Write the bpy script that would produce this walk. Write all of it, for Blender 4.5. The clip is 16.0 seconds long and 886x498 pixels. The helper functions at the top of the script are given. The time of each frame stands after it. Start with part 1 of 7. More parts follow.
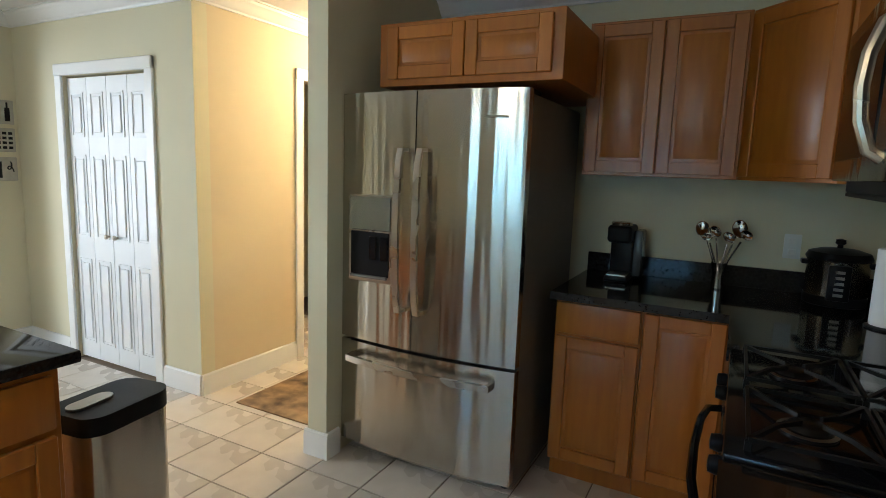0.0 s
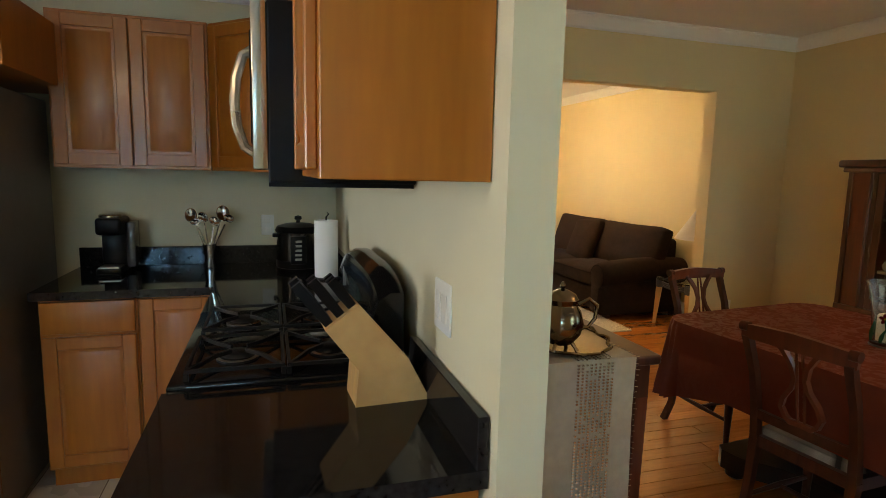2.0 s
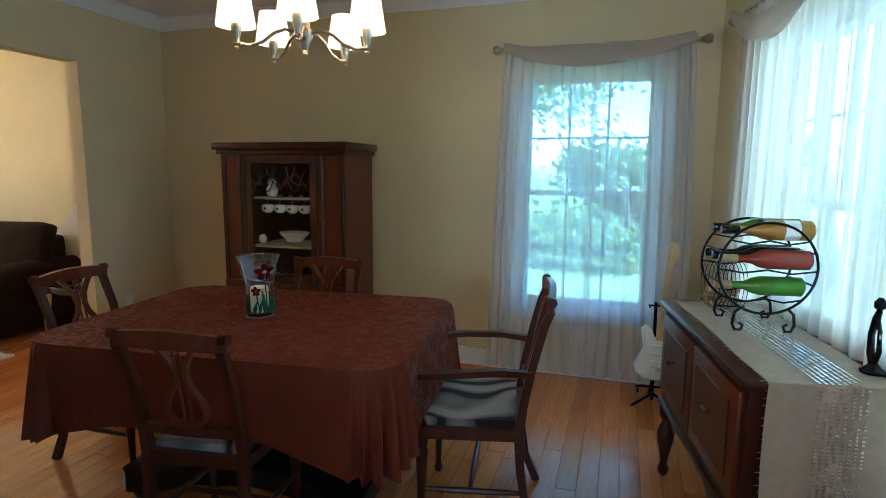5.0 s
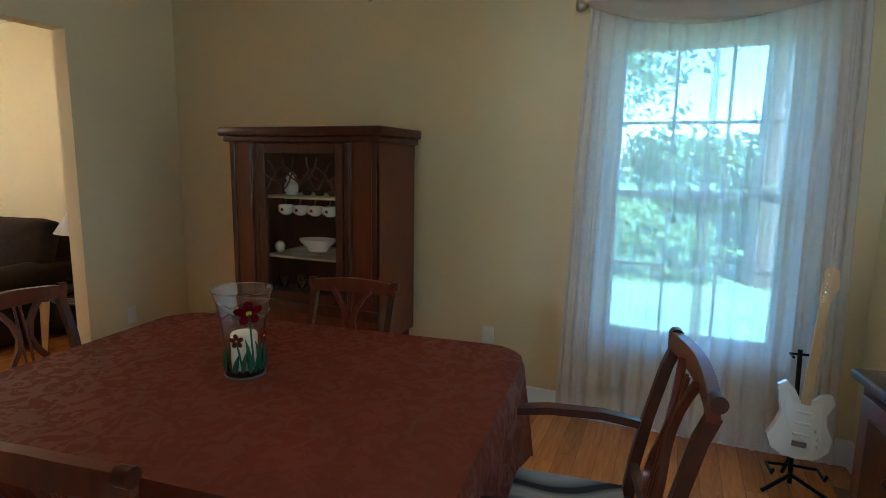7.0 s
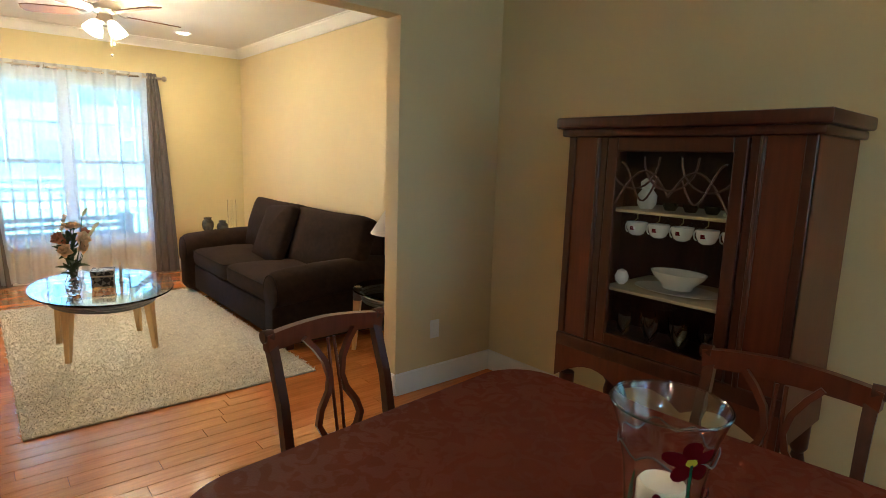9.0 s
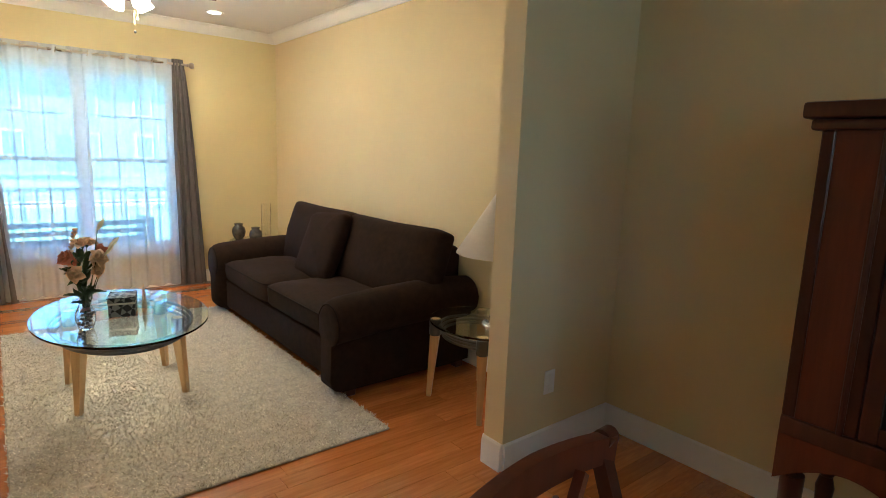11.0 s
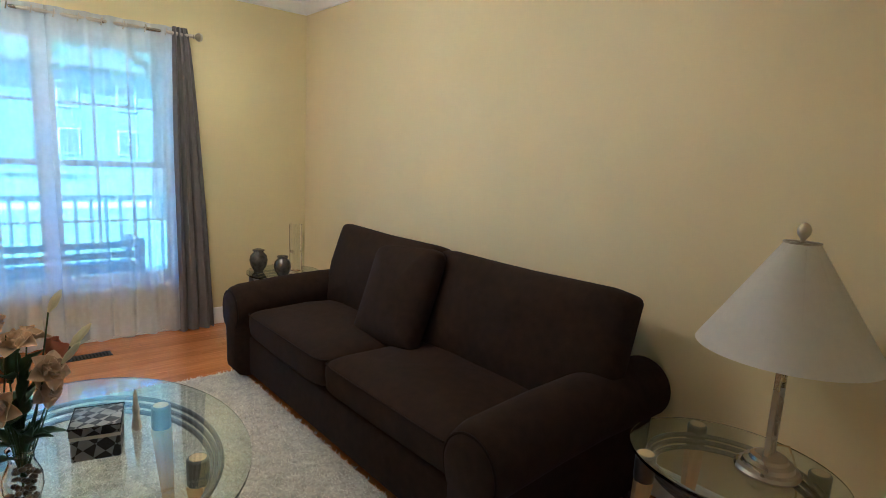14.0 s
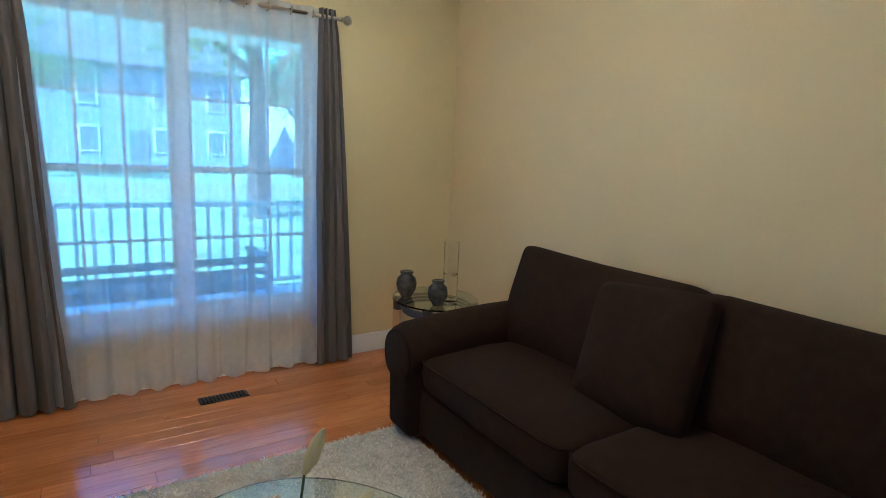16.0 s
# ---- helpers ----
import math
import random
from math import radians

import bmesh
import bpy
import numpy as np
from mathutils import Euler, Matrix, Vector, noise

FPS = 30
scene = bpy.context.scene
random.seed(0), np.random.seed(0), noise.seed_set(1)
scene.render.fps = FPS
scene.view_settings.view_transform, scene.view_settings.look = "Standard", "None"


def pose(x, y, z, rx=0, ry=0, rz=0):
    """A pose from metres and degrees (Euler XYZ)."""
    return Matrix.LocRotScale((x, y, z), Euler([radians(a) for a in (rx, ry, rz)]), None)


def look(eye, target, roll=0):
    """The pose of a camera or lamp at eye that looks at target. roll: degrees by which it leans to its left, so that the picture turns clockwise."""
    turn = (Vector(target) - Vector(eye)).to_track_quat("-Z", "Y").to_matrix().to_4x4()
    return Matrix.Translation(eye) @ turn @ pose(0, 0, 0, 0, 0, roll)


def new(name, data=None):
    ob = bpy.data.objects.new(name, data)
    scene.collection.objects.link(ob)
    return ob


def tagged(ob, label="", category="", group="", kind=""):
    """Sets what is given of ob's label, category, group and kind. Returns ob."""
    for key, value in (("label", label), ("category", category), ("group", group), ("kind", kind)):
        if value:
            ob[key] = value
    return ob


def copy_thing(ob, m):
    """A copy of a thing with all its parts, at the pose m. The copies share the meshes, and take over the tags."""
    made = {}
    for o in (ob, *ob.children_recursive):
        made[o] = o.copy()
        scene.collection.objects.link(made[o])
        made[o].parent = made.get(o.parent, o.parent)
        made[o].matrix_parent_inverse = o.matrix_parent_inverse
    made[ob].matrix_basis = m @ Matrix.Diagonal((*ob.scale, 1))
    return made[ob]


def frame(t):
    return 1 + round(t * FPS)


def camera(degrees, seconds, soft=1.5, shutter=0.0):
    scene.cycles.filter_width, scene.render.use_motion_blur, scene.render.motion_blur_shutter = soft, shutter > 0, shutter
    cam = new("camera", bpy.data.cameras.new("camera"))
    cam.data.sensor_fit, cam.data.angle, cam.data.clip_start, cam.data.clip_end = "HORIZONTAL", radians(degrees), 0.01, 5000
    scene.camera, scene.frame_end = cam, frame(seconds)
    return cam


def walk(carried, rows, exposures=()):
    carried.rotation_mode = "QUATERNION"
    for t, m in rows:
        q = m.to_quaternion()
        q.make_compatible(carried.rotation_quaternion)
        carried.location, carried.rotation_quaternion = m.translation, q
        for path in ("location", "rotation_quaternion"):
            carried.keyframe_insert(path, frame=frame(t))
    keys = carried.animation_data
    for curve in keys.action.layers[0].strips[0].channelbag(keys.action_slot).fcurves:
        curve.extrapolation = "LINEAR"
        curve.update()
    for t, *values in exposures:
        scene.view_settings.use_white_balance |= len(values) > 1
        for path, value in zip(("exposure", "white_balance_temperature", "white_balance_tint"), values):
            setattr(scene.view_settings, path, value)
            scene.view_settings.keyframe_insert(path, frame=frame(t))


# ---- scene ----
# camera and walk
cam = camera(77.0, 16.0, soft=0.9)
ROWS = [
    (0, 1.623, 1.558, 1.425, 27.62, -8.21, 1.99),
    (0.5, 1.630, 1.428, 1.438, 13.50, -8.54, 1.64),
    (1, 1.626, 1.326, 1.433, -1.35, -8.36, 1.56),
    (1.5, 1.755, 1.314, 1.433, -10.45, -8.00, 1.55),
    (2, 1.889, 1.295, 1.426, -17.25, -7.59, 1.34),
    (2.5, 1.991, 1.360, 1.409, -24.92, -7.70, 0.96),
    (3, 2.020, 1.421, 1.408, -39.45, -7.85, 0.48),
    (3.5, 2.021, 1.449, 1.403, -55.16, -7.92, 0.79),
    (4, 2.141, 1.480, 1.390, -65.74, -7.80, 0.72),
    (4.5, 2.172, 1.380, 1.406, -72.38, -8.07, 0.46),
    (7, 3.055, 1.721, 1.414, -67.56, -8.92, 0.91),
    (7.5, 3.112, 1.899, 1.422, -59.86, -9.18, 1.11),
    (8, 3.264, 2.168, 1.429, -54.96, -9.42, 0.96),
    (8.5, 3.384, 2.329, 1.406, -47.60, -9.60, 1.08),
    (9, 3.519, 2.505, 1.400, -40.22, -9.34, 1.72),
    (10.2, 3.500, 3.020, 1.398, -39.30, -9.45, 1.95),
    (10.8, 3.590, 3.340, 1.396, -38.95, -9.55, 2.05),
    (11.5, 3.746, 3.705, 1.394, -39.05, -9.59, 2.12),
    (12, 3.741, 4.006, 1.395, -39.66, -9.39, 2.45),
    (12.5, 3.783, 4.248, 1.389, -39.96, -9.54, 2.43),
    (13, 3.876, 4.509, 1.396, -40.41, -9.40, 2.69),
    (13.5, 3.930, 4.745, 1.403, -40.36, -9.32, 2.92),
    (14, 3.910, 5.006, 1.407, -40.44, -9.41, 2.90),
    (14.5, 3.898, 5.250, 1.405, -40.32, -9.46, 2.66),
    (15, 3.850, 5.497, 1.407, -39.76, -9.51, 2.75),
    (15.5, 3.862, 5.777, 1.409, -37.18, -9.58, 2.80),
    (16, 3.795, 6.040, 1.409, -33.62, -9.93, 2.68),
]
# seconds, x, y, z, yaw, pitch, lean
walk(cam, [(t, pose(x, y, z) @ pose(0, 0, 0, 0, 0, yaw) @ pose(0, 0, 0, 90 + pitch) @ pose(0, 0, 0, 0, 0, roll)) for t, x, y, z, yaw, pitch, roll in ROWS],
     exposures=[(0.0, 3.2, 6100, 10), (0.8, 3.2, 6300, 11), (1.5, 3.35, 7000, 14), (2.0, 3.6, 6900, 14), (2.5, 3.8, 6750, 14), (3.0, 3.78, 6250, 13), (3.5, 3.8, 5750, 12), (4.5, 3.5, 4900, 10), (7.0, 3.48, 4950, 11), (7.5, 3.58, 5000, 11), (8.0, 3.68, 4850, 11), (9.0, 3.7, 5250, 10), (12.5, 3.25, 4550, 9), (14.5, 2.95, 4300, 7), (16.0, 2.62, 4250, 7)])

# heights and planes of the plan
KIT_N, COL_X0, COL_X1, COL_Y = 4.62, 2.255, 2.345, 2.13
EAST, DIN_N0, DIN_N1, LR_N = 6.10, 5.05, 5.17, 9.44
OPEN_X0, OPEN_X1, OPEN_Z = 2.62, 5.33, 2.14
KIT_C, DIN_C, LR_C = 2.40, 2.60, 2.58
SLOPE, S_Y = math.radians(9.0), 0.86


def south(x):
    """The dining room's south wall, which stands askew."""
    return S_Y + (x - EAST) * math.tan(SLOPE)


# sky and sun
world = bpy.data.worlds.new("world")
scene.world = world
world.use_nodes = True
wn, wl = world.node_tree.nodes, world.node_tree.links
sky = wn.new("ShaderNodeTexSky")
sky.sky_type, sky.sun_disc = "NISHITA", False
sky.sun_elevation, sky.sun_rotation = radians(50), radians(245)
wn["Background"].inputs["Strength"].default_value = 0.15
wl.new(sky.outputs[0], wn["Background"].inputs[0])
sun = new("sun", bpy.data.lights.new("sun", "SUN"))
sun.data.energy, sun.data.angle, sun.data.color = 5.0, radians(0.6), (1.0, 0.94, 0.84)
sun.matrix_world = look((0, 0, 20), (15, 7, 0))


def area(name, m, w, h, power, color):
    """An area lamp that stands in for daylight."""
    d = bpy.data.lights.new(name, "AREA")
    d.shape, d.size, d.size_y, d.energy, d.color = "RECTANGLE", w, h, power, color
    ob = new(name, d)
    ob.matrix_world = m
    return ob


def bulb(name, at, power, color, radius=0.03):
    d = bpy.data.lights.new(name, "POINT")
    d.energy, d.color, d.shadow_soft_size = power, color, radius
    ob = new(name, d)
    ob.location = at
    return ob


DAY, WARM = (0.62, 0.82, 1.0), (1.0, 0.79, 0.52)
area("daylight_kitchen", look((0.4, -1.75, 1.55), (0.6, 4, 1.0)), 1.9, 1.4, 4.0, (0.50, 0.78, 1.0))
# Added fill lamp for the kitchen's left side; no window stands there.
area("west_fill_light", look((-4.75, 1.6, 1.25), (0, 2.2, 1.2)), 1.6, 1.9, 17, (0.85, 0.93, 1.0))
bulb("hall_bulb", (-0.60, 5.2, 2.20), 6.5, (1.0, 0.78, 0.5), 0.08)
SOUTH_WALL = Matrix.Translation((EAST, S_Y, 0)) @ Matrix.Rotation(math.pi + SLOPE, 4, "Z")
# Added warm lamp outside the south window, brightens the dining walls for the sky.
area("daylight_south", look(SOUTH_WALL @ Vector((1.37, 0.45, 1.3)), SOUTH_WALL @ Vector((1.37, -2.0, 0.9))), 1.7, 1.5, 5.0, (1.0, 0.92, 0.72))
bulb("kitchen_ceiling_light", (0.5, 0.9, KIT_C - 0.16), 1.6, (1.0, 0.78, 0.5), 0.09)
# ---- small tools ----
def mesh_of(bm, name, material=None, smooth=None):
    me = bpy.data.meshes.new(name)
    bmesh.ops.recalc_face_normals(bm, faces=bm.faces)
    bm.to_mesh(me)
    bm.free()
    if material:
        me.materials.append(material)
    if smooth is not None:
        me.shade_smooth()
        me.set_sharp_from_angle(angle=radians(smooth))
    return me


def thing(name, label, category, m=Matrix(), group="", kind=""):
    ob = new(name)
    ob.empty_display_size = 0.1
    ob.matrix_world = m
    return tagged(ob, label, category, group, kind)


def part(name, bm, material, parent, label="", smooth=35, m=None):
    ob = new(name, mesh_of(bm, name, material, smooth))
    ob.parent = parent
    if m is not None:
        ob.matrix_basis = m
    return tagged(ob, label)


def solid(name, bm, material, label="", category="", kind="", group="", smooth=35, m=None):
    ob = new(name, mesh_of(bm, name, material, smooth))
    if m is not None:
        ob.matrix_world = m
    return tagged(ob, label, category, group, kind)


def box(x0, y0, z0, x1, y1, z1, bev=0.0, seg=1, bm=None):
    bm = bm or bmesh.new()
    made = bmesh.ops.create_cube(bm, size=1)["verts"]
    for v in made:
        v.co = Vector(((x0 + x1) / 2 + v.co.x * (x1 - x0), (y0 + y1) / 2 + v.co.y * (y1 - y0), (z0 + z1) / 2 + v.co.z * (z1 - z0)))
    if bev > 0:
        edges = list({e for v in made for e in v.link_edges})
        bmesh.ops.bevel(bm, geom=edges, offset=bev, segments=seg, affect="EDGES", profile=0.5)
    return bm


def lathe(profile, steps=24, bm=None, at=(0, 0, 0), sx=1.0, sy=1.0, cap=True):
    """A turned shape from (radius, height) pairs."""
    bm = bm or bmesh.new()
    rings = []
    for r, z in profile:
        rings.append([bm.verts.new((at[0] + sx * r * math.cos(2 * math.pi * k / steps), at[1] + sy * r * math.sin(2 * math.pi * k / steps), at[2] + z)) for k in range(steps)])
    for a, b in zip(rings, rings[1:]):
        for k in range(steps):
            bm.faces.new((a[k], a[(k + 1) % steps], b[(k + 1) % steps], b[k]))
    if cap:
        bm.faces.new(rings[0][::-1])
        bm.faces.new(rings[-1])
    return bm


def tube(points, radius, steps=8, bm=None, closed=False, flat=1.0, cap=True):
    """A rod along points; radius may be a list. flat squeezes it across."""
    bm = bm or bmesh.new()
    pts = [Vector(p) for p in points]
    n = len(pts)
    radii = radius if isinstance(radius, (list, tuple)) else [radius] * n
    rings, side = [], None
    for i, p in enumerate(pts):
        ahead = (pts[(i + 1) % n] - pts[i - 1]) if closed else (pts[min(i + 1, n - 1)] - pts[max(i - 1, 0)])
        ahead.normalize()
        if side is None:
            side = ahead.cross(Vector((0, 0, 1)))
            if side.length < 0.05:
                side = ahead.cross(Vector((0, 1, 0)))
        side = (side - ahead * side.dot(ahead)).normalized()
        up = side.cross(ahead)
        rings.append([bm.verts.new(p + radii[i] * (side * math.cos(2 * math.pi * k / steps) + flat * up * math.sin(2 * math.pi * k / steps))) for k in range(steps)])
    for a, b in list(zip(rings, rings[1:])) + ([(rings[-1], rings[0])] if closed else []):
        for k in range(steps):
            bm.faces.new((a[k], a[(k + 1) % steps], b[(k + 1) % steps], b[k]))
    if cap and not closed:
        bm.faces.new(rings[0][::-1])
        bm.faces.new(rings[-1])
    return bm


def bar(points, w, h, bm=None):
    """A beam of rectangular section along points; w across (level), h in the upright sense. Either may be a list."""
    bm = bm or bmesh.new()
    pts = [Vector(p) for p in points]
    n = len(pts)
    ws = w if isinstance(w, (list, tuple)) else [w] * n
    hs = h if isinstance(h, (list, tuple)) else [h] * n
    rings, side = [], None
    for i, p in enumerate(pts):
        ahead = (pts[min(i + 1, n - 1)] - pts[max(i - 1, 0)]).normalized()
        if side is None:
            side = ahead.cross(Vector((0, 0, 1)))
            if side.length < 0.05:
                side = Vector((1, 0, 0))
        side = (side - ahead * side.dot(ahead)).normalized()
        up = side.cross(ahead)
        rings.append([bm.verts.new(p + side * sx * ws[i] / 2 + up * sy * hs[i] / 2) for sx, sy in ((-1, -1), (1, -1), (1, 1), (-1, 1))])
    for a, b in zip(rings, rings[1:]):
        for k in range(4):
            bm.faces.new((a[k], a[(k + 1) % 4], b[(k + 1) % 4], b[k]))
    bm.faces.new(rings[0][::-1])
    bm.faces.new(rings[-1])
    return bm


def soften(bm, width, seg=2, angle=30):
    edges = [e for e in bm.edges if len(e.link_faces) == 2 and e.calc_face_angle(0) > radians(angle)]
    bmesh.ops.bevel(bm, geom=edges, offset=width, segments=seg, affect="EDGES", profile=0.5, clamp_overlap=True)
    return bm


def prism(outline, z0, z1, bm=None):
    """An outline in x, y raised from z0 to z1."""
    bm = bm or bmesh.new()
    low, high = [bm.verts.new((x, y, z0)) for x, y in outline], [bm.verts.new((x, y, z1)) for x, y in outline]
    n = len(outline)
    for k in range(n):
        bm.faces.new((low[k], low[(k + 1) % n], high[(k + 1) % n], high[k]))
    bm.faces.new(low[::-1])
    bm.faces.new(high)
    return bm


def moved(bm, m):
    bmesh.ops.transform(bm, matrix=m, verts=bm.verts)
    return bm


def grid(fn, nu, nv, bm=None, closed_u=False):
    """A sheet through fn(u, v), u and v from 0 to 1."""
    bm = bm or bmesh.new()
    vs = [[bm.verts.new(fn(i / nu, j / nv)) for j in range(nv + 1)] for i in range(nu if closed_u else nu + 1)]
    for i in range(nu):
        for j in range(nv):
            a, b = vs[i], vs[(i + 1) % len(vs)]
            bm.faces.new((a[j], b[j], b[j + 1], a[j + 1]))
    return bm


def thicken(bm, t):
    bmesh.ops.solidify(bm, geom=list(bm.faces), thickness=t)
    return bm


def ease(a, b, x):
    x = min(max((x - a) / (b - a), 0), 1)
    return x * x * (3 - 2 * x)


# ---- materials ----
def nodes_of(name):
    m = bpy.data.materials.new(name)
    m.use_nodes = True
    return m, m.node_tree.nodes, m.node_tree.links, m.node_tree.nodes["Principled BSDF"]


def mat(name, base, rough=0.5, metal=0.0, var=0.10, scale=6.0, bump=0.0, bscale=80.0, stretch=(1, 1, 1), rnd=0.0, spec=0.5, coat=0.0, tint=None, blotch=0.5, sheen=0.0):
    """Base colour with variation at two sizes, a fine relief and uneven gloss."""
    m, n, l, p = nodes_of(name)
    co = n.new("ShaderNodeTexCoord")
    mp = n.new("ShaderNodeMapping")
    mp.inputs["Scale"].default_value = stretch
    l.new(co.outputs["Object"], mp.inputs["Vector"])
    big, fine = n.new("ShaderNodeTexNoise"), n.new("ShaderNodeTexNoise")
    big.inputs["Scale"].default_value, big.inputs["Detail"].default_value = scale * 0.25, 3
    fine.inputs["Scale"].default_value, fine.inputs["Detail"].default_value = scale, 7
    for t in (big, fine):
        l.new(mp.outputs[0], t.inputs["Vector"])
    add = n.new("ShaderNodeMix")
    add.inputs[0].default_value = blotch
    l.new(fine.outputs[0], add.inputs[2])
    l.new(big.outputs[0], add.inputs[3])
    ramp = n.new("ShaderNodeValToRGB")
    ramp.color_ramp.elements[0].position, ramp.color_ramp.elements[1].position = 0.30, 0.70
    lo = tint or [c * (1 - var) for c in base]
    hi = [min(1, c * (1 + var)) for c in base]
    ramp.color_ramp.elements[0].color, ramp.color_ramp.elements[1].color = (*lo, 1), (*hi, 1)
    l.new(add.outputs[0], ramp.inputs[0])
    out = ramp.outputs[0]
    if rnd:
        info, hsv, mr = n.new("ShaderNodeObjectInfo"), n.new("ShaderNodeHueSaturation"), n.new("ShaderNodeMapRange")
        mr.inputs["To Min"].default_value, mr.inputs["To Max"].default_value = 1 - rnd, 1 + rnd
        l.new(info.outputs["Random"], mr.inputs["Value"])
        l.new(mr.outputs[0], hsv.inputs["Value"])
        l.new(out, hsv.inputs["Color"])
        out = hsv.outputs[0]
    l.new(out, p.inputs["Base Color"])
    rr = n.new("ShaderNodeMapRange")
    rr.inputs["To Min"].default_value, rr.inputs["To Max"].default_value = max(0, rough * 0.85), min(1, rough * 1.15)
    l.new(big.outputs[0], rr.inputs["Value"])
    l.new(rr.outputs[0], p.inputs["Roughness"])
    p.inputs["Metallic"].default_value = metal
    p.inputs["Specular IOR Level"].default_value = spec
    p.inputs["Coat Weight"].default_value = coat
    p.inputs["Coat Roughness"].default_value = 0.12
    p.inputs["Sheen Weight"].default_value = sheen
    if bump:
        tex, bp = n.new("ShaderNodeTexNoise"), n.new("ShaderNodeBump")
        tex.inputs["Scale"].default_value, tex.inputs["Detail"].default_value = bscale, 4
        bp.inputs["Strength"].default_value, bp.inputs["Distance"].default_value = bump, 0.004
        l.new(mp.outputs[0], tex.inputs["Vector"])
        l.new(tex.outputs[0], bp.inputs["Height"])
        l.new(bp.outputs[0], p.inputs["Normal"])
    return m


def glass(name, color=(1, 1, 1), rough=0.0, ior=1.45):
    m, n, l, p = nodes_of(name)
    p.inputs["Base Color"].default_value = (*color, 1)
    p.inputs["Transmission Weight"].default_value, p.inputs["Roughness"].default_value, p.inputs["IOR"].default_value = 1.0, rough, ior
    return m


def sheer(name, color, clear=0.45, weave=900.0):
    """Thin cloth: some light passes straight, the rest is scattered."""
    m, n, l, p = nodes_of(name)
    n.remove(p)
    co, nz = n.new("ShaderNodeTexCoord"), n.new("ShaderNodeTexNoise")
    nz.inputs["Scale"].default_value = 30
    l.new(co.outputs["Object"], nz.inputs["Vector"])
    mr = n.new("ShaderNodeMapRange")
    mr.inputs["To Min"].default_value, mr.inputs["To Max"].default_value = clear - 0.05, clear + 0.05
    l.new(nz.outputs[0], mr.inputs["Value"])
    tr, tl, df, a, b = n.new("ShaderNodeBsdfTransparent"), n.new("ShaderNodeBsdfTranslucent"), n.new("ShaderNodeBsdfDiffuse"), n.new("ShaderNodeMixShader"), n.new("ShaderNodeMixShader")
    tl.inputs[0].default_value = df.inputs[0].default_value = (*color, 1)
    a.inputs[0].default_value = 0.5
    l.new(tl.outputs[0], a.inputs[1])
    l.new(df.outputs[0], a.inputs[2])
    l.new(mr.outputs[0], b.inputs[0])
    l.new(a.outputs[0], b.inputs[1])
    l.new(tr.outputs[0], b.inputs[2])
    l.new(b.outputs[0], n["Material Output"].inputs[0])
    return m


def glow(name, color, strength, base=(0.9, 0.85, 0.75)):
    m, n, l, p = nodes_of(name)
    p.inputs["Base Color"].default_value = (*base, 1)
    p.inputs["Emission Color"].default_value, p.inputs["Emission Strength"].default_value = (*color, 1), strength
    return m


def wood(name, dark, light, rough=0.3, along=(1, 14, 14), scale=5.0, rnd=0.0, coat=0.3, bump=0.05):
    m = mat(name, light, rough, var=0.12, scale=scale, stretch=along, tint=dark, bump=bump, bscale=30, rnd=rnd, coat=coat, blotch=0.35)
    return m


# One cream wall paint; each room's cast of light is put into its tone.
M_WALL_KIT = mat("wall_paint_kitchen_light", (0.66, 0.61, 0.43), 0.75, var=0.03, scale=3, bump=0.06, bscale=220)
M_WALL_DIN = mat("wall_paint_dining_light", (0.67, 0.56, 0.315), 0.7, var=0.03, scale=3, bump=0.06, bscale=220)
M_WALL_LR = mat("wall_paint_living_light", (0.66, 0.565, 0.29), 0.7, var=0.03, scale=3, bump=0.06, bscale=220)
M_WALL_HALL = mat("wall_paint_hall_light", (0.66, 0.55, 0.37), 0.75, var=0.03, scale=3, bump=0.06, bscale=220)
M_CEIL = mat("ceiling_paint", (0.74, 0.73, 0.70), 0.9, var=0.02, scale=4, bump=0.05, bscale=160)
M_TRIM = mat("white_trim_paint", (0.78, 0.78, 0.76), 0.35, var=0.02, scale=5, bump=0.02, bscale=120)
M_DOOR = mat("white_door_paint", (0.76, 0.78, 0.79), 0.4, var=0.02, scale=5, bump=0.03, bscale=160)
M_TILE = mat("cream_floor_tile", (0.64, 0.57, 0.49), 0.28, var=0.08, scale=9, bump=0.05, bscale=40, rnd=0.05, tint=(0.57, 0.50, 0.42))
M_GROUT = mat("brown_grout", (0.20, 0.15, 0.11), 0.9, var=0.15, scale=20, bump=0.2)
M_PLANK = mat("honey_wood_plank", (0.53, 0.195, 0.043), 0.22, var=0.14, scale=4, stretch=(1.2, 16, 16), tint=(0.41, 0.135, 0.027), rnd=0.18, coat=0.7, bump=0.03, bscale=20, blotch=0.3)
M_GAP = mat("floor_gap", (0.15, 0.055, 0.018), 0.8)
M_CAB = mat("maple_cabinet", (0.39, 0.13, 0.012), 0.36, var=0.10, scale=4, stretch=(9, 9, 0.9), tint=(0.32, 0.098, 0.008), coat=0.10, bump=0.02, bscale=30, rnd=0.05, blotch=0.45)
M_CABDARK = mat("cabinet_shadow_gap", (0.08, 0.03, 0.01), 0.7)
M_GRANITE = mat("black_granite", (0.012, 0.012, 0.013), 0.06, var=0.9, scale=70, tint=(0.003, 0.003, 0.004), spec=0.30, blotch=0.2)
M_BLACK = mat("black_enamel", (0.007, 0.007, 0.008), 0.10, var=0.2, scale=10, spec=0.3)
M_BLACKMAT = mat("black_plastic", (0.006, 0.006, 0.007), 0.38, var=0.15, scale=12, bump=0.05, spec=0.14)
M_IRON = mat("cast_iron", (0.008, 0.008, 0.008), 0.3, var=0.2, scale=30, bump=0.12, spec=0.2)
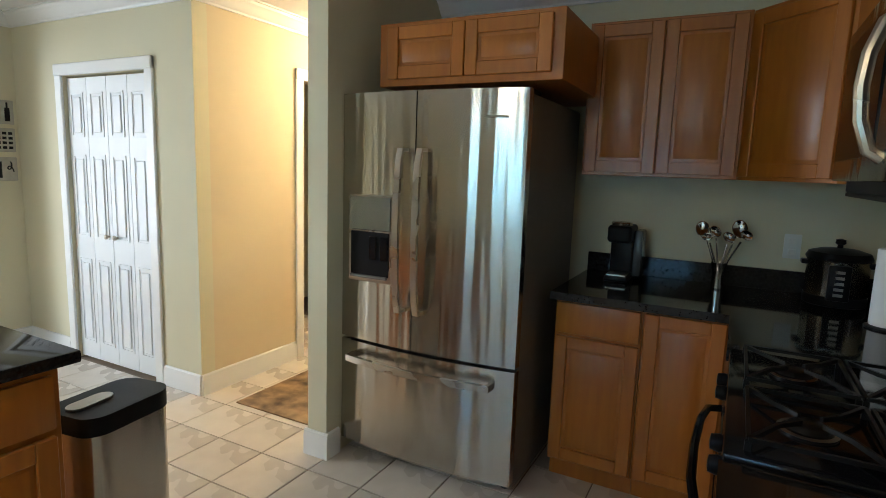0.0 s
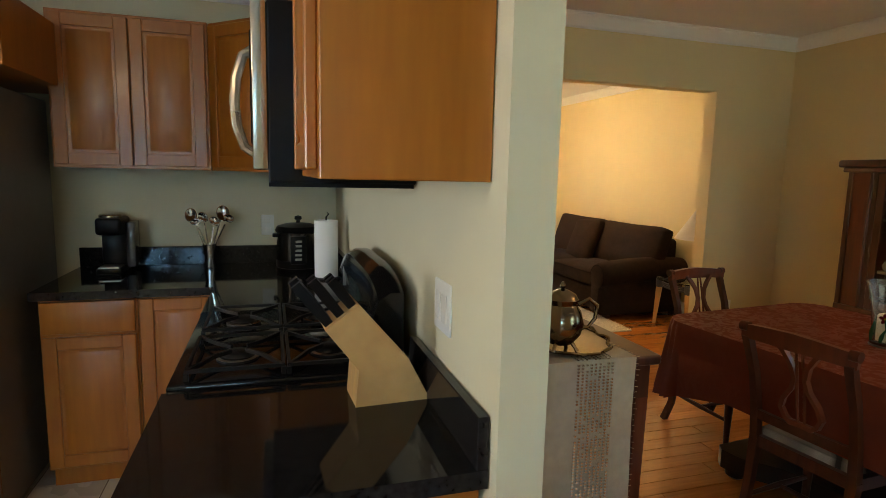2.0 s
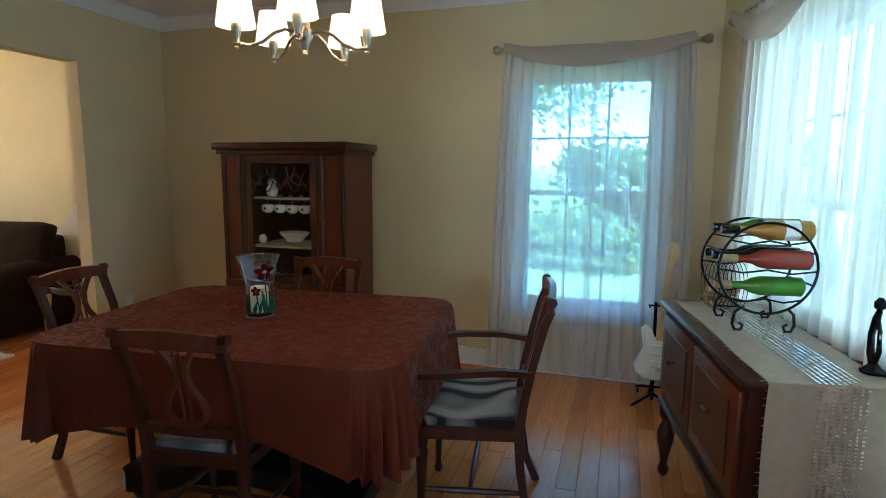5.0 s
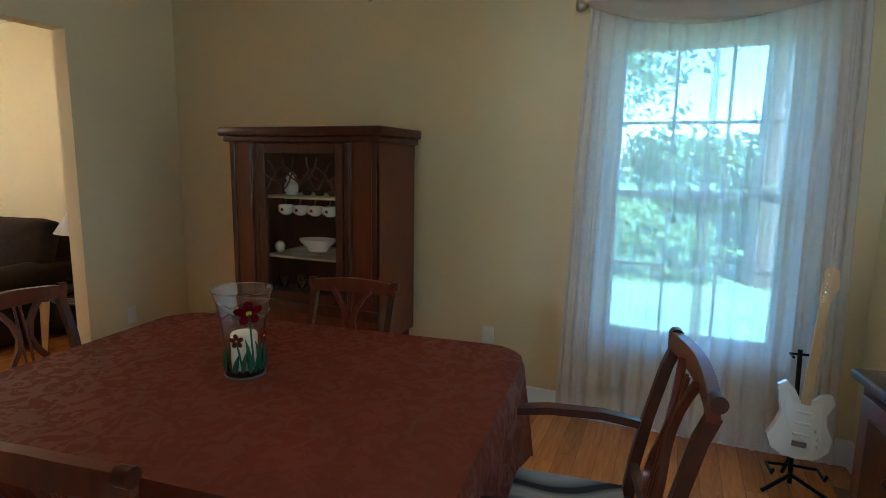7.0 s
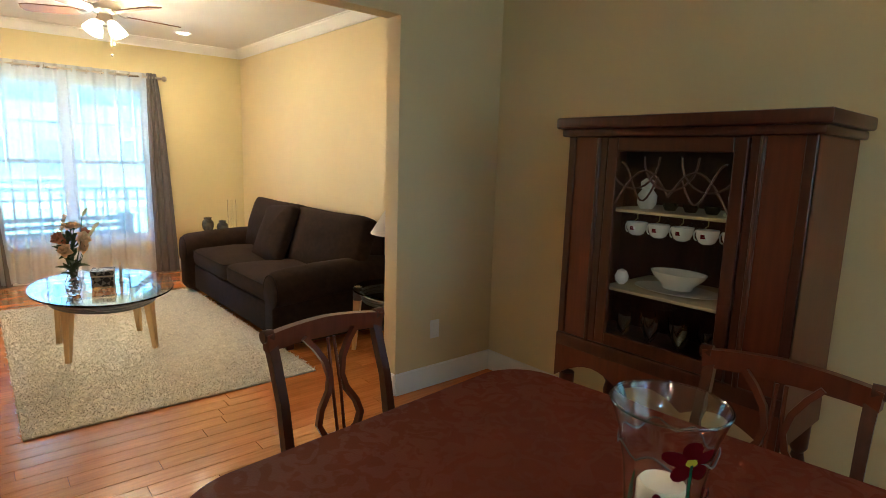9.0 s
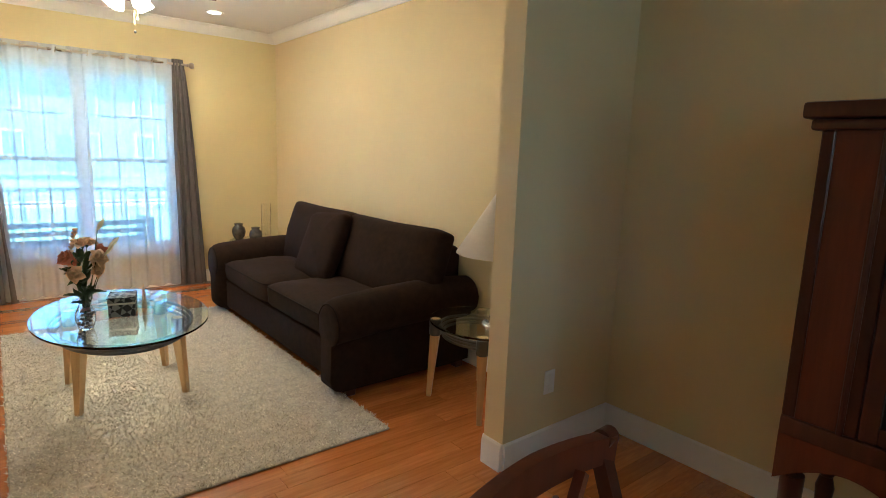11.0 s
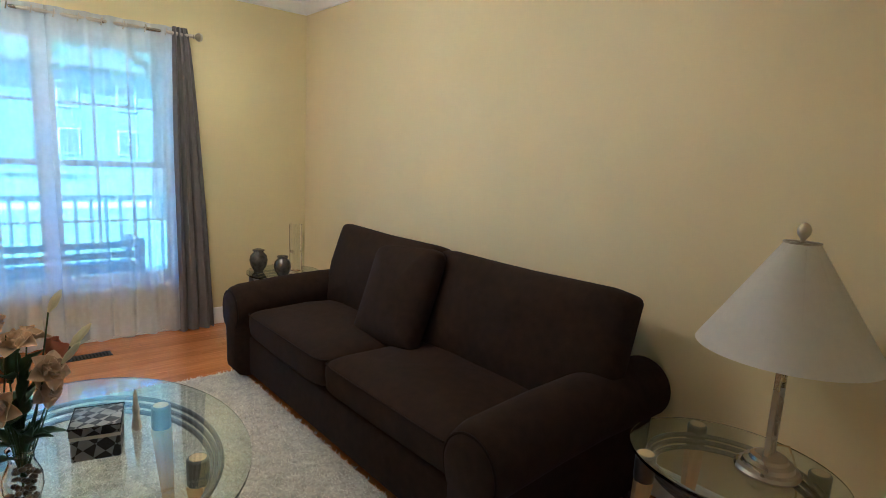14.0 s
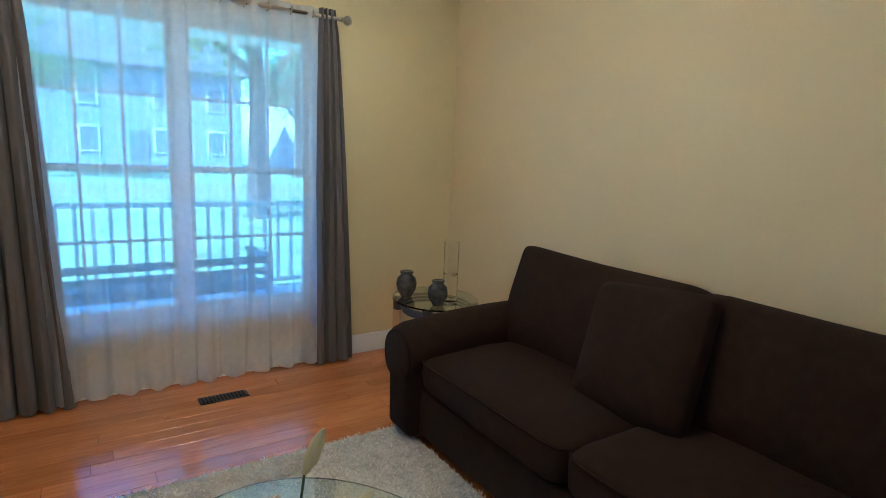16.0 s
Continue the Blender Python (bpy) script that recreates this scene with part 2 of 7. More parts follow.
M_SIDE = mat("grey_fridge_side", (0.17, 0.16, 0.145), 0.45, metal=0.2, var=0.1, scale=20, bump=0.15, bscale=300)
M_CHROME = mat("chrome", (0.70, 0.70, 0.70), 0.12, metal=1.0, var=0.04)
M_NICKEL = mat("brushed_nickel", (0.48, 0.43, 0.36), 0.28, metal=1.0, var=0.06, scale=20)
M_BRASS = mat("aged_brass", (0.55, 0.40, 0.18), 0.3, metal=1.0, var=0.1)
M_SILVER = mat("tarnished_silver", (0.22, 0.175, 0.12), 0.16, metal=1.0, var=0.25, scale=14)
M_MAHOG = mat("dark_mahogany", (0.062, 0.017, 0.008), 0.30, spec=0.3, var=0.2, scale=5, stretch=(9, 9, 1.2), tint=(0.032, 0.009, 0.005), coat=0.08, blotch=0.4)
M_MAHOG2 = mat("red_mahogany_veneer", (0.115, 0.028, 0.011), 0.30, spec=0.3, var=0.12, scale=5, stretch=(11, 11, 1.0), tint=(0.078, 0.019, 0.008), coat=0.08, blotch=0.4)
M_BIRCH = mat("light_beech", (0.60, 0.40, 0.19), 0.4, var=0.12, scale=5, stretch=(8, 8, 1), tint=(0.50, 0.31, 0.13), bump=0.03)
M_SOFA = mat("chocolate_corduroy", (0.021, 0.0108, 0.0064), 0.95, var=0.35, scale=25, bump=0.25, bscale=260, spec=0.15)
M_PIPE = mat("sofa_piping", (0.012, 0.007, 0.005), 0.95, spec=0.1)
M_CLOTH = mat("burgundy_damask", (0.135, 0.026, 0.014), 0.75, var=0.35, scale=22, tint=(0.080, 0.014, 0.008), bump=0.12, bscale=140, spec=0.08, blotch=0.25)
M_CURTAIN = mat("grey_curtain", (0.13, 0.115, 0.11), 0.75, var=0.08, scale=40, bump=0.1, bscale=300, sheen=0.1)
M_SHEERW = sheer("white_voile", (0.86, 0.90, 0.97), 0.50)
M_SHEERT = sheer("taupe_voile", (0.80, 0.76, 0.71), 0.30)
M_SHEERS = sheer("dense_taupe_voile", (0.74, 0.66, 0.57), 0.26)
M_SCARF = sheer("taupe_scarf", (0.66, 0.57, 0.48), 0.25)
M_RUNNER = mat("beige_runner", (0.40, 0.32, 0.23), 0.8, var=0.12, scale=30, bump=0.3, bscale=400)
M_BEAD = mat("glitter_thread", (0.80, 0.78, 0.74), 0.14, metal=0.9, var=0.3, scale=90)
M_GLASS = glass("clear_glass")
M_TGLASS = glass("table_glass", (0.86, 0.96, 0.96), ior=1.68)
# The blue of the daylight outdoors is put into the pane's tint.
M_PANE = glass("daylight_blue_glass", (0.47, 0.76, 1.0), ior=1.05)
M_WHITE = mat("white_ceramic", (0.78, 0.76, 0.70), 0.2, var=0.04)
M_PAPER = mat("paper_white", (0.80, 0.79, 0.76), 0.9, var=0.03, bump=0.15, bscale=200)
M_SHADE = mat("lamp_shade_linen", (0.78, 0.74, 0.66), 0.8, var=0.03, scale=60, bump=0.08, bscale=400)
M_OUTLET = mat("outlet_plastic", (0.72, 0.71, 0.66), 0.35, var=0.02)
M_RUG = mat("shaggy_cream_wool", (0.52, 0.47, 0.38), 0.95, var=0.2, scale=60, tint=(0.27, 0.24, 0.19), bump=0.5, bscale=180, sheen=0.3)
M_FANWOOD = mat("fan_blade_wood", (0.16, 0.07, 0.035), 0.35, var=0.2, scale=6, stretch=(2, 14, 14), coat=0.2)
M_WAX = mat("candle_wax", (0.80, 0.74, 0.60), 0.5, var=0.03)
M_RED = mat("wine_red_glass", (0.16, 0.006, 0.014), 0.12, var=0.2)
M_GREEN = mat("leaf_green_glass", (0.02, 0.10, 0.05), 0.15, var=0.3)
M_YELLOW = mat("yellow_glass", (0.6, 0.5, 0.04), 0.2)
M_LEAD = mat("lead_came", (0.12, 0.12, 0.12), 0.35, metal=0.9)
# ---- structure ----
def wall(name, boxes, material, label, m=None):
    bm = bmesh.new()
    for b in boxes:
        box(*b, bm=bm)
    return solid(name, bm, material, label, "wall", "structure", m=m)


def pierced(u0, u1, v0, v1, z1, holes, flip=False):
    """Boxes of a wall along u with holes (u0, u1, z0, z1); flip: u runs along y."""
    out, cuts = [], sorted({u0, u1, *(h[0] for h in holes), *(h[1] for h in holes)})
    for a, b in zip(cuts, cuts[1:]):
        mine = [h for h in holes if h[0] <= a and b <= h[1]]
        spans, low = [], 0.0
        for h in sorted(mine, key=lambda h: h[2]):
            spans.append((low, h[2]))
            low = h[3]
        spans.append((low, z1))
        for s, e in spans:
            if e - s > 1e-4:
                out.append((v0, a, s, v1, b, e) if flip else (a, v0, s, b, v1, e))
    return out


SM = SOUTH_WALL
E_WIN, S_WIN, N_WIN, K_WIN = (1.18, 2.07, 0.465, 2.055), (0.75, 2.30, 0.50, 2.06), (3.53, 5.08, 0.39, 2.09), (-0.35, 1.15, 1.0, 2.02)
wall("wall_kitchen_north", [(-0.035, KIT_N, 0, COL_X0, KIT_N + 0.1, 2.7)], M_WALL_KIT, "pale cream painted kitchen wall behind the cabinets")
wall("wall_fridge_stub", [(-0.15, 3.57, 0, -0.035, 6.2, 2.7)], M_WALL_KIT, "narrow cream painted wall end beside the refrigerator")
wall("wall_kitchen_east", [(COL_X0, COL_Y, 0, COL_X1, DIN_N0, 2.7), (COL_X0, 0.30, 2.28, COL_X1, COL_Y, 2.7), (COL_X0, -1.5, 0, COL_X1, 0.30, 2.7)], M_WALL_KIT, "cream painted wall between kitchen and dining room")
wall("wall_kitchen_south", pierced(-4.9, COL_X1, -1.6, -1.5, 2.7, [K_WIN]), M_WALL_KIT, "cream painted kitchen wall with a window")
wall("wall_closet", pierced(-3.05, -1.155, 3.76, 3.86, 2.7, [(-2.44, -1.57, 0, 1.95)]), M_WALL_KIT, "cream painted wall round the closet")
wall("wall_hall_west", pierced(3.86, 6.2, -1.255, -1.155, 2.7, [(4.65, 5.40, 0, 2.0)], True), M_WALL_HALL, "cream hall wall with a doorway, warm light in its tone")
wall("wall_hall_end", [(-3.0, 6.2, 0, 0.0, 6.3, 2.7)], M_WALL_HALL, "plain cream wall at the hall's end")
wall("wall_side_room", [(-2.5, 3.86, 0, -2.4, 6.2, 2.7)], M_WALL_KIT, "pale green wall of the room beyond the hall")
wall("wall_kitchen_west", pierced(-1.5, 3.76, -3.15, -3.05, 2.7, [(0.4, 3.36, 0, 2.02)], True), M_WALL_KIT, "cream wall with a wide doorway")
wall("wall_far_west", [(-4.9, -1.5, 0, -4.8, 3.86, 2.7), (-4.8, 3.76, 0, -3.15, 3.86, 2.7)], M_WALL_KIT, "plain wall beyond the doorway")
wall("wall_dining_north", pierced(COL_X1, EAST, DIN_N0, DIN_N1, 2.7, [(OPEN_X0, OPEN_X1, 0, OPEN_Z)]), M_WALL_DIN, "cream painted wall with a wide cased opening")
wall("wall_east", pierced(0.5, LR_N + 0.15, EAST, EAST + 0.15, 2.7, [E_WIN], True), M_WALL_DIN, "cream painted outer wall with a curtained window")
wall("wall_dining_south", pierced(0.0, 3.85, 0.0, 0.14, 2.7, [S_WIN]), M_WALL_DIN, "cream painted outer wall with a wide window", m=SM)
wall("wall_living_north", pierced(1.95, EAST, LR_N, LR_N + 0.15, 2.7, [N_WIN]), M_WALL_LR, "cream painted living room wall with a double window")
wall("wall_living_west", [(1.95, DIN_N0, 0, 2.05, LR_N, 2.7), (2.05, DIN_N0, 0, COL_X1, DIN_N1, 2.7)], M_WALL_LR, "plain cream living room wall")


def ceiling(name, lo, hi, z, label):
    return solid(name, box(lo[0], lo[1], z, hi[0], hi[1], z + 0.06), M_CEIL, label, "ceiling", "structure")


ceiling("ceiling_kitchen", (-4.9, -1.6), (COL_X0, 6.3), KIT_C, "flat white painted kitchen ceiling")
ceiling("ceiling_dining", (COL_X1, 0.0), (EAST, DIN_N0), DIN_C, "flat white painted dining room ceiling")
ceiling("ceiling_living", (2.05, DIN_N1), (EAST, LR_N), LR_C, "flat white painted living room ceiling")

# mouldings: a profile of (out from the wall, height) run from a to b, the room on the left hand
CROWN = [(0, 0), (0.012, 0), (0.016, 0.012), (0.03, 0.022), (0.05, 0.052), (0.068, 0.068), (0.074, 0.082), (0.086, 0.084), (0.086, 0.094), (0, 0.094)]
BASE = [(0, 0), (0.016, 0), (0.016, 0.10), (0.012, 0.112), (0.012, 0.122), (0.006, 0.130), (0, 0.130)]


def strip(name, a, b, z, profile, label, material=None, m=None):
    a, b = Vector((*a, z)), Vector((*b, z))
    along = (b - a).normalized()
    into = Vector((-along.y, along.x, 0))
    bm = bmesh.new()
    ends = [[bm.verts.new(p + into * o + Vector((0, 0, h))) for o, h in profile] for p in (a, b)]
    k = len(profile)
    for i in range(k):
        bm.faces.new((ends[0][i], ends[0][(i + 1) % k], ends[1][(i + 1) % k], ends[1][i]))
    bm.faces.new(ends[0])
    bm.faces.new(ends[1][::-1])
    return solid(name, bm, material or M_TRIM, label, "moulding", "structure", m=m, smooth=25)


def crown(a, b, c, m=None):
    strip("crown_moulding", a, b, c - 0.094, CROWN, "white painted crown moulding under the ceiling", m=m)


def base(a, b, m=None):
    strip("baseboard", a, b, 0.0, BASE, "white painted wooden baseboard", m=m)


DS = (COL_X1, south(COL_X1))
for a, b, c in (((EAST, S_Y), (EAST, DIN_N0), DIN_C), ((EAST, DIN_N0), (COL_X1, DIN_N0), DIN_C), (DS, (EAST, S_Y), DIN_C),
                ((EAST, DIN_N1), (EAST, LR_N), LR_C), ((EAST, LR_N), (2.05, LR_N), LR_C),
                ((COL_X0, KIT_N), (-0.035, KIT_N), KIT_C), ((-1.155, 3.76), (-3.05, 3.76), KIT_C), ((-3.05, 3.76), (-3.05, -1.5), KIT_C), ((-1.155, 6.2), (-1.155, 3.76), KIT_C)):
    crown(a, b, c)
for a, b in (((EAST, S_Y), (EAST, DIN_N0)), ((EAST, DIN_N0), (OPEN_X1, DIN_N0)), ((OPEN_X1, DIN_N0), (OPEN_X1, DIN_N1)), (DS, (EAST, S_Y)), ((OPEN_X0, DIN_N0), (COL_X1, DIN_N0)),
             ((EAST, DIN_N1), (EAST, LR_N)), ((EAST, LR_N), (2.05, LR_N)), ((OPEN_X1, DIN_N1), (EAST, DIN_N1)),
             ((-1.155, 4.57), (-1.155, 3.76)), ((-1.155, 3.76), (-1.49, 3.76)), ((-2.52, 3.76), (-3.05, 3.76)), ((-3.05, 3.76), (-3.05, 3.44)), ((-1.155, 6.2), (-1.155, 5.48)),
             ((-0.019, 3.57), (-0.166, 3.57)), ((-0.035, 3.66), (-0.035, 3.57)), ((-0.15, 3.57), (-0.15, 6.2))):
    base(a, b)


# windows
def window(name, label, w, z0, z1, m, cols=3, twin=False):
    """A double-hung window in an opening w wide; local y points outdoors."""
    ob = thing(name, label, "window", m, kind="structure")
    fr = bmesh.new()
    t = 0.035
    halves = [(0, w / 2 - 0.03), (w / 2 + 0.03, w)] if twin else [(0, w)]
    for a, b in ((0, t), (w - t, w)):
        box(a, 0.03, z0, b, 0.13, z1, bm=fr)
    box(t, 0.03, z0, w - t, 0.13, z0 + t, bm=fr)
    box(t, 0.03, z1 - t, w - t, 0.13, z1, bm=fr)
    if twin:
        box(w / 2 - 0.03, 0.03, z0 + t, w / 2 + 0.03, 0.13, z1 - t, bm=fr)
    frame_ob = part("window_frame", fr, M_TRIM, ob)
    mid = (z0 + z1) / 2
    for a, b in halves:
        a, b = (a if a > 0 else t), (b if b < w else w - t)
        for lo, hi, y in ((z0 + t, mid + 0.02, 0.06), (mid - 0.02, z1 - t, 0.10)):
            s = bmesh.new()
            r = 0.032
            box(a, y, lo, a + r, y + 0.03, hi, bm=s)
            box(b - r, y, lo, b, y + 0.03, hi, bm=s)
            box(a + r, y, lo, b - r, y + 0.03, lo + r, bm=s)
            box(a + r, y, hi - r, b - r, y + 0.03, hi, bm=s)
            for k in range(1, cols):
                x = a + r + (b - a - 2 * r) * k / cols
                box(x - 0.008, y + 0.004, lo + r, x + 0.008, y + 0.026, hi - r, bm=s)
            zz = (lo + hi) / 2
            box(a + r, y + 0.006, zz - 0.008, b - r, y + 0.024, zz + 0.008, bm=s)
            sash = part("sash", s, M_TRIM, ob)
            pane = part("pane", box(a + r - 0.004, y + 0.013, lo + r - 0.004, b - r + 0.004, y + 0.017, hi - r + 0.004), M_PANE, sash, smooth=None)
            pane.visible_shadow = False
    part("window_sill", box(-0.05, -0.05, z0 - 0.03, w + 0.05, 0.03, z0, 0.006, 2), M_TRIM, ob)
    ap = bmesh.new()
    box(-0.06, -0.014, z0, 0.0, 0.0, z1 + 0.06, bm=ap)
    box(w, -0.014, z0, w + 0.06, 0.0, z1 + 0.06, bm=ap)
    box(0.0, -0.014, z1, w, 0.0, z1 + 0.06, bm=ap)
    box(-0.03, -0.012, z0 - 0.09, w + 0.03, 0.0, z0 - 0.03, bm=ap)
    part("casing", ap, M_TRIM, ob)
    return ob


window("window_1", "white double-hung window behind taupe sheers", E_WIN[1] - E_WIN[0], E_WIN[2], E_WIN[3], Matrix.Translation((EAST, E_WIN[1], 0)) @ Matrix.Rotation(-math.pi / 2, 4, "Z"))
window("window_2", "wide white double window behind sheer curtains", S_WIN[1] - S_WIN[0], S_WIN[2], S_WIN[3], SM @ Matrix.Translation((S_WIN[0], 0, 0)), twin=True)
window("window_3", "white double living room window with grids", N_WIN[1] - N_WIN[0], N_WIN[2], N_WIN[3], Matrix.Translation((N_WIN[0], LR_N, 0)), twin=True)
window("window_4", "white kitchen window with grids", K_WIN[1] - K_WIN[0], K_WIN[2], K_WIN[3], Matrix.Translation((K_WIN[1], -1.5, 0)) @ Matrix.Rotation(math.pi, 4, "Z"), twin=True)


# closet, hall doorway
def casing(name, x0, x1, z1, m, label, w=0.075):
    bm = bmesh.new()
    for a, b in ((x0 - w, x0), (x1, x1 + w)):
        box(a, -0.018, 0, b, 0, z1 + w, 0.005, 1, bm=bm)
    box(x0 - w, -0.024, z1, x1 + w, 0, z1 + w, 0.005, 1, bm=bm)
    return solid(name, bm, M_TRIM, label, "door casing", "structure", m=m)


casing("door_casing_closet", -2.44, -1.57, 1.95, Matrix.Translation((0, 3.76, 0)), "white painted casing round the closet doors")
casing("door_casing_hall", 4.65, 5.40, 2.0, Matrix.Translation((-1.155, 0, 0)) @ Matrix.Rotation(math.pi / 2, 4, "Z"), "white painted hall door casing")
casing("door_casing_west", 0.4, 3.36, 2.02, Matrix.Translation((-3.05, 0, 0)) @ Matrix.Rotation(math.pi / 2, 4, "Z"), "white painted casing of a wide doorway")


def panel_leaf(bm, x0, x1, z0, z1, y0, y1, cuts):
    """A door leaf facing -y with raised panels; cuts: (x0, x1, z0, z1) in the leaf's share."""
    box(x0, y0, z0, x1, y1, z1, bm=bm)
    w, h = x1 - x0, z1 - z0
    for a, b, c, d in cuts:
        ax, bx, cz, dz = x0 + a * w, x0 + b * w, z0 + c * h, z0 + d * h
        rim = 0.012
        for q in ((ax, cz, bx, cz + rim), (ax, dz - rim, bx, dz), (ax, cz + rim, ax + rim, dz - rim), (bx - rim, cz + rim, bx, dz - rim)):
            box(q[0], y0 - 0.005, q[1], q[2], y0, q[3], bm=bm)
        box(ax + 0.028, y0 - 0.006, cz + 0.028, bx - 0.028, y0, dz - 0.028, 0.005, 1, bm=bm)
    return bm


closet = thing("door_1", "white six-panel bifold closet doors, closed", "closet door", Matrix.Translation((0, 3.76, 0)), kind="structure")
for k in range(4):
    x0 = -2.435 + k * 0.215
    leaf = part("door_leaf", panel_leaf(bmesh.new(), x0 + 0.002, x0 + 0.213, 0.015, 1.935, 0.02, 0.05, [(0.17, 0.83, 0.06, 0.37), (0.17, 0.83, 0.45, 0.74), (0.17, 0.83, 0.80, 0.95)]), M_DOOR, closet)
    if k in (1, 2):
        part("knob", lathe([(0.008, 0), (0.008, 0.012), (0.016, 0.018), (0.016, 0.03), (0.006, 0.036)], 12), M_NICKEL, leaf, "small nickel knob", m=Matrix.Translation((x0 + (0.175 if k == 1 else 0.05), 0.02, 0.90)) @ Matrix.Rotation(math.pi / 2, 4, "X"))

# floors: a dark bed, and tiles and planks laid on it at the end of the file
floor_kitchen = solid("floor_kitchen", prism([(-4.8, -1.5), (COL_X0 + 0.05, -1.5), (COL_X0 + 0.05, KIT_N), (-0.05, KIT_N + 0.05), (-0.05, 6.2), (-4.8, 6.2)], -0.06, -0.004), M_GROUT, "cream ceramic floor tiles with brown grout", "floor", "structure")
floor_dining = solid("floor_dining", prism([(COL_X0 + 0.05, 0.1), (EAST, S_Y), (EAST, DIN_N0 + 0.06), (COL_X0 + 0.05, DIN_N0 + 0.06)], -0.06, -0.004), M_GAP, "glossy honey-coloured wooden plank floor", "floor", "structure")
floor_living = solid("floor_living", prism([(2.05, DIN_N0 + 0.06), (EAST, DIN_N0 + 0.06), (EAST, LR_N), (2.05, LR_N)], -0.06, -0.004), M_GAP, "glossy honey-coloured wooden plank floor", "floor", "structure")

# unseen roof slab with eaves, added to keep sun off the south window
solid("roof", box(-5.5, -2.3, 2.72, 6.8, 9.7, 2.86), mat("sun_shade_underside", (0.70, 0.70, 0.68), 0.7, var=0.05, scale=3), "unseen flat slab over the house, added to shade the windows", "roof", "structure")
# ---- kitchen ----
def raised_door(parent, w, h, m, t=0.02, rail=0.055):
    """A cabinet door in x, z from 0, its face towards -y at y=0."""
    ob = part("door", box(rail, 0.011, rail, w - rail, t, h - rail), M_CAB, parent, m=m)
    part("stile", box(0, 0, 0, rail, t, h, 0.003, 1), M_CAB, ob)
    part("stile", box(w - rail, 0, 0, w, t, h, 0.003, 1), M_CAB, ob)
    part("rail", box(rail, 0.001, 0, w - rail, t, rail, 0.003, 1), M_CAB, ob)
    part("rail", box(rail, 0.001, h - rail, w - rail, t, h, 0.003, 1), M_CAB, ob)
    bm, g = bmesh.new(), 0.012
    for v in bmesh.ops.create_cube(bm, size=1)["verts"]:
        shrink = 0.022 if v.co.y < 0 else 0.0
        x0, x1, z0, z1 = rail + g + shrink, w - rail - g - shrink, rail + g + shrink, h - rail - g - shrink
        v.co = Vector((x0 if v.co.x < 0 else x1, 0.002 if v.co.y < 0 else 0.012, z0 if v.co.z < 0 else z1))
    part("raised_panel", bm, M_CAB, ob)
    return ob


def cabinet(name, label, w, d, z0, z1, m, doors, toe=0.0):
    """A cabinet unit: local x along its front, y into it. doors: (kind, x0, x1, z0, z1)."""
    ob = thing(name, label, "cabinet", m)
    bm = box(0, 0.02, z0, w, d, z1, 0.002)
    if toe:
        box(0.0, 0.075, z0 - toe, w, d, z0, bm=bm)
    part("body", bm, M_CAB, ob)
    for kind, a, b, c, e in doors:
        if kind == "drawer":
            part("drawer_front", box(0, 0, 0, b - a, 0.02, e - c, 0.006, 2), M_CAB, ob, m=Matrix.Translation((a, 0, c)))
        else:
            raised_door(ob, b - a, e - c, Matrix.Translation((a, 0, c)))
    return ob


AT, TURN_E = Matrix.Translation, Matrix.Rotation(-math.pi / 2, 4, "Z")
WALLCAB = "honey-stained maple wall cabinet with raised-panel doors"
cabinet("wall_cabinet", "short maple cabinet with two raised doors above the refrigerator", 0.845, 0.91, 1.78, 2.05, AT((0.14, 3.70, 0)), [("door", 0.05, 0.425, 1.81, 2.03), ("door", 0.43, 0.80, 1.81, 2.03)])
cabinet("wall_cabinet", WALLCAB + " under the ceiling", 0.67, 0.35, 1.42, 2.12, AT((0.94, 4.265, 0)), [("door", 0.012, 0.331, 1.435, 2.105), ("door", 0.337, 0.658, 1.435, 2.105)])
diag = thing("corner_cabinet", "honey-stained maple diagonal corner wall cabinet", "cabinet")
part("body", prism([(1.612, 4.31), (1.93, 3.992), (2.252, 3.992), (2.252, 4.616), (1.612, 4.616)], 1.42, 2.12), M_CAB, diag)
raised_door(diag, 0.425, 0.67, AT((1.607, 4.296, 1.435)) @ Matrix.Rotation(-math.pi / 4, 4, "Z"))
cabinet("wall_cabinet", "small maple cabinet above the microwave", 0.76, 0.31, 1.83, 2.29, AT((1.943, 3.465, 0)) @ TURN_E, [("door", 0.01, 0.377, 1.84, 2.28), ("door", 0.383, 0.75, 1.84, 2.28)])
cabinet("wall_cabinet", "tall maple wall cabinet with a plain end panel", 0.50, 0.31, 1.415, 2.29, AT((1.943, 2.695, 0)) @ TURN_E, [("door", 0.03, 0.46, 1.43, 2.28)])
cabinet("base_cabinet", "maple base cabinet with a drawer over a raised door", 0.375, 0.65, 0.10, 0.868, AT((0.945, 3.96, 0)), [("drawer", 0.008, 0.367, 0.715, 0.855), ("door", 0.008, 0.367, 0.115, 0.70)], toe=0.1)
cabinet("base_cabinet", "maple corner base cabinet with one raised door", 0.345, 0.65, 0.10, 0.868, AT((1.322, 3.96, 0)), [("door", 0.008, 0.315, 0.115, 0.855)], toe=0.1)
cabinet("base_cabinet", "maple base cabinet under the black worktop", 0.485, 0.58, 0.10, 0.868, AT((1.665, 2.668, 0)) @ TURN_E, [("drawer", 0.008, 0.477, 0.715, 0.855), ("door", 0.008, 0.24, 0.115, 0.70), ("door", 0.246, 0.477, 0.115, 0.70)], toe=0.1)
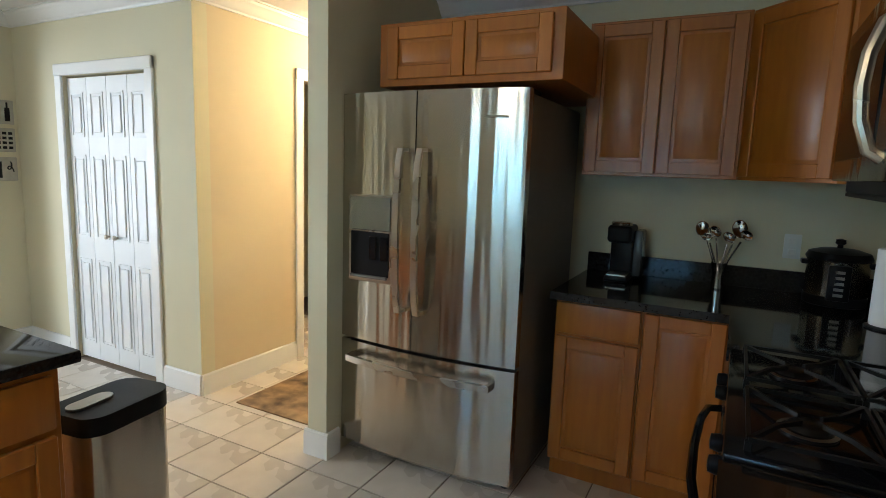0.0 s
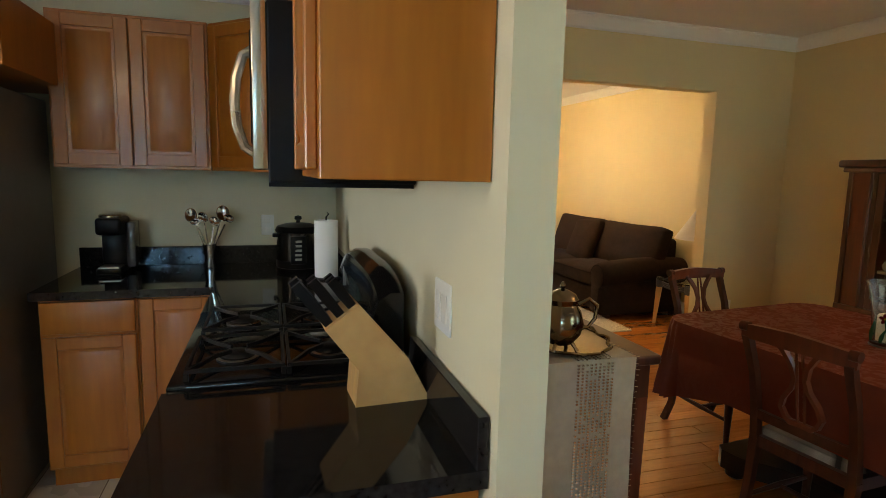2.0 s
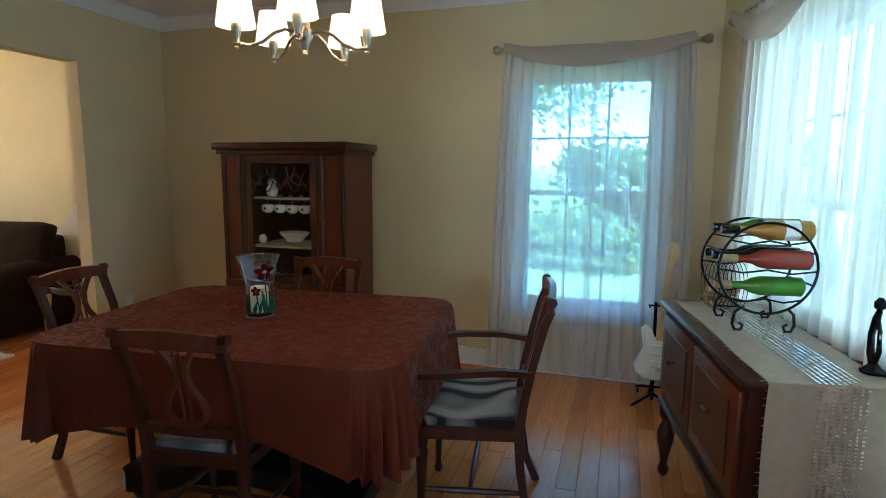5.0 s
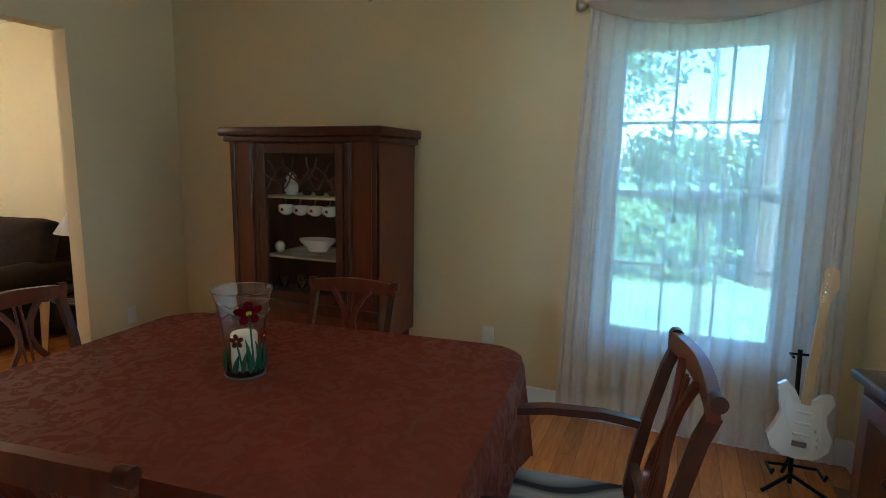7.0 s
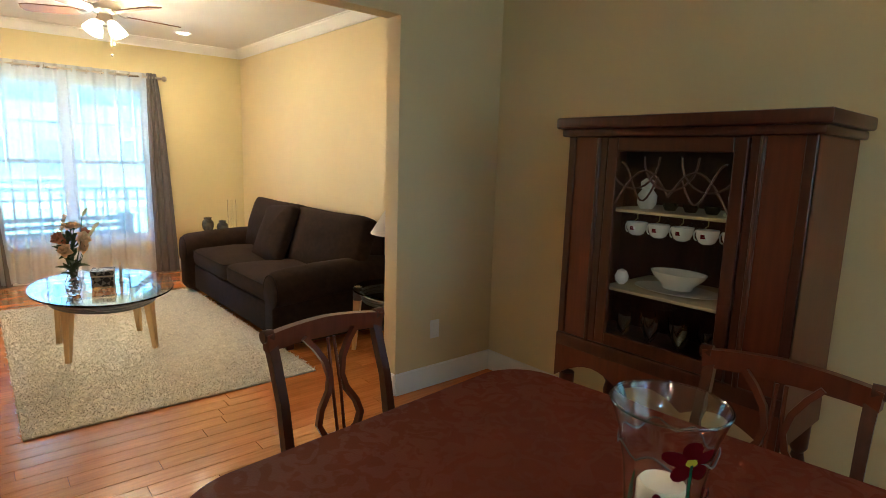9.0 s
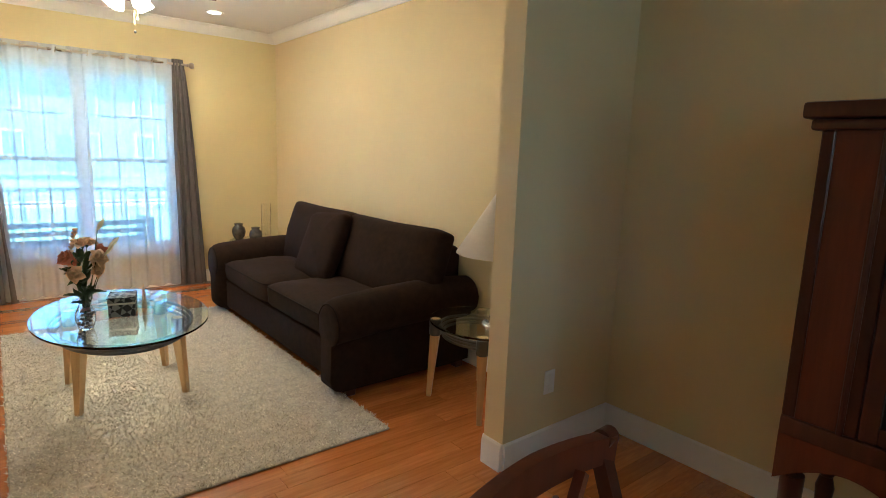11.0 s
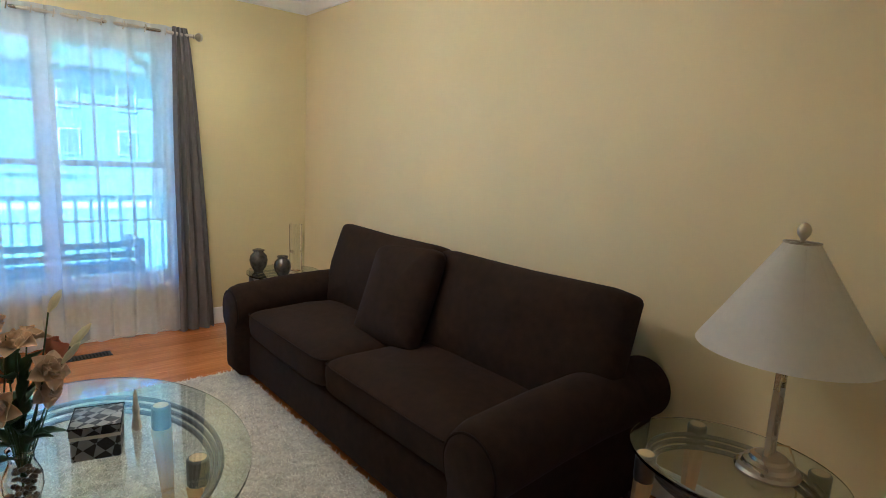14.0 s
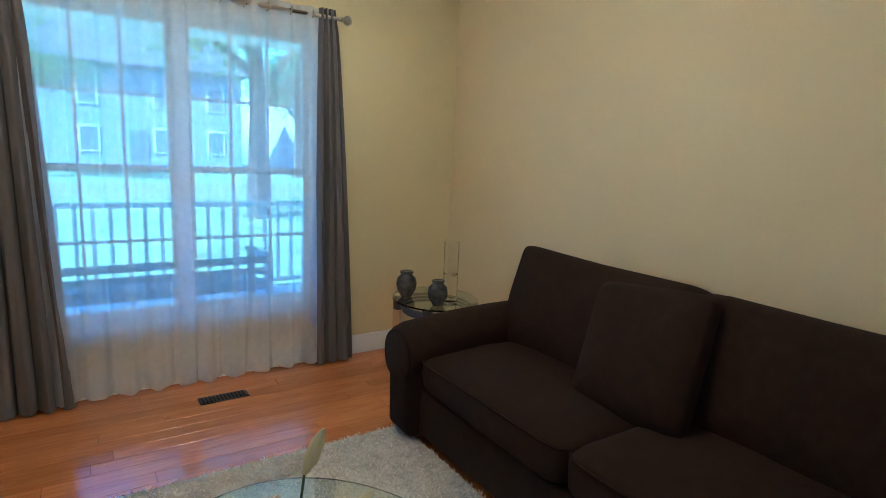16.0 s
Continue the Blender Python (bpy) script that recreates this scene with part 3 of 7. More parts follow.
cabinet("base_cabinet", "narrow maple base cabinet beside the range", 0.50, 0.58, 0.10, 0.868, AT((1.665, 3.945, 0)) @ TURN_E, [("door", 0.06, 0.49, 0.115, 0.855)], toe=0.1)

worktop = thing("worktop", "polished black granite worktop with a low upstand", "worktop")
part("slab", prism([(0.93, 3.925), (1.638, 3.925), (1.638, 3.43), (2.252, 3.43), (2.252, 4.618), (0.93, 4.618)], 0.870, 0.905), M_GRANITE, worktop)
part("slab", soften(prism([(1.638, 2.16), (2.252, 2.16), (2.252, 2.671), (1.638, 2.671)], 0.870, 0.905), 0.004, 1), M_GRANITE, worktop)
part("upstand", box(0.93, 4.596, 0.905, 2.252, 4.618, 1.005, 0.002), M_GRANITE, worktop)
part("upstand", box(2.23, 3.43, 0.905, 2.252, 4.595, 1.005, 0.002), M_GRANITE, worktop)
part("upstand", box(2.23, 2.16, 0.905, 2.252, 2.671, 1.005, 0.002), M_GRANITE, worktop)


# refrigerator
def steel(name):
    m, n, l, p = nodes_of(name)
    co, mp, nz, mr = n.new("ShaderNodeTexCoord"), n.new("ShaderNodeMapping"), n.new("ShaderNodeTexNoise"), n.new("ShaderNodeMapRange")
    mp.inputs["Scale"].default_value = (2, 2, 260)
    nz.inputs["Scale"].default_value, nz.inputs["Detail"].default_value = 3, 3
    l.new(co.outputs["Object"], mp.inputs[0])
    l.new(mp.outputs[0], nz.inputs["Vector"])
    l.new(nz.outputs[0], mr.inputs["Value"])
    mr.inputs["To Min"].default_value, mr.inputs["To Max"].default_value = 0.19, 0.22
    l.new(mr.outputs[0], p.inputs["Roughness"])
    wv, b1 = n.new("ShaderNodeTexNoise"), n.new("ShaderNodeBump")
    mp2 = n.new("ShaderNodeMapping")
    mp2.inputs["Scale"].default_value = (13, 13, 0.8)
    l.new(co.outputs["Object"], mp2.inputs[0])
    l.new(mp2.outputs[0], wv.inputs["Vector"])
    wv.inputs["Scale"].default_value, wv.inputs["Detail"].default_value = 1.0, 1.0
    b1.inputs["Strength"].default_value, b1.inputs["Distance"].default_value = 0.6, 0.016
    l.new(wv.outputs[0], b1.inputs["Height"])
    l.new(b1.outputs[0], p.inputs["Normal"])
    p.inputs["Base Color"].default_value, p.inputs["Metallic"].default_value = (0.50, 0.47, 0.42, 1), 1.0
    p.inputs["Anisotropic"].default_value, p.inputs["Anisotropic Rotation"].default_value = 0.75, 0.25
    return m


M_STEEL = steel("brushed_stainless")


def bowed(x0, x1, z0, z1, y0, bow, t=0.05, mid=None):
    """A door whose face bows towards -y about the middle of the whole front."""
    a, b = -0.03, 0.87
    c = (a + b) / 2

    def y(x):
        return y0 - bow * (1 - ((x - c) / ((b - a) / 2)) ** 2)
    out = [(x0 + (x1 - x0) * k / 14, y(x0 + (x1 - x0) * k / 14)) for k in range(15)]
    return soften(prism(out + [(x1, y0 + t), (x0, y0 + t)], z0, z1), 0.006, 2, 50)


fridge = thing("refrigerator", "stainless steel french-door refrigerator with a bottom freezer drawer", "refrigerator")
part("body", box(-0.025, 3.735, 0.03, 0.865, 4.48, 1.735, 0.006), M_SIDE, fridge, "dark grey textured steel case")
ld = part("door", bowed(-0.03, 0.3795, 0.605, 1.75, 3.68, 0.035), M_STEEL, fridge)
rd = part("door", bowed(0.3855, 0.87, 0.605, 1.75, 3.68, 0.035), M_STEEL, fridge)
dr = part("freezer_drawer", bowed(-0.03, 0.87, 0.075, 0.59, 3.68, 0.04), M_STEEL, fridge)
for ob, x in ((ld, 0.335), (rd, 0.430)):
    pts = [(x, 3.60 - 0.028 * math.sin(math.pi * k / 12) ** 0.5, 0.79 + 0.71 * k / 12) for k in range(13)]
    part("handle", soften(bar([(x, 3.655, 0.79)] + pts + [(x, 3.655, 1.50)], 0.028, 0.016), 0.004, 1), M_NICKEL, ob, "brushed steel bar handle")
pts = [(0.06 + 0.72 * k / 14, 3.605 - 0.035 * math.sin(math.pi * k / 14), 0.525) for k in range(15)]
part("handle", soften(bar([(0.06, 3.66, 0.525)] + pts + [(0.78, 3.66, 0.525)], 0.018, 0.03), 0.004, 1), M_NICKEL, dr, "brushed steel bar handle")
disp = part("dispenser", soften(box(0.035, 3.640, 0.895, 0.275, 3.664, 1.295), 0.004, 1), M_NICKEL, ld, "water and ice dispenser")
part("display_panel", box(0.043, 3.634, 1.135, 0.267, 3.6398, 1.287, 0.003), mat("dispenser_display", (0.42, 0.44, 0.42), 0.08, metal=0.8, var=0.05), ld, "shiny grey control panel")
part("recess", box(0.050, 3.6365, 0.925, 0.260, 3.6398, 1.128, 0.002), M_BLACKMAT, ld, "dark dispenser recess")
for x in (0.175, 0.235):
    part("paddle", soften(box(x - 0.02, 3.629, 1.0, x + 0.02, 3.636, 1.11), 0.004, 1), M_BLACK, ld)
part("drip_tray", box(0.055, 3.622, 0.915, 0.255, 3.637, 0.928, 0.002), M_SIDE, ld)
part("nameplate", box(0.70, 3.6525, 1.635, 0.79, 3.656, 1.643), M_CHROME, rd, "small chrome name bar")
part("hinge_cover", box(0.76, 3.72, 1.735, 0.86, 3.86, 1.757, 0.006), M_BLACKMAT, fridge)
part("hinge_cover", box(-0.02, 3.72, 1.735, 0.08, 3.86, 1.757, 0.006), M_BLACKMAT, fridge)
for x in (0.03, 0.81):
    part("foot", lathe([(0.02, 0), (0.022, 0.02), (0.015, 0.03)], 10, at=(x, 3.80, 0)), M_BLACKMAT, fridge)
part("kick_grille", box(0.0, 3.745, 0.03, 0.84, 3.76, 0.07), M_BLACKMAT, fridge)

# range
rg = thing("gas_range", "black four-burner gas range with a rounded backguard", "stove", AT((0.075, 2.676, 0)))
part("body", box(1.60, 0.004, 0.02, 2.14, 0.746, 0.90, 0.003), M_BLACKMAT, rg)
part("cooktop", soften(box(1.570, 0.003, 0.90, 2.14, 0.747, 0.915), 0.005, 2), M_BLACK, rg)
door = part("oven_door", soften(box(1.565, 0.012, 0.22, 1.60, 0.738, 0.78), 0.006, 2), M_BLACK, rg)
part("oven_window", box(1.562, 0.12, 0.38, 1.5648, 0.63, 0.64), M_BLACK, door)
part("handle", tube([(1.565, 0.06, 0.74), (1.530, 0.09, 0.745), (1.515, 0.20, 0.75), (1.510, 0.375, 0.75), (1.515, 0.55, 0.75), (1.530, 0.66, 0.745), (1.565, 0.69, 0.74)], 0.011), M_BLACK, door, "curved black oven handle")
part("storage_drawer", soften(box(1.565, 0.012, 0.04, 1.60, 0.738, 0.205), 0.006, 2), M_BLACK, rg)
part("control_panel", soften(box(1.570, 0.004, 0.785, 1.60, 0.746, 0.90), 0.006, 2), M_BLACK, rg)
for y in (0.10, 0.21, 0.54, 0.65):
    part("knob", lathe([(0.019, 0), (0.021, 0.006), (0.017, 0.024), (0.006, 0.026)], 14), M_BLACKMAT, rg, m=AT((1.570, y, 0.842)) @ Matrix.Rotation(-math.pi / 2, 4, "Y"))
for cx in (1.72, 1.97):
    for cy in (0.19, 0.56):
        burner = part("burner", lathe([(0.055, 0), (0.055, 0.006), (0.040, 0.010), (0.036, 0.018), (0.030, 0.022), (0.004, 0.024)], 20, at=(cx, cy, 0.915)), M_IRON, rg)
        part("burner_ring", lathe([(0.052, 0.0), (0.056, 0.004), (0.048, 0.006), (0.042, 0.004)], 20, at=(cx, cy, 0.918), cap=False), M_NICKEL, burner, "bright metal burner ring")
for cy in (0.19, 0.56):
    bm = bmesh.new()
    for x0, x1 in ((1.61, 1.838), (1.852, 2.08)):
        for y in (cy - 0.15, cy + 0.15):
            bar([(x0, y, 0.938), (x1, y, 0.938)], 0.008, 0.009, bm)
        for x in (x0, x1):
            bar([(x, cy - 0.15, 0.938), (x, cy + 0.15, 0.938)], 0.008, 0.009, bm)
            for y in (cy - 0.15, cy + 0.15):
                box(x - 0.006, y - 0.006, 0.915, x + 0.006, y + 0.006, 0.934, bm=bm)
        cx = (x0 + x1) / 2
        for k in range(4):
            a = math.pi / 4 + k * math.pi / 2
            bar([(cx + 0.028 * math.cos(a), cy + 0.028 * math.sin(a), 0.942), (cx + 0.085 * math.cos(a), cy + 0.085 * math.sin(a), 0.942), (cx + (0.112 if math.cos(a) > 0 else -0.112), cy + (0.149 if math.sin(a) > 0 else -0.149), 0.938)], 0.008, 0.010, bm)
    part("grate", bm, M_IRON, rg, "cast iron pan grate")
back = [(2.055, 0.915), (2.070, 0.915), (2.075, 1.02), (2.06, 1.10), (2.075, 1.145), (2.105, 1.165), (2.14, 1.165), (2.142, 0.915)]
bm = bmesh.new()
N = 12
ends = []
for k in range(N + 1):
    s = k / N
    lift = 0.0 - 0.045 * (abs(2 * s - 1) ** 4)
    ends.append([bm.verts.new((x, 0.003 + 0.744 * s, z + (lift if z > 1.05 else 0))) for x, z in back])
for a, b in zip(ends, ends[1:]):
    for i in range(len(back)):
        bm.faces.new((a[i], a[(i + 1) % len(back)], b[(i + 1) % len(back)], b[i]))
bm.faces.new(ends[0])
bm.faces.new(ends[-1][::-1])
bg = part("backguard", bm, M_BLACK, rg)
part("clock_display", box(2.0600, 0.30, 1.035, 2.0712, 0.46, 1.085), mat("range_display", (0.03, 0.05, 0.05), 0.1), bg)
part("label_strip", box(2.0600, 0.62, 1.02, 2.0712, 0.63, 1.09), M_NICKEL, bg)

# microwave
mw = thing("microwave", "over-range microwave with a bowed silver handle", "microwave", AT((0.085, 2.70, 0.05)))
part("body", box(1.80, 0.0, 1.348, 2.165, 0.76, 1.770, 0.004), M_BLACKMAT, mw)
part("front_panel", soften(box(1.765, 0.0, 1.378, 1.80, 0.76, 1.765), 0.005, 2), M_STEEL, mw)
part("door_glass", box(1.761, 0.24, 1.43, 1.7648, 0.72, 1.72), M_BLACK, mw)
part("handle", tube([(1.765, 0.15, 1.42), (1.742, 0.15, 1.435), (1.724, 0.15, 1.49), (1.719, 0.15, 1.55), (1.724, 0.15, 1.61), (1.742, 0.15, 1.665), (1.765, 0.15, 1.68)], 0.013, 10), M_NICKEL, mw, "bowed silver handle")
part("vent_grille", box(1.80, 0.01, 1.338, 2.16, 0.75, 1.348), M_BLACKMAT, mw)
part("key_pad", box(1.7615, 0.02, 1.44, 1.7648, 0.12, 1.70), M_BLACK, mw)

# things on the worktop
TOP = 0.905
cm = thing("coffee_maker", "slim black single-cup coffee maker on the worktop", "coffee maker", AT((1.13, 4.44, TOP)))
part("base", soften(box(-0.055, -0.12, 0, 0.055, 0.10, 0.03), 0.008, 2), M_BLACKMAT, cm)
part("column", soften(box(-0.055, 0.0, 0.03, 0.055, 0.10, 0.20), 0.01, 2), M_BLACKMAT, cm)
part("head", soften(box(-0.058, -0.10, 0.19, 0.058, 0.10, 0.275), 0.018, 3), M_BLACKMAT, cm)
part("lid_band", lathe([(0.048, 0), (0.05, 0.004), (0.05, 0.014), (0.046, 0.018)], 20, at=(0, -0.04, 0.272)), M_NICKEL, cm, "silver lid ring")
part("water_tank", soften(box(0.058, -0.02, 0.02, 0.10, 0.10, 0.25), 0.008, 2), mat("smoked_tank", (0.05, 0.05, 0.055), 0.15), cm)
part("drip_tray", box(-0.045, -0.115, 0.03, 0.045, -0.01, 0.036), M_NICKEL, cm)
M_STONE = mat("clear_holder", (0.35, 0.34, 0.32), 0.1, metal=0.6)
ut = thing("utensil_holder", "slim silver holder full of steel ladles and spoons", "utensil holder", AT((1.575, 4.45, TOP)))
part("cup", lathe([(0.028, 0), (0.03, 0.01), (0.024, 0.06), (0.036, 0.13), (0.034, 0.13), (0.022, 0.06)], 18), M_CHROME, ut)
for k, (dx, dy, h, r) in enumerate(((-0.085, 0.0, 0.28, 0.040), (0.07, 0.01, 0.29, 0.044), (-0.03, 0.03, 0.27, 0.03), (0.03, -0.02, 0.25, 0.03), (0.10, -0.01, 0.265, 0.028), (-0.06, -0.03, 0.25, 0.026))):
    bm = tube([(0, 0, 0.02), (dx * 0.35, dy * 0.35, 0.14), (dx * 0.8, dy * 0.8, h - 0.03)], 0.0045, 6)
    tool = part("utensil", bm, M_CHROME, ut)
    bowl = lathe([(0.004, -0.014), (r * 0.7, -0.009), (r, 0.004), (r * 0.9, 0.006), (r * 0.6, -0.002), (0.003, -0.007)], 16, sx=0.75)
    part("bowl", moved(bowl, AT((dx, dy, h)) @ Matrix.Rotation(radians(20 * (dx > 0) - 10), 4, "Y") @ Matrix.Rotation(radians(62 + 9 * (k % 3)), 4, "X") @ Matrix.Rotation(0.3 * k, 4, "Z")), M_CHROME, tool)
pot = thing("pressure_cooker", "round black and steel electric pressure cooker", "pressure cooker", AT((2.03, 4.44, TOP)))
part("pot", lathe([(0.10, 0), (0.112, 0.008), (0.115, 0.03), (0.115, 0.19), (0.118, 0.195)], 32), M_STEEL, pot)
part("lid", lathe([(0.120, 0.195), (0.122, 0.205), (0.112, 0.225), (0.07, 0.238), (0.03, 0.242), (0.01, 0.243)], 32), M_BLACKMAT, pot)
part("lid_knob", lathe([(0.012, 0.24), (0.010, 0.255), (0.020, 0.262), (0.018, 0.278), (0.005, 0.282)], 14), M_BLACKMAT, pot)
part("base_ring", lathe([(0.112, 0), (0.118, 0.004), (0.118, 0.04), (0.114, 0.045)], 32), M_BLACKMAT, pot)
part("control_panel", soften(box(-0.045, -0.124, 0.03, 0.035, -0.10, 0.18), 0.006, 2), M_BLACKMAT, pot)
for k in range(5):
    part("button_bar", box(-0.022, -0.1262, 0.05 + 0.024 * k, 0.012, -0.1238, 0.062 + 0.024 * k), M_NICKEL, pot)
for s in (-1, 1):
    part("side_handle", soften(box(s * 0.118 - 0.018, -0.03, 0.165, s * 0.118 + 0.018, 0.03, 0.185), 0.006, 2), M_BLACKMAT, pot)
pt = thing("paper_towel_holder", "upright paper towel roll on a wire holder", "paper towel", AT((2.145, 4.05, TOP)))
part("base", lathe([(0.07, 0), (0.07, 0.006), (0.06, 0.01)], 24), M_IRON, pt)
part("rod", tube([(0, 0, 0.0), (0, 0, 0.305), (0.012, 0, 0.318), (0.0, 0, 0.332), (-0.012, 0, 0.318), (-0.002, 0, 0.303)], 0.004, 6), M_IRON, pt)
part("roll", lathe([(0.020, 0.012), (0.056, 0.012), (0.057, 0.016), (0.057, 0.284), (0.056, 0.288), (0.020, 0.288)], 28), M_PAPER, pt, "white paper towel roll")
kb = thing("knife_block", "light wooden knife block with black-handled knives", "knife block", AT((2.135, 2.545, TOP)) @ Matrix.Rotation(radians(-22), 4, "Z"))
side = [(-0.075, 0.0), (0.10, 0.0), (0.045, 0.105), (-0.068, 0.235), (-0.142, 0.182), (-0.068, 0.085)]
bm = bmesh.new()
front, rear = [bm.verts.new((x, -0.056, z)) for x, z in side], [bm.verts.new((x, 0.056, z)) for x, z in side]
for k in range(6):
    bm.faces.new((front[k], front[(k + 1) % 6], rear[(k + 1) % 6], rear[k]))
bm.faces.new(front[::-1])
bm.faces.new(rear)
M_BLOCK = mat("rubberwood", (0.60, 0.36, 0.14), 0.4, var=0.12, scale=9, stretch=(2, 9, 2), tint=(0.50, 0.28, 0.10), coat=0.1)
part("block", soften(bm, 0.004, 2), M_BLOCK, kb, m=Matrix.Rotation(radians(25), 4, "Z"))
up = Vector((-0.62, 0, 0.80)).normalized()
for i, (s, y, q) in enumerate(((0.15, -0.032, 0.115), (0.15, 0.0, 0.12), (0.15, 0.032, 0.115), (0.5, -0.03, 0.10), (0.5, 0.005, 0.10), (0.5, 0.035, 0.095), (0.85, -0.03, 0.075), (0.85, 0.0, 0.075), (0.85, 0.03, 0.075))):
    root = Vector((-0.142 + 0.074 * s, y, 0.182 + 0.053 * s))
    bm = soften(bar([root, root + up * q * 0.5, root + up * q], 0.013, [0.020, 0.024, 0.021]), 0.004, 1)
    part("knife_handle", bm, M_BLACKMAT, kb, m=Matrix.Rotation(radians(25), 4, "Z"))


def plate(name, label, m, n=1, w=0.07, h=0.115):
    """A wall plate facing local -y."""
    ob = thing(name, label, "outlet" if "outlet" in name else "switch", m)
    part("plate", soften(box(-w / 2, -0.006, -h / 2, w / 2, 0, h / 2), 0.003, 2), M_OUTLET, ob)
    for k in range(n):
        x = (k - (n - 1) / 2) * 0.045
        if "outlet" in name:
            for z in (-0.026, 0.026):
                part("socket", soften(box(x - 0.016, -0.009, z - 0.014, x + 0.016, -0.006, z + 0.014), 0.003, 1), M_WHITE, ob)
        else:
            part("rocker", soften(box(x - 0.016, -0.010, -0.033, x + 0.016, -0.006, 0.033), 0.002, 1), M_WHITE, ob)
    return ob


plate("wall_outlet", "white double outlet above the worktop", AT((1.87, KIT_N, 1.12)))
plate("light_switch", "white double rocker switch plate on the wall", AT((COL_X0, 2.455, 1.135)) @ TURN_E, 2, 0.115)
plate("wall_outlet", "white outlet low on the dining room wall", AT((EAST, 2.68, 0.40)) @ TURN_E)
plate("wall_outlet", "white outlet beside the opening", AT((5.62, DIN_N0, 0.36)))

# island, bin, mat and plaques
island = thing("kitchen_island", "maple island with a black granite top", "island", AT((0.035, -0.05, 0)))
part("body", box(-0.85, 0.9, 0.0, 0.02, 2.40, 0.868, 0.002), M_CAB, island)
part("worktop", soften(box(-0.90, 0.86, 0.870, 0.055, 2.445, 0.905), 0.006, 2), M_GRANITE, island, "polished black granite")
for y0, y1 in ((1.85, 2.38), (1.30, 1.83)):
    part("drawer_front", box(0, 0, 0, y1 - y0, 0.02, 0.15, 0.006, 2), M_CAB, island, m=AT((0.04, y0, 0.70)) @ Matrix.Rotation(math.pi / 2, 4, "Z"))
    raised_door(island, y1 - y0, 0.58, AT((0.04, y0, 0.10)) @ Matrix.Rotation(math.pi / 2, 4, "Z"))


def rounded(w, d, r, n=6):
    out = []
    for cx, cy, a in ((w - r, d - r, 0), (-w + r, d - r, 90), (-w + r, -d + r, 180), (w - r, -d + r, 270)):
        out += [(cx + r * math.cos(radians(a + 90 * k / n)), cy + r * math.sin(radians(a + 90 * k / n))) for k in range(n + 1)]
    return out


bn = thing("trash_can", "tall stainless pedal bin with a black lid", "trash can", AT((-0.135, 2.60, 0)) @ Matrix.Rotation(radians(8), 4, "Z") @ Matrix.Scale(0.86, 4, (1, 0, 0)))
part("body", prism(rounded(0.125, 0.155, 0.07), 0.03, 0.585), M_STEEL, bn)
part("base_ring", prism(rounded(0.128, 0.158, 0.07), 0.0, 0.03), M_BLACKMAT, bn)
part("lid", soften(prism(rounded(0.128, 0.158, 0.07), 0.585, 0.645), 0.014, 3, 60), M_BLACKMAT, bn)
part("lid_handle", soften(prism(rounded(0.035, 0.075, 0.033), 0.645, 0.653), 0.002, 1, 60), M_NICKEL, bn, m=AT((-0.02, -0.06, 0)))
M_MAT = mat("brown_patterned_mat", (0.34, 0.22, 0.11), 0.95, var=0.4, scale=11, tint=(0.05, 0.028, 0.015), bump=0.4, bscale=300, blotch=0.4)
solid("door_mat", soften(box(-0.90, 3.79, 0.0, -0.29, 4.55, 0.010), 0.003, 1), M_MAT, "brown and cream patterned mat on the tiles", "rug")
bowl = thing("pet_bowl", "small bright blue plastic bowl on the tiles", "bowl", AT((-2.80, 3.60, 0)))
part("dish", lathe([(0.07, 0), (0.085, 0.01), (0.075, 0.05), (0.082, 0.055), (0.070, 0.052), (0.05, 0.02)], 20), mat("blue_plastic", (0.02, 0.22, 0.55), 0.35), bowl)
for k, (z, tone) in enumerate(((1.715, 0), (1.52, 1), (1.315, 2))):
    plaque = thing("wall_plaque", ("small wall plaque with a dark bottle shape", "small wall plaque with a grid of dark blocks", "small wall plaque with a dark curled sign")[k], "wall art", AT((-3.049, 3.665, z)) @ Matrix.Rotation(math.pi / 2, 4, "Z") @ Matrix.Scale(1.05, 4))
    part("board", soften(box(-0.065, -0.014, -0.08, 0.065, 0, 0.08), 0.003, 1), mat("plaque_linen", (0.42, 0.40, 0.33), 0.7, var=0.2, scale=20), plaque)
    M_INK = M_BLACKMAT
    if k == 0:
        part("bottle_shape", box(0.01, -0.017, -0.06, 0.04, -0.0142, 0.03), M_INK, plaque)
        part("bottle_neck", box(0.02, -0.017, 0.03, 0.03, -0.0142, 0.065), M_INK, plaque)
        part("grey_bar", box(-0.055, -0.017, -0.06, -0.01, -0.0142, 0.06), M_NICKEL, plaque)
    elif k == 1:
        for a in range(3):
            for b in range(4):
                part("block_mark", box(-0.05 + a * 0.036, -0.017, -0.06 + b * 0.032, -0.026 + a * 0.036, -0.0142, -0.042 + b * 0.032), M_INK, plaque)
    else:
        part("curled_sign", tube([(0.02 + 0.02 * math.cos(a) * (1 - a / 12), -0.0155, -0.02 + 0.03 * math.sin(a) * (1 - a / 12) + a * 0.008) for a in [q * 0.5 for q in range(16)]], 0.004, 5), M_INK, plaque)
        part("ink_bar", box(-0.05, -0.017, -0.06, -0.03, -0.0142, 0.05), M_INK, plaque)
pic = thing("picture_frame", "small dark picture frame on the far wall", "picture", AT((-2.399, 5.20, 1.50)) @ Matrix.Rotation(math.pi / 2, 4, "Z"))
part("frame", soften(box(-0.10, -0.02, -0.12, 0.10, 0, 0.12), 0.005, 1), M_MAHOG, pic)
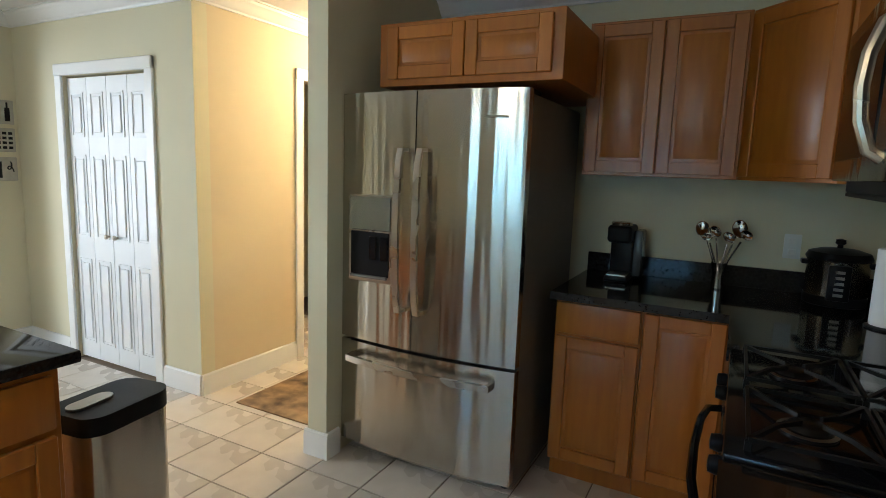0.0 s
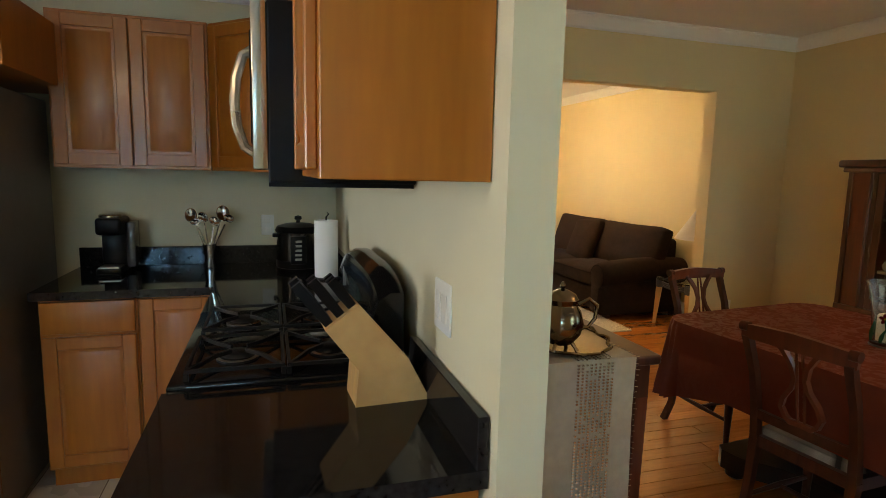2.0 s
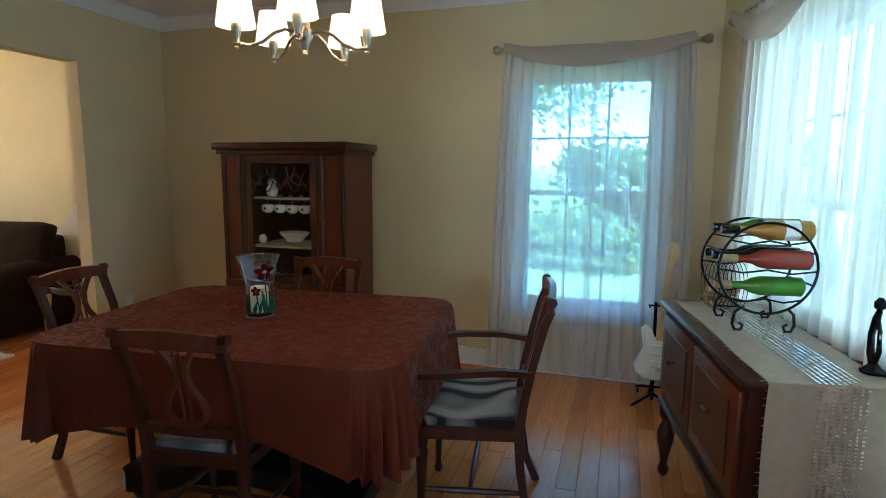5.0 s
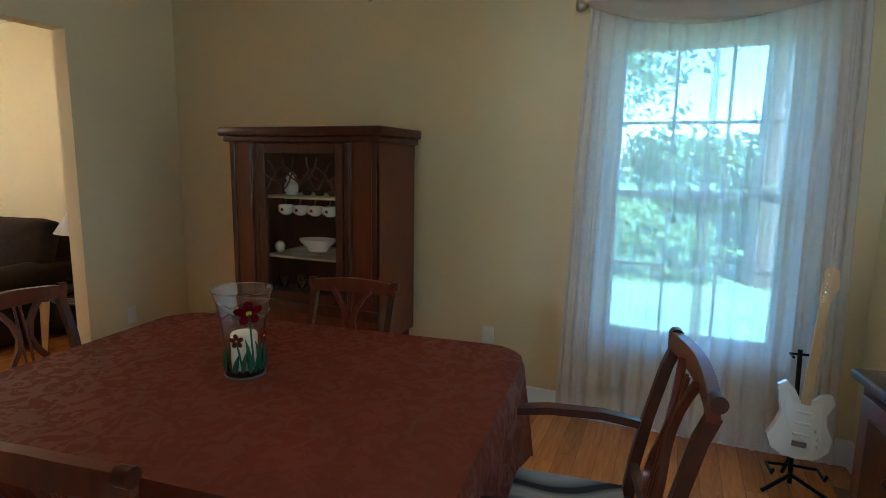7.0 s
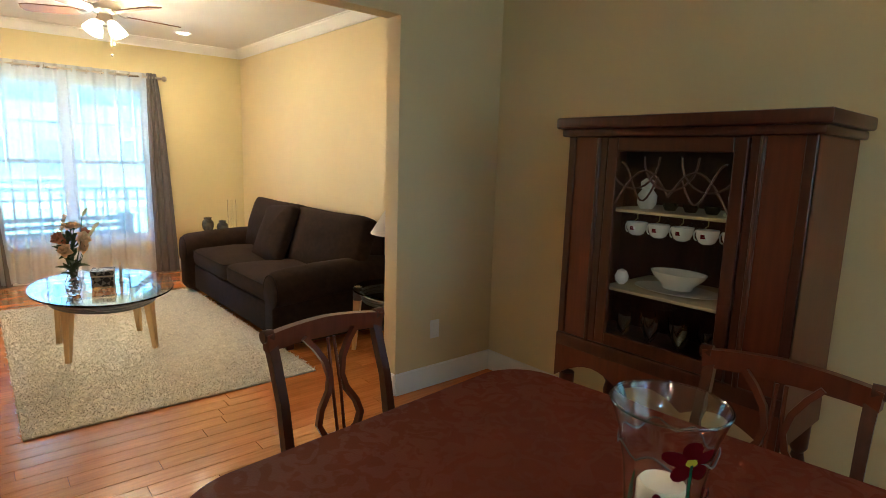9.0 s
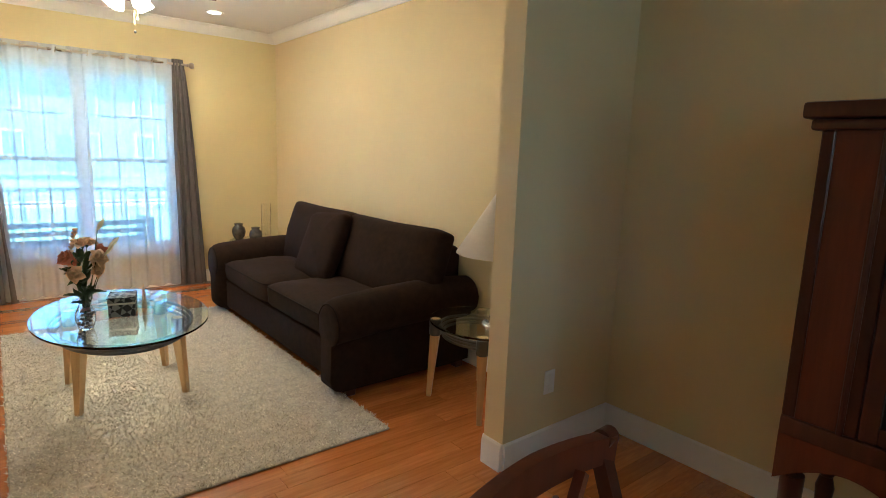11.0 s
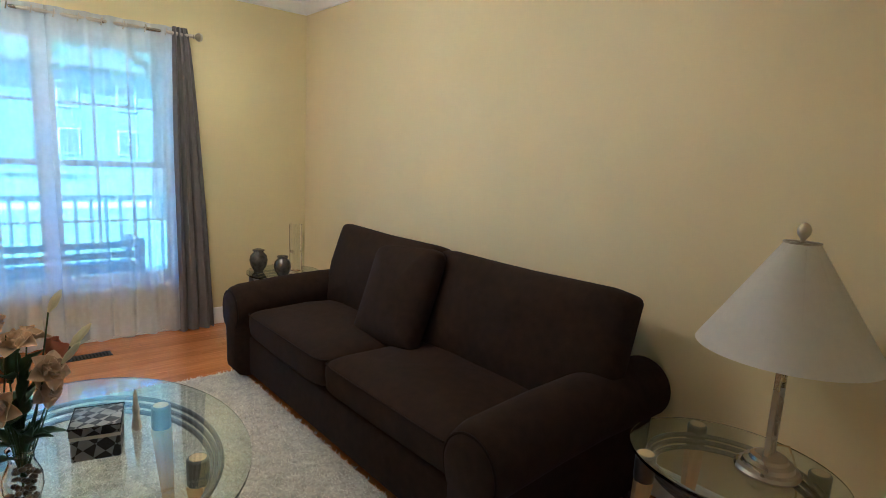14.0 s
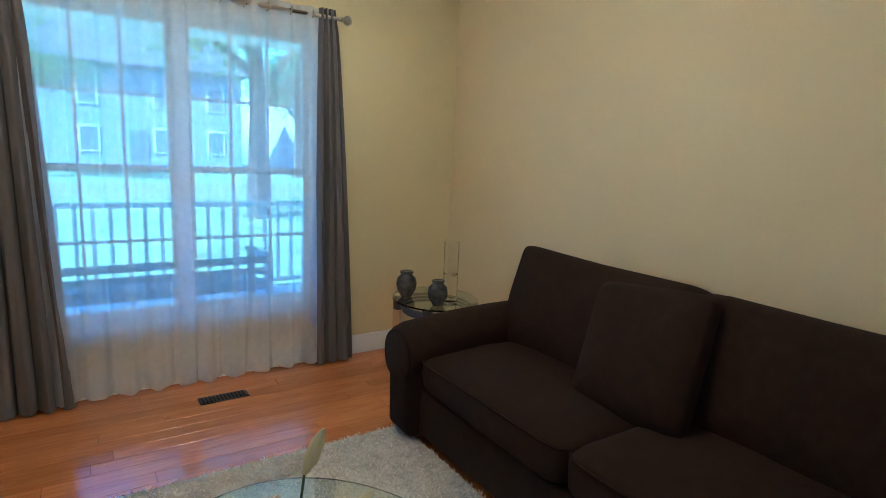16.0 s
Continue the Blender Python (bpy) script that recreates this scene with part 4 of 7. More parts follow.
part("print", box(-0.06, -0.023, -0.08, 0.06, -0.0202, 0.08), mat("sepia_print", (0.45, 0.38, 0.28), 0.6, var=0.5, scale=20), pic)

kl = thing("ceiling_light", "round lit glass ceiling light in the kitchen", "ceiling light", AT((0.5, 0.9, KIT_C)))
part("base", lathe([(0.15, 0.0), (0.155, -0.012), (0.15, -0.025), (0.02, -0.025)], 28), M_NICKEL, kl)
part("diffuser", lathe([(0.14, -0.025), (0.135, -0.05), (0.10, -0.08), (0.03, -0.095), (0.004, -0.097)], 28), glow("lit_ceiling_glass", (1.0, 0.80, 0.52), 0.6), kl, "frosted glass bowl")
# ---- dining room ----
def spin(points, k=1.0):
    return [Vector(p) * k for p in points]


def lyre_chair(name, label, m, arms=False, group="chairs round the table"):
    """A lyre-back chair; local +y is its front."""
    ob = thing(name, label, "chair", m, group)
    w = 0.230 if arms else 0.190
    seat = part("seat_frame", soften(prism([(-w, -0.19), (w, -0.19), (w + 0.03, 0.22), (-w - 0.03, 0.22)], 0.40, 0.445), 0.008, 2), M_MAHOG, ob)
    part("seat", soften(prism([(-w + 0.02, -0.165), (w - 0.02, -0.165), (w + 0.005, 0.205), (-w - 0.005, 0.205)], 0.445, 0.475), 0.014, 3), M_SEAT, ob, "grey and cream seat pad with black scrolls")
    h = 0.92 if arms else 0.865
    for s in (-1, 1):
        x = s * (w - 0.01)
        part("back_post", soften(bar([(x, -0.18, 0.43), (x, -0.195, 0.55), (x, -0.225, 0.70), (x, -0.262, h - 0.07), (x * 1.01, -0.285, h - 0.01)], [0.030, 0.028, 0.026, 0.028, 0.030], [0.036, 0.032, 0.030, 0.030, 0.028]), 0.006, 2), M_MAHOG, ob)
        part("rear_leg", soften(bar([(x, -0.18, 0.43), (x, -0.19, 0.28), (x, -0.215, 0.12), (x, -0.265, 0.0)], [0.034, 0.030, 0.028, 0.030], [0.036, 0.032, 0.030, 0.034]), 0.005, 1), M_MAHOG, ob)
        part("front_leg", lathe([(0.014, 0), (0.020, 0.015), (0.013, 0.05), (0.017, 0.16), (0.022, 0.28), (0.026, 0.34), (0.020, 0.355), (0.027, 0.37), (0.027, 0.40)], 14, at=(s * (w - 0.005), 0.19, 0)), M_MAHOG, ob)
        part("side_stretcher", tube([(x, -0.20, 0.19), (s * (w - 0.005), 0.0, 0.185), (s * (w - 0.005), 0.19, 0.18)], [0.009, 0.013, 0.009], 8), M_MAHOG, ob)
    part("cross_stretcher", tube([(-w + 0.01, 0.0, 0.185), (0, 0, 0.187), (w - 0.01, 0.0, 0.185)], [0.008, 0.013, 0.008], 8), M_MAHOG, ob)
    rail = [(s * (w + 0.012), -0.278 - 0.02 * (1 - s * s), h + 0.014 - 0.010 * s * s) for s in [k / 8 - 1 for k in range(17)]]
    part("top_rail", soften(bar(rail, 0.026, [0.050 + 0.012 * (1 - abs(k / 8 - 1)) for k in range(17)]), 0.008, 2), M_MAHOG2, ob)
    for s in (-1, 1):
        part("scroll", tube([(s * (w - 0.012), -0.285, h + 0.022), (s * (w + 0.018), -0.285, h + 0.022)], 0.019, 12), M_MAHOG, ob)
    low = 0.535
    part("lower_rail", soften(bar([(-w, -0.195, low), (0, -0.205, low), (w, -0.195, low)], 0.02, 0.034), 0.005, 1), M_MAHOG, ob)

    def lean(z):
        return -0.20 - 0.075 * ((z - 0.53) / 0.38) ** 1.2
    top = h - 0.012
    for s in (-1, 1):
        prof = [(0.022, 0.0), (0.058, 0.08), (0.074, 0.19), (0.062, 0.32), (0.030, 0.47), (0.020, 0.60), (0.032, 0.76), (0.060, 0.90), (0.088, 1.0)]
        pts = [(s * x, lean(low + 0.012 + (top - low) * q), low + 0.012 + (top - low) * q) for x, q in prof]
        part("lyre_arm", soften(bar(pts, 0.020, 0.016), 0.004, 1), M_MAHOG2, ob)
        part("lyre_string", tube([(s * 0.012, lean(low + 0.01), low + 0.01), (s * 0.014, lean(0.70), 0.70), (s * 0.010, lean(top), top)], 0.0055, 6), M_MAHOG2, ob)
    part("lyre_foot", soften(box(-0.045, -0.215, low + 0.012, 0.045, -0.193, low + 0.036), 0.006, 2), M_MAHOG2, ob)
    if arms:
        for s in (-1, 1):
            x = s * (w + 0.015)
            pts = [(s * (w - 0.005), -0.225, 0.665), (x, -0.10, 0.675), (x + s * 0.02, 0.06, 0.665), (x + s * 0.012, 0.19, 0.650), (x, 0.225, 0.635)]
            part("armrest", soften(bar(pts, [0.026, 0.034, 0.044, 0.046, 0.034], [0.024, 0.024, 0.022, 0.022, 0.026]), 0.007, 2), M_MAHOG, ob)
            part("arm_support", soften(bar([(x, 0.20, 0.645), (x, 0.235, 0.58), (x - s * 0.01, 0.20, 0.50), (x - s * 0.02, 0.175, 0.43)], [0.026, 0.03, 0.028, 0.032], 0.026), 0.006, 1), M_MAHOG, ob)
    return ob




def swirled(name):
    """Woven seat cloth: cream and grey leaves with black scrolls."""
    m, n, l, p = nodes_of(name)
    co, wv, nz, mx = n.new("ShaderNodeTexCoord"), n.new("ShaderNodeTexWave"), n.new("ShaderNodeTexNoise"), n.new("ShaderNodeMixRGB")
    l.new(co.outputs["Object"], wv.inputs["Vector"])
    l.new(co.outputs["Object"], nz.inputs["Vector"])
    wv.inputs["Scale"].default_value, wv.inputs["Distortion"].default_value, wv.inputs["Detail"].default_value, wv.inputs["Detail Scale"].default_value = 1.3, 17.0, 1.0, 1.6
    rp = n.new("ShaderNodeValToRGB")
    rp.color_ramp.elements[0].position, rp.color_ramp.elements[0].color = 0.09, (0.015, 0.015, 0.018, 1)
    rp.color_ramp.elements[1].position, rp.color_ramp.elements[1].color = 0.75, (0.42, 0.40, 0.36, 1)
    e = rp.color_ramp.elements.new(0.15)
    e.color = (0.13, 0.13, 0.12, 1)
    l.new(wv.outputs["Fac"], rp.inputs["Fac"])
    nz.inputs["Scale"].default_value = 320
    mx.blend_type = "MULTIPLY"
    mx.inputs[0].default_value = 0.5
    l.new(rp.outputs[0], mx.inputs[1])
    l.new(nz.outputs["Fac"], mx.inputs[2])
    l.new(mx.outputs[0], p.inputs["Base Color"])
    bp = n.new("ShaderNodeBump")
    bp.inputs["Strength"].default_value, bp.inputs["Distance"].default_value = 0.25, 0.001
    l.new(nz.outputs["Fac"], bp.inputs["Height"])
    l.new(bp.outputs[0], p.inputs["Normal"])
    p.inputs["Roughness"].default_value = 0.85
    return m


M_SEAT = swirled("scrolled_seat_cloth")

first = lyre_chair("dining_chair", "dark mahogany lyre-back dining chair with a curved top rail", AT((4.33, 3.70, 0)) @ Matrix.Rotation(math.pi + 0.06, 4, "Z"))
copy_thing(first, AT((3.905, 2.76, 0)) @ Matrix.Rotation(-math.pi / 2 + 0.13, 4, "Z"))
copy_thing(first, AT((4.80, 2.94, 0)) @ Matrix.Rotation(math.pi / 2 + 0.12, 4, "Z"))
lyre_chair("dining_armchair", "dark mahogany lyre-back armchair with a worn patterned seat", AT((4.435, 1.93, 0)) @ Matrix.Rotation(0.165, 4, "Z"), True)

M_EBON = mat("ebonised_wood", (0.012, 0.010, 0.010), 0.30, var=0.3, scale=12, bump=0.05, spec=0.35)
# table and cloth
TX, TY, TW, TL = 4.335, 2.86, 0.545, 0.75
TABLE = AT((TX, TY, 0)) @ Matrix.Rotation(radians(5.5), 4, "Z")
table = thing("dining_table", "dark mahogany pedestal dining table under a cloth", "table", TABLE)
part("tabletop", soften(prism(rounded(TW - 0.012, TL - 0.012, 0.14), 0.72, 0.748), 0.006, 2, 60), M_MAHOG, table)
for y in (-0.42, 0.42):
    part("pedestal", lathe([(0.045, 0.138), (0.05, 0.20), (0.075, 0.30), (0.05, 0.42), (0.035, 0.52), (0.05, 0.60), (0.06, 0.66), (0.12, 0.70), (0.13, 0.72)], 20, at=(0, y, 0)), M_MAHOG, table)
side = [(0.30, -0.54), (0.33, -0.50), (0.32, -0.40), (0.22, -0.26), (0.18, 0.0), (0.22, 0.26), (0.32, 0.40), (0.33, 0.50), (0.30, 0.54)]
part("plinth", soften(prism(side + [(-x, -y) for x, y in side], 0.05, 0.138), 0.012, 2), M_EBON, table, "low dark plinth with curved-in sides")
for x in (-0.26, 0.26):
    for y in (-0.47, 0.47):
        part("bun_foot", lathe([(0.030, 0), (0.045, 0.012), (0.048, 0.028), (0.034, 0.05)], 16, at=(x, y, 0)), M_EBON, table)


def cloth_point(u, v):
    """u runs round the table, v down from the top's edge."""
    out = rounded(TW, TL, 0.15, 10)
    n = len(out)
    f = u * n
    i = int(f) % n
    a, b = out[i], out[(i + 1) % n]
    q = f - int(f)
    x, y = a[0] + (b[0] - a[0]) * q, a[1] + (b[1] - a[1]) * q
    nx, ny = x / TW, y / TL
    corner = max(0.0, min(abs(nx), 1) * min(abs(ny), 1) - 0.55) / 0.45
    drop = 0.27 + 0.17 * corner ** 1.3
    nrm = Vector((x - max(-TW + 0.13, min(TW - 0.13, x)), y - max(-TL + 0.13, min(TL - 0.13, y)), 0))
    nrm = nrm.normalized() if nrm.length > 1e-6 else Vector((nx, ny, 0)).normalized()
    fold = v * (0.012 * math.sin(u * 2 * math.pi * 16) * (0.25 + corner) + 0.02 + 0.05 * corner * math.sin(u * 2 * math.pi * 24 + 1.0))
    e = min(v / 0.06, 1)
    return Vector((x, y, 0.757)) + nrm * (0.008 * math.sin(e * math.pi / 2) + fold) - Vector((0, 0, 0.008 * (1 - math.cos(e * math.pi / 2)) + drop * v))


bm = grid(cloth_point, 176, 14, closed_u=True)
bm.verts.ensure_lookup_table()
rim = [bm.verts[i * 15] for i in range(176)]
bm.faces.new(rim)
cloth = thing("tablecloth", "burgundy damask tablecloth hanging over the table's edges", "tablecloth", TABLE)


def damask(name):
    m = mat(name, (0.125, 0.026, 0.012), 0.6, var=0.12, scale=9, bump=0.10, bscale=260, spec=0.12)
    n, l, p = m.node_tree.nodes, m.node_tree.links, m.node_tree.nodes["Principled BSDF"]
    co, vo, nz, mr = n.new("ShaderNodeTexCoord"), n.new("ShaderNodeTexVoronoi"), n.new("ShaderNodeTexNoise"), n.new("ShaderNodeMapRange")
    nz.inputs["Scale"].default_value, nz.inputs["Detail"].default_value, nz.inputs["Distortion"].default_value = 17, 2, 1.6
    l.new(co.outputs["Object"], nz.inputs["Vector"])
    mr.inputs["From Min"].default_value, mr.inputs["From Max"].default_value = 0.47, 0.53
    mr.inputs["To Min"].default_value, mr.inputs["To Max"].default_value = 0.40, 0.66
    l.new(nz.outputs[0], mr.inputs["Value"])
    l.new(mr.outputs[0], p.inputs["Roughness"])
    return m


M_DAMASK = damask("burgundy_damask_cloth")
part("cloth", bm, M_DAMASK, cloth, smooth=60)

# vase with candle
VX, VY = 4.34, 2.905
vs = thing("candle_vase", "flared clear glass vase with stained-glass flowers and a candle", "vase", AT((VX, VY, 0.757)) @ Matrix.Scale(1.08, 4))
part("vase_glass", lathe([(0.052, 0.0), (0.054, 0.006), (0.050, 0.02), (0.053, 0.08), (0.060, 0.15), (0.072, 0.21), (0.085, 0.248), (0.082, 0.248), (0.069, 0.21), (0.057, 0.15), (0.050, 0.08), (0.046, 0.022), (0.02, 0.018)], 36), M_GLASS, vs).visible_shadow = False
part("rim_bead", tube([(0.0845 * math.cos(2 * math.pi * k / 36), 0.0845 * math.sin(2 * math.pi * k / 36), 0.249) for k in range(36)], 0.002, 6, closed=True), M_GLASS, vs)
part("candle", lathe([(0.036, 0.02), (0.037, 0.024), (0.037, 0.118), (0.033, 0.124), (0.006, 0.118)], 24), M_WAX, vs, "white pillar candle")
part("foot_ring", tube([(0.053 * math.cos(2 * math.pi * k / 32), 0.053 * math.sin(2 * math.pi * k / 32), 0.004) for k in range(32)], 0.004, 6, closed=True), M_LEAD, vs)


def on_vase(a, z, out=0.003):
    prof = [(0.050, 0.02), (0.053, 0.08), (0.060, 0.15), (0.072, 0.21), (0.085, 0.248)]
    for (r0, z0), (r1, z1) in zip(prof, prof[1:]):
        if z <= z1:
            r = r0 + (r1 - r0) * (z - z0) / (z1 - z0)
            break
    return Vector(((r + out) * math.cos(a), (r + out) * math.sin(a), z))


def petal_patch(a0, z0, ra, rz, turn, k=10):
    bm = bmesh.new()
    mid = bm.verts.new(on_vase(a0, z0, 0.007))
    ring = []
    for i in range(k):
        q = 2 * math.pi * i / k
        dx, dz = ra * math.cos(q), rz * math.sin(q)
        ring.append(bm.verts.new(on_vase(a0 + (dx * math.cos(turn) - dz * math.sin(turn)) / 0.065, min(0.245, z0 + dx * math.sin(turn) + dz * math.cos(turn)), 0.004)))
    for i in range(k):
        bm.faces.new((mid, ring[i], ring[(i + 1) % k]))
    return thicken(bm, 0.002)


for fa, fz, sc in ((-2.2, 0.195, 1.0), (-2.75, 0.115, 0.6), (-1.35, 0.118, 0.6)):
    flower = part("glass_flower", petal_patch(fa, fz, 0.008 * sc, 0.008 * sc, 0), M_YELLOW, vs, "yellow flower heart")
    for k in range(5):
        q = 2 * math.pi * k / 5 + 0.4
        part("petal", petal_patch(fa + 0.020 * sc * math.cos(q) / 0.065, fz + 0.020 * sc * math.sin(q), 0.017 * sc, 0.012 * sc, q), M_RED, flower, "dark red glass petal")
    stem = [on_vase(fa + (0.25 * (1 - q) if fa < -2 else -0.35 * (1 - q)) * 1.0, 0.022 + (fz - 0.022) * q, 0.004) for q in [i / 8 for i in range(9)]]
    part("stem", tube(stem, 0.0028, 5), M_GREEN, vs)
for k, (a, top, bend) in enumerate(((-2.5, 0.10, 0.35), (-2.15, 0.12, -0.2), (-1.85, 0.095, 0.3), (-1.6, 0.11, -0.3), (-1.3, 0.085, 0.25), (-2.9, 0.08, 0.3), (-1.0, 0.09, -0.3), (0.6, 0.1, 0.3), (1.6, 0.11, -0.3), (2.6, 0.1, 0.3))):
    pts = [on_vase(a + bend * q * q, 0.02 + (top - 0.02) * q, 0.004) for q in [i / 6 for i in range(7)]]
    part("leaf", tube(pts, [0.004, 0.007, 0.008, 0.007, 0.005, 0.003, 0.001], 6, flat=0.4), M_GREEN, vs)
wire = [on_vase(-math.pi + 2 * math.pi * k / 48, 0.185 + 0.008 * math.sin(k * 0.9), 0.003) for k in range(48)]
part("lead_line", tube(wire, 0.0016, 5, closed=True), M_LEAD, vs)

# china cabinet
M_CASEPANE = glass("cabinet_glass", (0.98, 1.0, 0.99), ior=1.15)
CAB_X, CAB_Y = 5.52, 3.10
cc = thing("china_cabinet", "dark mahogany china cabinet with a glazed fretwork door", "cabinet", AT((CAB_X, CAB_Y, 0)) @ Matrix.Scale(1.055, 4, (0, 0, 1)))
D, W, SIDE_W = 0.43, 0.94, 0.195
part("top_moulding", soften(box(-0.045, -0.045, 1.455, D, W + 0.045, 1.50), 0.010, 2), M_MAHOG, cc)
part("cornice", soften(box(-0.025, -0.025, 1.425, D, W + 0.025, 1.455), 0.008, 2), M_MAHOG, cc)
part("side_panel", box(0.0, 0.0, 0.42, D, 0.02, 1.425), M_MAHOG2, cc)
part("side_panel", box(0.0, W - 0.02, 0.42, D, W, 1.425), M_MAHOG2, cc)
part("back_panel", box(D - 0.012, 0.02, 0.42, D, W - 0.02, 1.425), M_MAHOG, cc)
part("floor_panel", box(0.02, 0.02, 0.56, D - 0.012, W - 0.02, 0.585), M_MAHOG, cc)
part("bottom_rail", soften(box(-0.012, 0.0, 0.545, 0.02, W, 0.60), 0.006, 2), M_MAHOG, cc)
part("roof_panel", box(0.02, 0.02, 1.40, D - 0.012, W - 0.02, 1.425), M_MAHOG, cc)
skirt = [(0, 0.55), (0, 0.40), (0.06, 0.40)] + [(0.06 + (W - 0.12) * k / 24, 0.44 + 0.045 * abs(math.sin(math.pi * k / 8))) for k in range(25)] + [(W, 0.40), (W, 0.55)]
bm = bmesh.new()
fa, fb = [bm.verts.new((-0.008, y, z)) for y, z in skirt], [bm.verts.new((0.014, y, z)) for y, z in skirt]
for k in range(len(skirt)):
    bm.faces.new((fa[k], fa[(k + 1) % len(skirt)], fb[(k + 1) % len(skirt)], fb[k]))
bm.faces.new(fa[::-1])
bm.faces.new(fb)
part("skirt", bm, M_MAHOG2, cc, "scalloped skirt board")
for y0, y1 in ((0.0, SIDE_W), (W - SIDE_W, W)):
    part("stile", soften(box(-0.004, y0, 0.60, 0.02, y0 + 0.035, 1.425), 0.004, 1), M_MAHOG, cc)
    part("stile", soften(box(-0.004, y1 - 0.035, 0.60, 0.02, y1, 1.425), 0.004, 1), M_MAHOG, cc)
    part("veneer_panel", box(0.004, y0 + 0.035, 0.60, 0.018, y1 - 0.035, 1.425), M_MAHOG2, cc, "red mahogany veneer")
    part("half_column", tube([(-0.004, (y0 + y1) / 2 + (0.058 if y0 == 0 else -0.058), 0.60), (-0.004, (y0 + y1) / 2 + (0.058 if y0 == 0 else -0.058), 1.42)], 0.010, 10), M_MAHOG, cc)
for x in (0.03, D - 0.04):
    for y in (0.045, W - 0.045):
        part("leg", lathe([(0.016, 0), (0.022, 0.02), (0.015, 0.06), (0.022, 0.16), (0.030, 0.25), (0.020, 0.29), (0.032, 0.31), (0.034, 0.40), (0.034, 0.42)], 14, at=(x, y, 0)), M_MAHOG, cc)
dy0, dy1, dz0, dz1 = SIDE_W + 0.005, W - SIDE_W - 0.005, 0.605, 1.42
cdoor = part("door", box(-0.010, dy0, dz0, 0.014, dy0 + 0.045, dz1, 0.003), M_MAHOG, cc)
part("stile", box(-0.010, dy1 - 0.045, dz0, 0.014, dy1, dz1, 0.003), M_MAHOG, cdoor)
part("rail", box(-0.0095, dy0 + 0.045, dz0, 0.0135, dy1 - 0.045, dz0 + 0.05, 0.003), M_MAHOG, cdoor)
part("rail", box(-0.0095, dy0 + 0.045, dz1 - 0.05, 0.0135, dy1 - 0.045, dz1, 0.003), M_MAHOG, cdoor)
pane = part("pane", box(0.001, dy0 + 0.04, dz0 + 0.045, 0.004, dy1 - 0.04, dz1 - 0.045), M_CASEPANE, cdoor, smooth=None)
pane.visible_shadow = False
ga, gb, gz = dy0 + 0.045, dy1 - 0.045, dz1 - 0.05
for k in range(3):
    c = ga + (gb - ga) * (k + 0.5) / 3
    r = (gb - ga) / 4.2
    part("fret", tube([(-0.002, c + r * math.cos(q), gz - 0.02 + 1.1 * r * math.sin(q)) for q in [math.pi + math.pi * i / 12 for i in range(13)]], 0.0042, 6), M_MAHOG, cdoor)
for s in (0, 1):
    pts = [(-0.002, (ga if s == 0 else gb) + (1 if s == 0 else -1) * (gb - ga) * 0.5 * q, gz - 0.20 + 0.13 * math.sin(q * math.pi * 0.9)) for q in [i / 12 for i in range(13)]]
    part("fret", tube(pts, 0.0042, 6), M_MAHOG, cdoor)
    pts = [(-0.002, (ga if s == 0 else gb) + (1 if s == 0 else -1) * (0.02 + 0.16 * q), gz - 0.11 + 0.07 * math.cos(q * 5)) for q in [i / 12 for i in range(13)]]
    part("fret", tube(pts, 0.004, 6), M_MAHOG, cdoor)
M_SHELF = mat("pale_shelf_edge", (0.42, 0.34, 0.22), 0.5, var=0.1)
for z in (0.835, 1.15):
    part("shelf", box(0.03, 0.195, z - 0.012, D - 0.014, W - 0.195, z, 0.002), M_SHELF, cc, "pale edged shelf")


def china(name, label, category, prof, x, y, z, material=None, group="", steps=20, sx=1.0, sy=1.0):
    ob = thing(name, label, category, AT((CAB_X + x, CAB_Y + 0.46 + (y - 0.475) * 0.94, z * 1.055)), group)
    part("body", lathe(prof, steps, sx=sx, sy=sy), material or M_WHITE, ob)
    return ob


for k in range(5):
    cup = china("teacup", "white porcelain cup with a red flower print", "cup", [(0.018, 0), (0.030, 0.008), (0.040, 0.03), (0.043, 0.055), (0.040, 0.055), (0.030, 0.012), (0.01, 0.008)], 0.12, 0.265 + 0.105 * k, 1.045, group="cups under the shelf")
    part("handle", tube([(0.0, 0.04 + 0.012 * math.sin(q), 0.03 + 0.02 * math.cos(q)) for q in [math.pi * i / 8 for i in range(9)]], 0.003, 6), M_WHITE, cup)
    part("flower_print", lathe([(0.0445, 0.024), (0.0450, 0.026), (0.0452, 0.038), (0.0445, 0.040)], 20, sx=0.99, sy=0.4, cap=False), M_RED, cup)
    part("hook", tube([(0, 0, 0.105), (0, 0, 0.07), (0, 0.012, 0.06)], 0.002, 5), M_BRASS, cup)
jar = china("ginger_jar", "small white porcelain jar on the shelf", "jar", [(0.025, 0), (0.038, 0.02), (0.040, 0.055), (0.022, 0.08), (0.028, 0.085), (0.030, 0.11), (0.012, 0.125)], 0.14, 0.66, 1.151)
fig = china("figurine", "small pale porcelain figurine shape", "ornament", [(0.03, 0), (0.032, 0.01), (0.018, 0.03), (0.024, 0.07), (0.010, 0.10), (0.014, 0.115), (0.006, 0.13)], 0.14, 0.28, 1.151, sy=1.3)
for k in range(3):
    china("dark_dish", "small dark dish on the shelf", "dish", [(0.02, 0), (0.028, 0.015), (0.030, 0.03), (0.024, 0.03), (0.01, 0.01)], 0.16, 0.38 + 0.09 * k, 1.151, M_SILVER)
